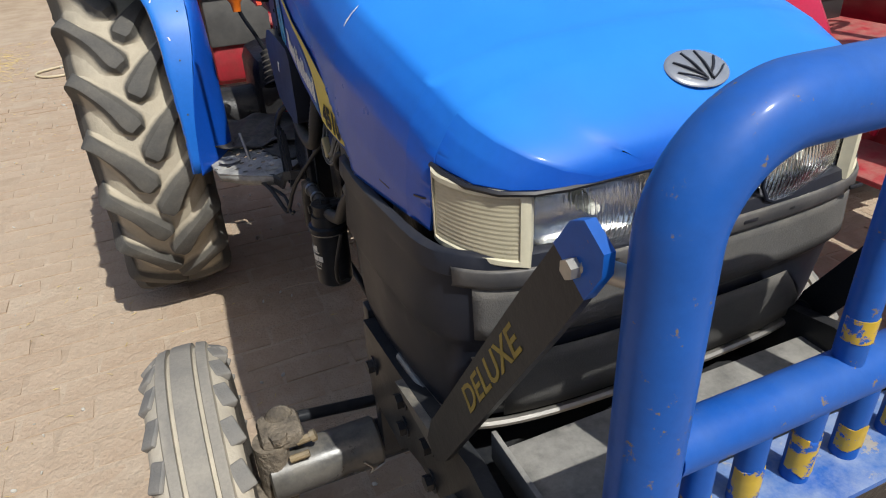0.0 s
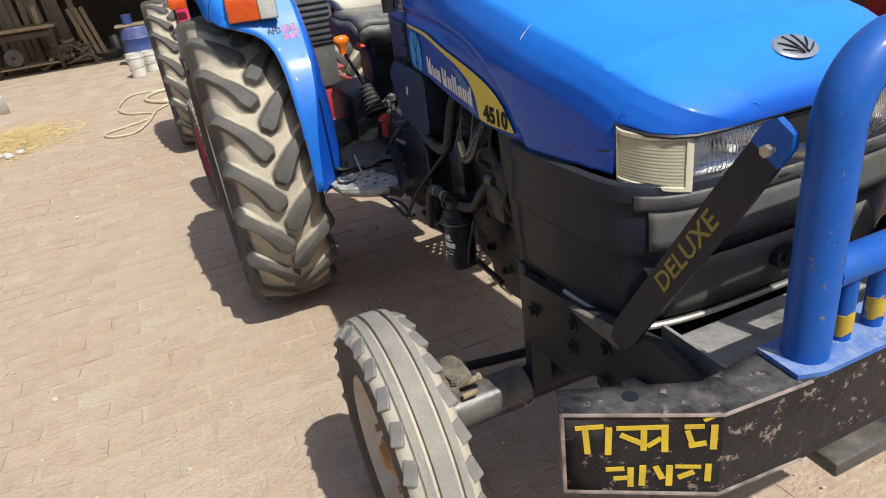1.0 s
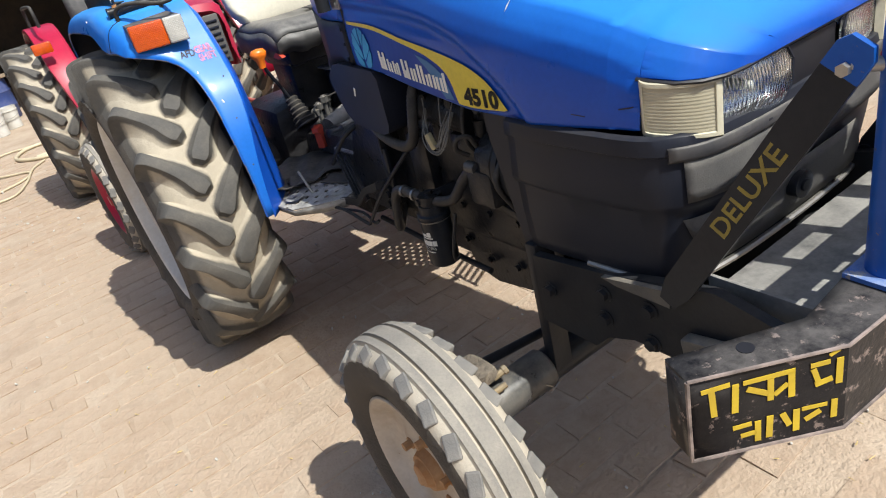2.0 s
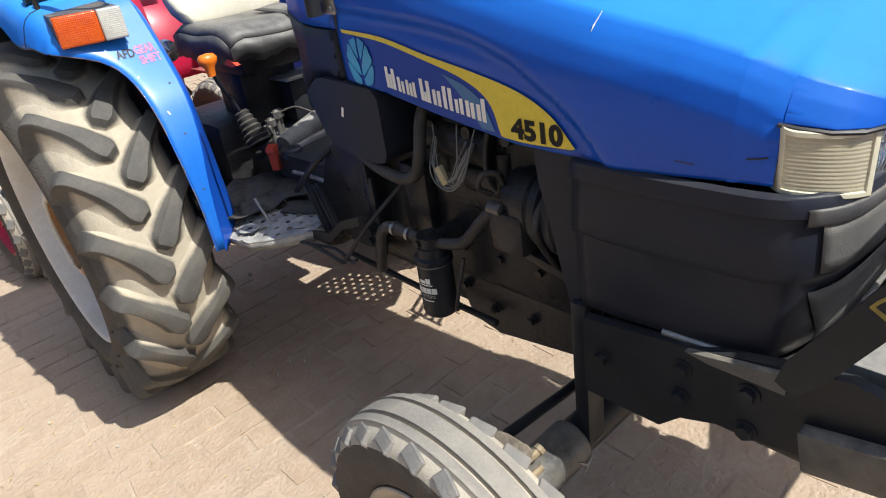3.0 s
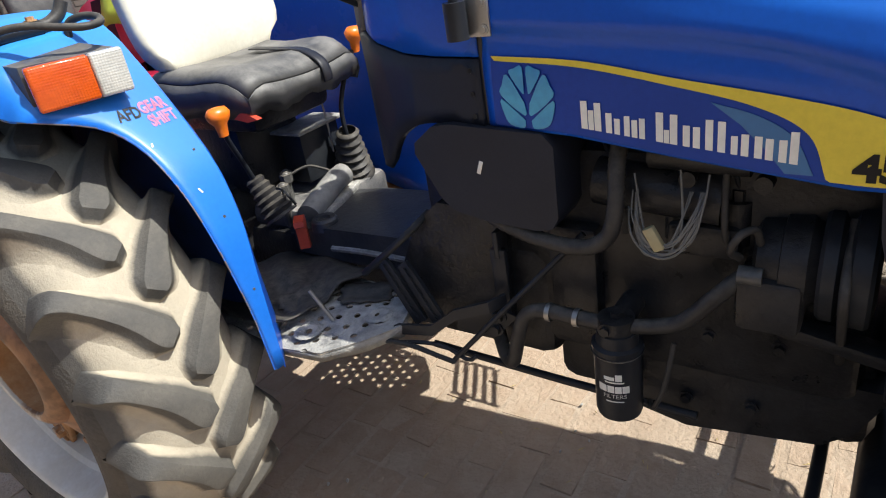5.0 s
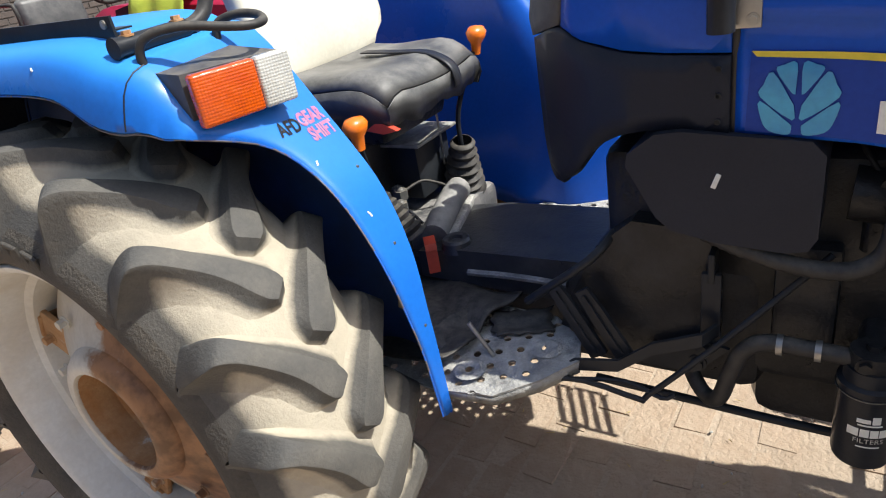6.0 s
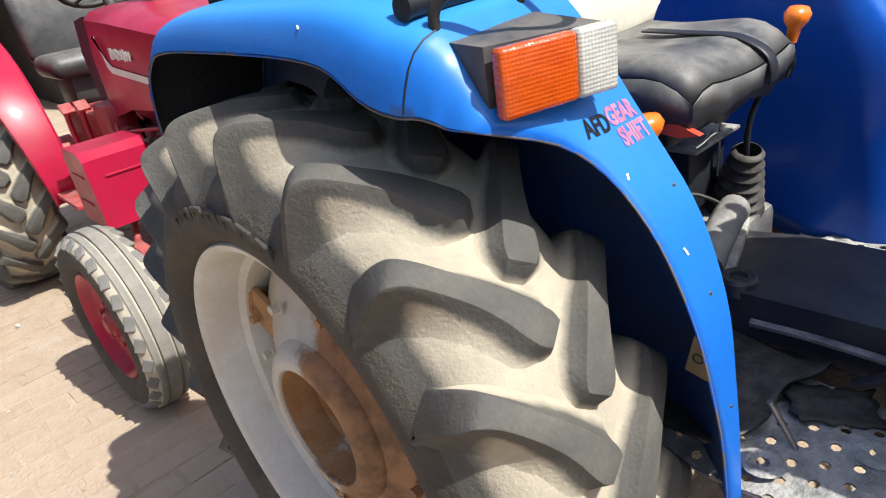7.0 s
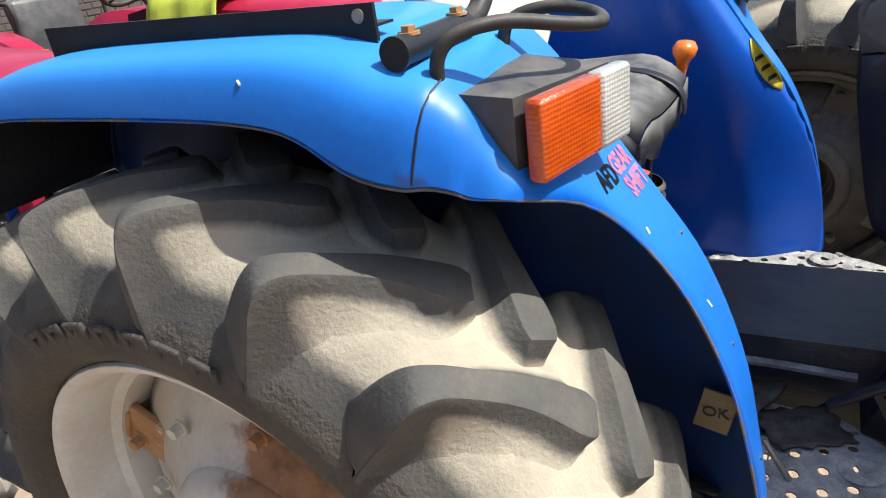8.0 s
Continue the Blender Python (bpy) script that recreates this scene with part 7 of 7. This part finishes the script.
tagged(part("ground", bm, sand, None, smooth=60), "pale sandy earth yard swept over old bricks", "ground", kind="structure")
ground = bpy.data.objects["ground"]

# ---------------------------------------------------------------- yard behind
brick_wall = mat("old_brick", (0.075, 0.064, 0.058), 0.9, alt=(0.055, 0.048, 0.045), mix=0.8, scale=3, fine=60, bump=0.6, depth=0.006)
plaster = mat("old_plaster", (0.24, 0.195, 0.15), 0.9, alt=(0.15, 0.12, 0.095), mix=0.8, scale=1.5, fine=40, bump=0.4, depth=0.006)
dark_board = mat("dark_board", (0.07, 0.05, 0.038), 0.9, alt=(0.12, 0.09, 0.06), mix=0.8, scale=5, fine=40, bump=0.5, depth=0.005)
plank = mat("old_plank", (0.20, 0.145, 0.095), 0.85, alt=(0.32, 0.25, 0.17), mix=0.8, scale=4, fine=50, bump=0.5, depth=0.004, per_piece=0.6)
tin = mat("tin_roof", (0.16, 0.14, 0.12), 0.6, alt=(0.2, 0.12, 0.08), mix=0.8, scale=2, bump=0.3)


def wall(name, c, s, material, label):
    return tagged(part(name, box(bmesh.new(), c, s, 0.0), material, None), label, "wall", kind="structure")


wall("wall_north", (-2.0, 17.4, 1.6), (22.0, 0.25, 3.2), dark_board, "sooty back wall of the open shed")
wall("wall_west", (-9.4, 14.4, 1.6), (0.25, 5.8, 3.2), brick_wall, "brick end wall of the open shed")
wall("wall_east", (1.2, 14.4, 1.6), (0.25, 5.8, 3.2), brick_wall, "brick dividing wall of the open shed")
wall("wall_yard", (6.2, 11.6, 1.4), (9.8, 0.25, 2.8), brick_wall, "old brick yard wall")
# two unseen walls, added to darken what the tractor's side and nose reflect
wall("wall_far_west", (-8.2, 1.0, 1.9), (0.25, 21.0, 3.8), plaster, "unseen plastered wall added to dim the tractor's right side")
wall("wall_south", (-1.0, -9.6, 1.5), (14.2, 0.25, 3.0), plaster, "unseen plastered wall added to dim the tractor's nose")
tagged(part("ceiling", box(bmesh.new(), (-4.1, 14.3, 3.25), (10.9, 6.4, 0.08), 0.0), tin, None), "rusty tin shed roof", "roof", kind="structure")

# ---------------------------------------------------------------- things about the yard and in the open shed
wood_pale = mat("pale_wood", (0.40, 0.30, 0.18), 0.85, alt=(0.28, 0.20, 0.12), mix=0.8, scale=6, fine=60, bump=0.4, depth=0.004)
blue_drum = mat("blue_drum_plastic", (0.016, 0.045, 0.20), 0.45, alt=(0.03, 0.06, 0.18), mix=0.6, bump=0.1, dust=DUST, dust_sheen_amount=0.4)
white_tub = mat("white_tub_plastic", (0.62, 0.61, 0.56), 0.5, alt=(0.45, 0.42, 0.36), mix=0.7, bump=0.1, dust=DUST, dust_sheen_amount=0.4)
hose_pale = mat("pale_hose", (0.58, 0.50, 0.34), 0.55, mix=0.4, bump=0.1)
straw_mat = mat("dry_straw", (0.60, 0.46, 0.20), 0.8, alt=(0.44, 0.32, 0.13), mix=0.8, scale=20, bump=0.0)
lime_cloth = mat("lime_cloth", (0.50, 0.58, 0.06), 0.85, alt=(0.42, 0.50, 0.05), mix=0.6, scale=6, fine=300, bump=0.4, depth=0.004)
stone_mat = mat("pale_stone", (0.52, 0.50, 0.45), 0.9, mix=0.6, bump=0.5)
yrng = random.Random(21)

# work table with a grinding wheel on its shelf
table = thing("work_table", "rough wooden work table in the open shed", "table", (-2.95, 13.75, 0))
part("tabletop", box(bmesh.new(), (0, 0, 0.74), (1.15, 0.62, 0.055), 0.006), wood_pale, table, "sun-bleached plank top")
part("shelf", box(bmesh.new(), (0, 0, 0.13), (1.05, 0.55, 0.03), 0.004), wood_pale, table)
for x in (-0.5, 0.5):
    for y in (-0.26, 0.26):
        part("leg", box(bmesh.new(), (x, y, 0.356), (0.06, 0.06, 0.712), 0.005), dark_board, table)
for y in (-0.26, 0.26):
    part("rail", box(bmesh.new(), (0, y, 0.62), (0.94, 0.03, 0.09), 0.004), dark_board, table)
grinder = thing("grinding_wheel", "old grinding wheel and motor on a shelf", "grinder", (-3.15, 13.62, 0.146))
bm = bmesh.new()
lathe(bm, [(-0.03, 0.03), (-0.03, 0.14), (-0.02, 0.15), (0.02, 0.15), (0.03, 0.14), (0.03, 0.03)], (0, 0, 0), 32, closed=True)
bm.transform(Matrix.Translation((0, -0.12, 0.16)) @ Matrix.Rotation(math.pi / 2, 4, "Z"))
part("wheel", bm, axle_steel, grinder)
part("motor", cyl(bmesh.new(), (0, -0.09, 0.16), (0, 0.16, 0.16), 0.09, 24), red_iron, grinder)
part("foot", box(bmesh.new(), (0, 0.04, 0.04), (0.16, 0.26, 0.08), 0.01), black_steel, grinder)
spare = thing("wooden_offcut", "short pale offcut standing on the table", "wood", (-2.62, 13.70, 0.768))
part("block", prism(bmesh.new(), [(-0.05, 0), (0.05, 0), (0.02, 0.34), (-0.03, 0.30)], -0.04, 0.04), wood_pale, spare)

# planks that lean on the back wall
for k in range(11):
    x = -3.35 + 0.125 * k + yrng.uniform(-0.03, 0.03)
    t = thing("leaning_plank", "dark old plank leaning in the shed", "plank", (x, 14.55 + yrng.uniform(-0.1, 0.1), 0), group="leaning planks")
    a = Matrix.Rotation(radians(-14 - yrng.uniform(0, 5)), 4, "X") @ Matrix.Rotation(radians(yrng.uniform(-9, -2)), 4, "Y")
    part("board", box(bmesh.new(), a @ Vector((0, 0, 1.45)), (0.105, 0.035, 2.9), 0.004, a), plank, t)
for k in range(3):
    t = thing("leaning_plank", "pale new plank leaning on the wood heap", "plank", (-1.92 + 0.11 * k, 13.75, 0), group="leaning planks")
    a = Matrix.Rotation(radians(-24), 4, "X") @ Matrix.Rotation(radians(-13), 4, "Y")
    part("board", box(bmesh.new(), a @ Vector((0, 0, 0.52)), (0.075, 0.03, 1.04), 0.004, a), wood_pale, t)
# firewood heap
bm = bmesh.new()
for k in range(90):
    u, v = yrng.gauss(0, 0.27), yrng.uniform(-0.25, 0.25)
    z = max(0.05, 0.42 * math.exp(-(u / 0.32) ** 2) * yrng.random() + 0.05)
    p = Vector((-2.28 + u, 13.9 + v, z))
    d = Vector((yrng.uniform(-1, 1), yrng.uniform(-1, 1), yrng.uniform(-0.3, 0.3))).normalized() * yrng.uniform(0.08, 0.17)
    cyl(bm, p - d, p + d, yrng.uniform(0.02, 0.045), 7, yrng.uniform(0.018, 0.04))
tagged(part("firewood_heap", bm, plank, None, smooth=30), "heap of short split firewood in the shed", "firewood", kind="stuff")

# pan, drum, tubs
pan = thing("wide_pan", "wide dented metal pan on the shed floor", "pan", (-1.68, 13.8, 0))
part("bowl", lathe(bmesh.new(), [(0.01, 0.0), (0.01, 0.15), (0.05, 0.21), (0.13, 0.25), (0.14, 0.262)], (0, 0, 0), 40), axle_steel, pan, thick=0.006).rotation_euler = (0, -math.pi / 2, 0)
drum = thing("plastic_drum", "dark blue plastic drum with a lid plank", "drum", (-1.10, 12.35, 0))
bm = lathe(bmesh.new(), [(0.0, 0.0), (0.0, 0.25), (0.02, 0.265), (0.18, 0.275), (0.20, 0.285), (0.22, 0.275), (0.40, 0.275), (0.42, 0.285), (0.44, 0.275), (0.57, 0.265), (0.60, 0.25), (0.60, 0.0)], (0, 0, 0), 40)
part("drum_body", bm, blue_drum, drum, smooth=40).rotation_euler = (0, -math.pi / 2, 0)
part("lid", box(bmesh.new(), (0, 0, 0.625), (0.62, 0.40, 0.03), 0.006), plank, drum)
jug = thing("blue_jug", "small blue plastic jug on the drum", "jug", (-1.20, 12.35, 0.642))
part("jug_body", lathe(bmesh.new(), [(0, 0), (0, 0.075), (0.13, 0.08), (0.15, 0.085), (0.15, 0.07), (0.02, 0.066), (0.02, 0)], (0, 0, 0), 28), blue_drum, jug).rotation_euler = (0, -math.pi / 2, 0)
for x, y, r, h in ((-1.22, 10.85, 0.125, 0.34), (-1.02, 11.25, 0.12, 0.30)):
    tub = thing("white_tub", "dirty white plastic paint tub on the earth", "bucket", (x, y, 0), group="paint tubs")
    part("tub_body", lathe(bmesh.new(), [(0, 0), (0, r * 0.84), (h * 0.80, r * 0.97), (h * 0.81, r * 1.05), (h * 0.86, r * 1.05), (h * 0.87, r), (h, r * 1.02), (h, r * 0.96), (0.02, r * 0.82), (0.02, 0)], (0, 0, 0), 36), white_tub, tub).rotation_euler = (0, -math.pi / 2, 0)
    part("bail", tube(bmesh.new(), [(-r * 1.05, 0, h * 0.84), (-r * 0.9, -r * 0.8, h * 0.62), (0, -r * 1.12, h * 0.50), (r * 0.9, -r * 0.8, h * 0.62), (r * 1.05, 0, h * 0.84)], 0.004, 6, 5), steel, tub)
slab_thing = thing("loose_slab", "grey broken slab propped at the yard's edge", "slab", (-3.02, 9.7, 0))
part("slab_body", box(bmesh.new(), (0, 0, 0.12), (0.40, 0.06, 0.24), 0.008, Matrix.Rotation(0.4, 4, "X")), stone_mat, slab_thing)
can = thing("tin_can", "grey tin can beside the pan", "can", (-1.55, 14.3, 0))
part("can_body", cyl(bmesh.new(), (0, 0, 0), (0, 0, 0.36), 0.10, 24), steel, can)

# hose on the ground
hose = thing("garden_hose", "pale garden hose lying loosely on the earth", "hose")
part("hose_run", tube(bmesh.new(), [(x, y, ground_height(x, y) + 0.014) for x, y in ((-0.60, 9.10), (-0.95, 9.18), (-1.34, 9.23), (-1.50, 8.54), (-1.42, 8.05), (-1.15, 7.78), (-1.22, 7.50), (-1.60, 7.22), (-1.55, 7.0), (-1.34, 6.99), (-1.20, 7.36), (-1.10, 7.85), (-0.96, 8.1))], 0.011, 8, 8), hose_pale, hose, smooth=60)
part("hose_coil", tube(bmesh.new(), [(x, y, ground_height(x, y) + 0.022) for x, y in ((-0.70, 8.2), (-0.99, 8.26), (-1.19, 8.60), (-1.10, 9.0), (-0.90, 9.1), (-0.66, 8.9), (-0.72, 8.4), (-1.0, 8.36))], 0.020, 8, 8), hose_pale, hose, smooth=60)

# straw: a heap, and bits blown over the yard
verts, faces = [], []


def blade(p, length, w, heading, tilt):
    d = Vector((math.cos(heading) * math.cos(tilt), math.sin(heading) * math.cos(tilt), math.sin(tilt))) * length / 2
    n = Vector((-math.sin(heading), math.cos(heading), 0)) * w
    b = len(verts)
    verts.extend([p - d - n, p - d + n, p + d, p - d * 0.2 + Vector((0, 0, w * 1.3))])
    faces.extend([(b, b + 1, b + 3), (b + 1, b + 2, b + 3), (b + 2, b, b + 3), (b, b + 2, b + 1)])


for k in range(2600):
    u, v = yrng.gauss(0, 0.28), yrng.gauss(0, 0.42)
    h = 0.10 * math.exp(-(u / 0.35) ** 2 - (v / 0.5) ** 2)
    x, y = -2.50 + u, 7.75 + v
    blade(Vector((x, y, ground_height(x, y) + 0.006 + h * yrng.random())), yrng.uniform(0.04, 0.12), 0.003, yrng.uniform(0, 6.28), yrng.uniform(-0.4, 0.4))
me = bpy.data.meshes.new("straw_heap")
me.from_pydata(verts, [], faces)
tagged(link("straw_heap", me, straw_mat, None, smooth=0), "low heap of dry yellow straw", "straw", kind="stuff")
verts, faces = [], []
for k in range(1500):
    x, y = yrng.uniform(-3.2, 1.2), yrng.uniform(-0.8, 11.0)
    blade(Vector((x, y, ground_height(x, y) + 0.008)), yrng.uniform(0.01, 0.035), yrng.uniform(0.001, 0.003), yrng.uniform(0, 6.28), yrng.uniform(-0.1, 0.1))
me = bpy.data.meshes.new("straw_litter")
me.from_pydata(verts, [], faces)
tagged(link("straw_litter", me, straw_mat, None, smooth=0), "bits of straw scattered over the yard", "straw", kind="stuff")
bm = bmesh.new()
for k in range(420):
    x, y = yrng.uniform(-2.8, 0.9), yrng.uniform(-0.8, 7.5)
    r = yrng.uniform(0.002, 0.008) * (1.6 if yrng.random() < 0.08 else 1)
    bmesh.ops.create_icosphere(bm, subdivisions=1, radius=r, matrix=Matrix.Translation((x, y, ground_height(x, y) + r * 0.5 + 0.003)) @ Euler((yrng.random() * 6, yrng.random() * 6, 0)).to_matrix().to_4x4() @ Matrix.Diagonal((1.3, 0.9, 0.6, 1)))
tagged(part("pebbles", bm, stone_mat, None, smooth=0), "small pale pebbles scattered on the dust", "pebbles", kind="stuff")
for k in range(9):
    x, y = -2.62 + yrng.uniform(-0.25, 0.35), 7.15 + yrng.uniform(-0.12, 0.15)
    st = thing("stone", "pale rounded stone beside the straw heap", "stone", (x, y, ground_height(x, y)), group="stones by the straw")
    bm = bmesh.new()
    bmesh.ops.create_icosphere(bm, subdivisions=2, radius=0.035)
    for v in bm.verts:
        v.co = Vector((v.co.x * yrng.uniform(0.9, 1.1) * 1.2, v.co.y * yrng.uniform(0.9, 1.1), v.co.z * 0.7 + 0.02))
    part("stone_body", bm, stone_mat, st)

# lime-green cloth thrown over the bonnet of the third tractor
cloth = thing("green_cloth", "lime-green cloth thrown over a tractor bonnet", "cloth", (1.36, 4.86, 0))
bm = bmesh.new()
rows = []
for j in range(13):
    v = j / 12 * 2 - 1
    row = []
    for i in range(17):
        u = i / 16 * 2 - 1
        over = max(0.0, abs(u) - 0.62) / 0.38
        z = 1.405 - 0.20 * over ** 1.3 + 0.012 * math.sin(u * 7 + v * 5) + 0.03 * math.exp(-((u + 0.3) / 0.3) ** 2 - (v / 0.5) ** 2)
        row.append((0.30 * u * (1 - 0.10 * over) + 0.012 * math.sin(v * 8), 0.26 * v + 0.02 * math.sin(u * 6), z))
    rows.append(row)
loft(bm, rows)
part("cloth_sheet", bm, lime_cloth, cloth, smooth=70, thick=0.004)

# courses of the yard wall
verts, faces = [], []
for c in range(30):
    z = 0.045 + 0.088 * c
    x = 1.35 + (0.12 if c % 2 else 0)
    while x < 9.0:
        b = len(verts)
        y0 = 11.475 - yrng.uniform(0.006, 0.016)
        for dx, dz in ((0, 0), (0.225, 0), (0.225, 0.074), (0, 0.074)):
            verts.append((x + dx, 11.48, z + dz))
        for dx, dz in ((0.006, 0.005), (0.219, 0.005), (0.219, 0.069), (0.006, 0.069)):
            verts.append((x + dx, y0, z + dz))
        faces.extend([(b + 4, b + 5, b + 6, b + 7), (b, b + 1, b + 5, b + 4), (b + 1, b + 2, b + 6, b + 5), (b + 2, b + 3, b + 7, b + 6), (b + 3, b, b + 4, b + 7)])
        x += 0.24
me = bpy.data.meshes.new("wall_bricks")
me.from_pydata(verts, [], faces)
brick_face = mat("wall_brick", (0.085, 0.066, 0.058), 0.9, alt=(0.06, 0.05, 0.046), mix=0.8, scale=4, fine=60, bump=0.5, depth=0.005, per_piece=0.0)
tagged(link("wall_bricks", me, brick_face, bpy.data.objects["wall_yard"], smooth=0), kind="stuff")

# ---------------------------------------------------------------- brick paving, half buried
paver = mat("dusty_brick", (0.46, 0.36, 0.265), 0.95, alt=(0.355, 0.255, 0.175), mix=0.85, scale=6, fine=60, bump=1.0, depth=0.008, dust=SAND, dust_sheen_amount=0.6, per_piece=0.75)
BL, BW, GAP = 0.226, 0.108, 0.010
rng = random.Random(7)


def brick_verts(w, d, h, jit):
    """Foot and worn top of one brick, as eight corners."""
    c = []
    for z, k in ((-0.03, 1.0), (h, 0.965)):
        for sx, sy in ((-1, -1), (1, -1), (1, 1), (-1, 1)):
            c.append((sx * w / 2 * k + jit.uniform(-0.006, 0.006), sy * d / 2 * (k if z < 0 else 0.93) + jit.uniform(-0.006, 0.006), z + (jit.uniform(-0.0015, 0.0015) if z > 0 else 0)))
    return c


FACES = [(4, 5, 6, 7), (0, 1, 5, 4), (1, 2, 6, 5), (2, 3, 7, 6), (3, 0, 4, 7)]
variants = []
for k in range(5):
    me = bpy.data.meshes.new("brick")
    me.from_pydata(brick_verts(BL, BW, 0.0022, rng), [], FACES)
    me.materials.append(paver)
    variants.append(me)
singles, verts, faces = 0, [], []
course = 0
y = -1.2
while y < 9.0:
    x = -3.6 + (BL + GAP) / 2 * (course % 2)
    while x < 2.6:
        px, py = x + rng.uniform(-0.004, 0.004), y + rng.uniform(-0.004, 0.004)
        pz, rz = ground_height(px, py) + rng.uniform(-0.0040, 0.0004), rng.uniform(-0.02, 0.02)
        near = -1.55 < px < -0.72 and 1.2 < py < 4.9
        if near and singles < 300:
            o = link("brick", variants[rng.randrange(5)], paver, ground, smooth=0)
            o.location, o.rotation_euler = (px, py, pz), (rng.uniform(-0.008, 0.008), rng.uniform(-0.005, 0.005), rz)
            singles += 1
        elif rng.random() > 0.10:
            base = len(verts)
            c, s = math.cos(rz), math.sin(rz)
            tx, ty = rng.uniform(-0.005, 0.005), rng.uniform(-0.008, 0.008)
            verts += [(px + vx * c - vy * s, py + vx * s + vy * c, pz + vz + vx * tx + vy * ty) for vx, vy, vz in brick_verts(BL, BW, 0.0022, rng)]
            faces += [tuple(base + i for i in f) for f in FACES]
        x += BL + GAP
    y += BW + GAP
    course += 1
me = bpy.data.meshes.new("bricks")
me.from_pydata(verts, [], faces)
tagged(link("bricks", me, paver, ground, smooth=0), kind="stuff")
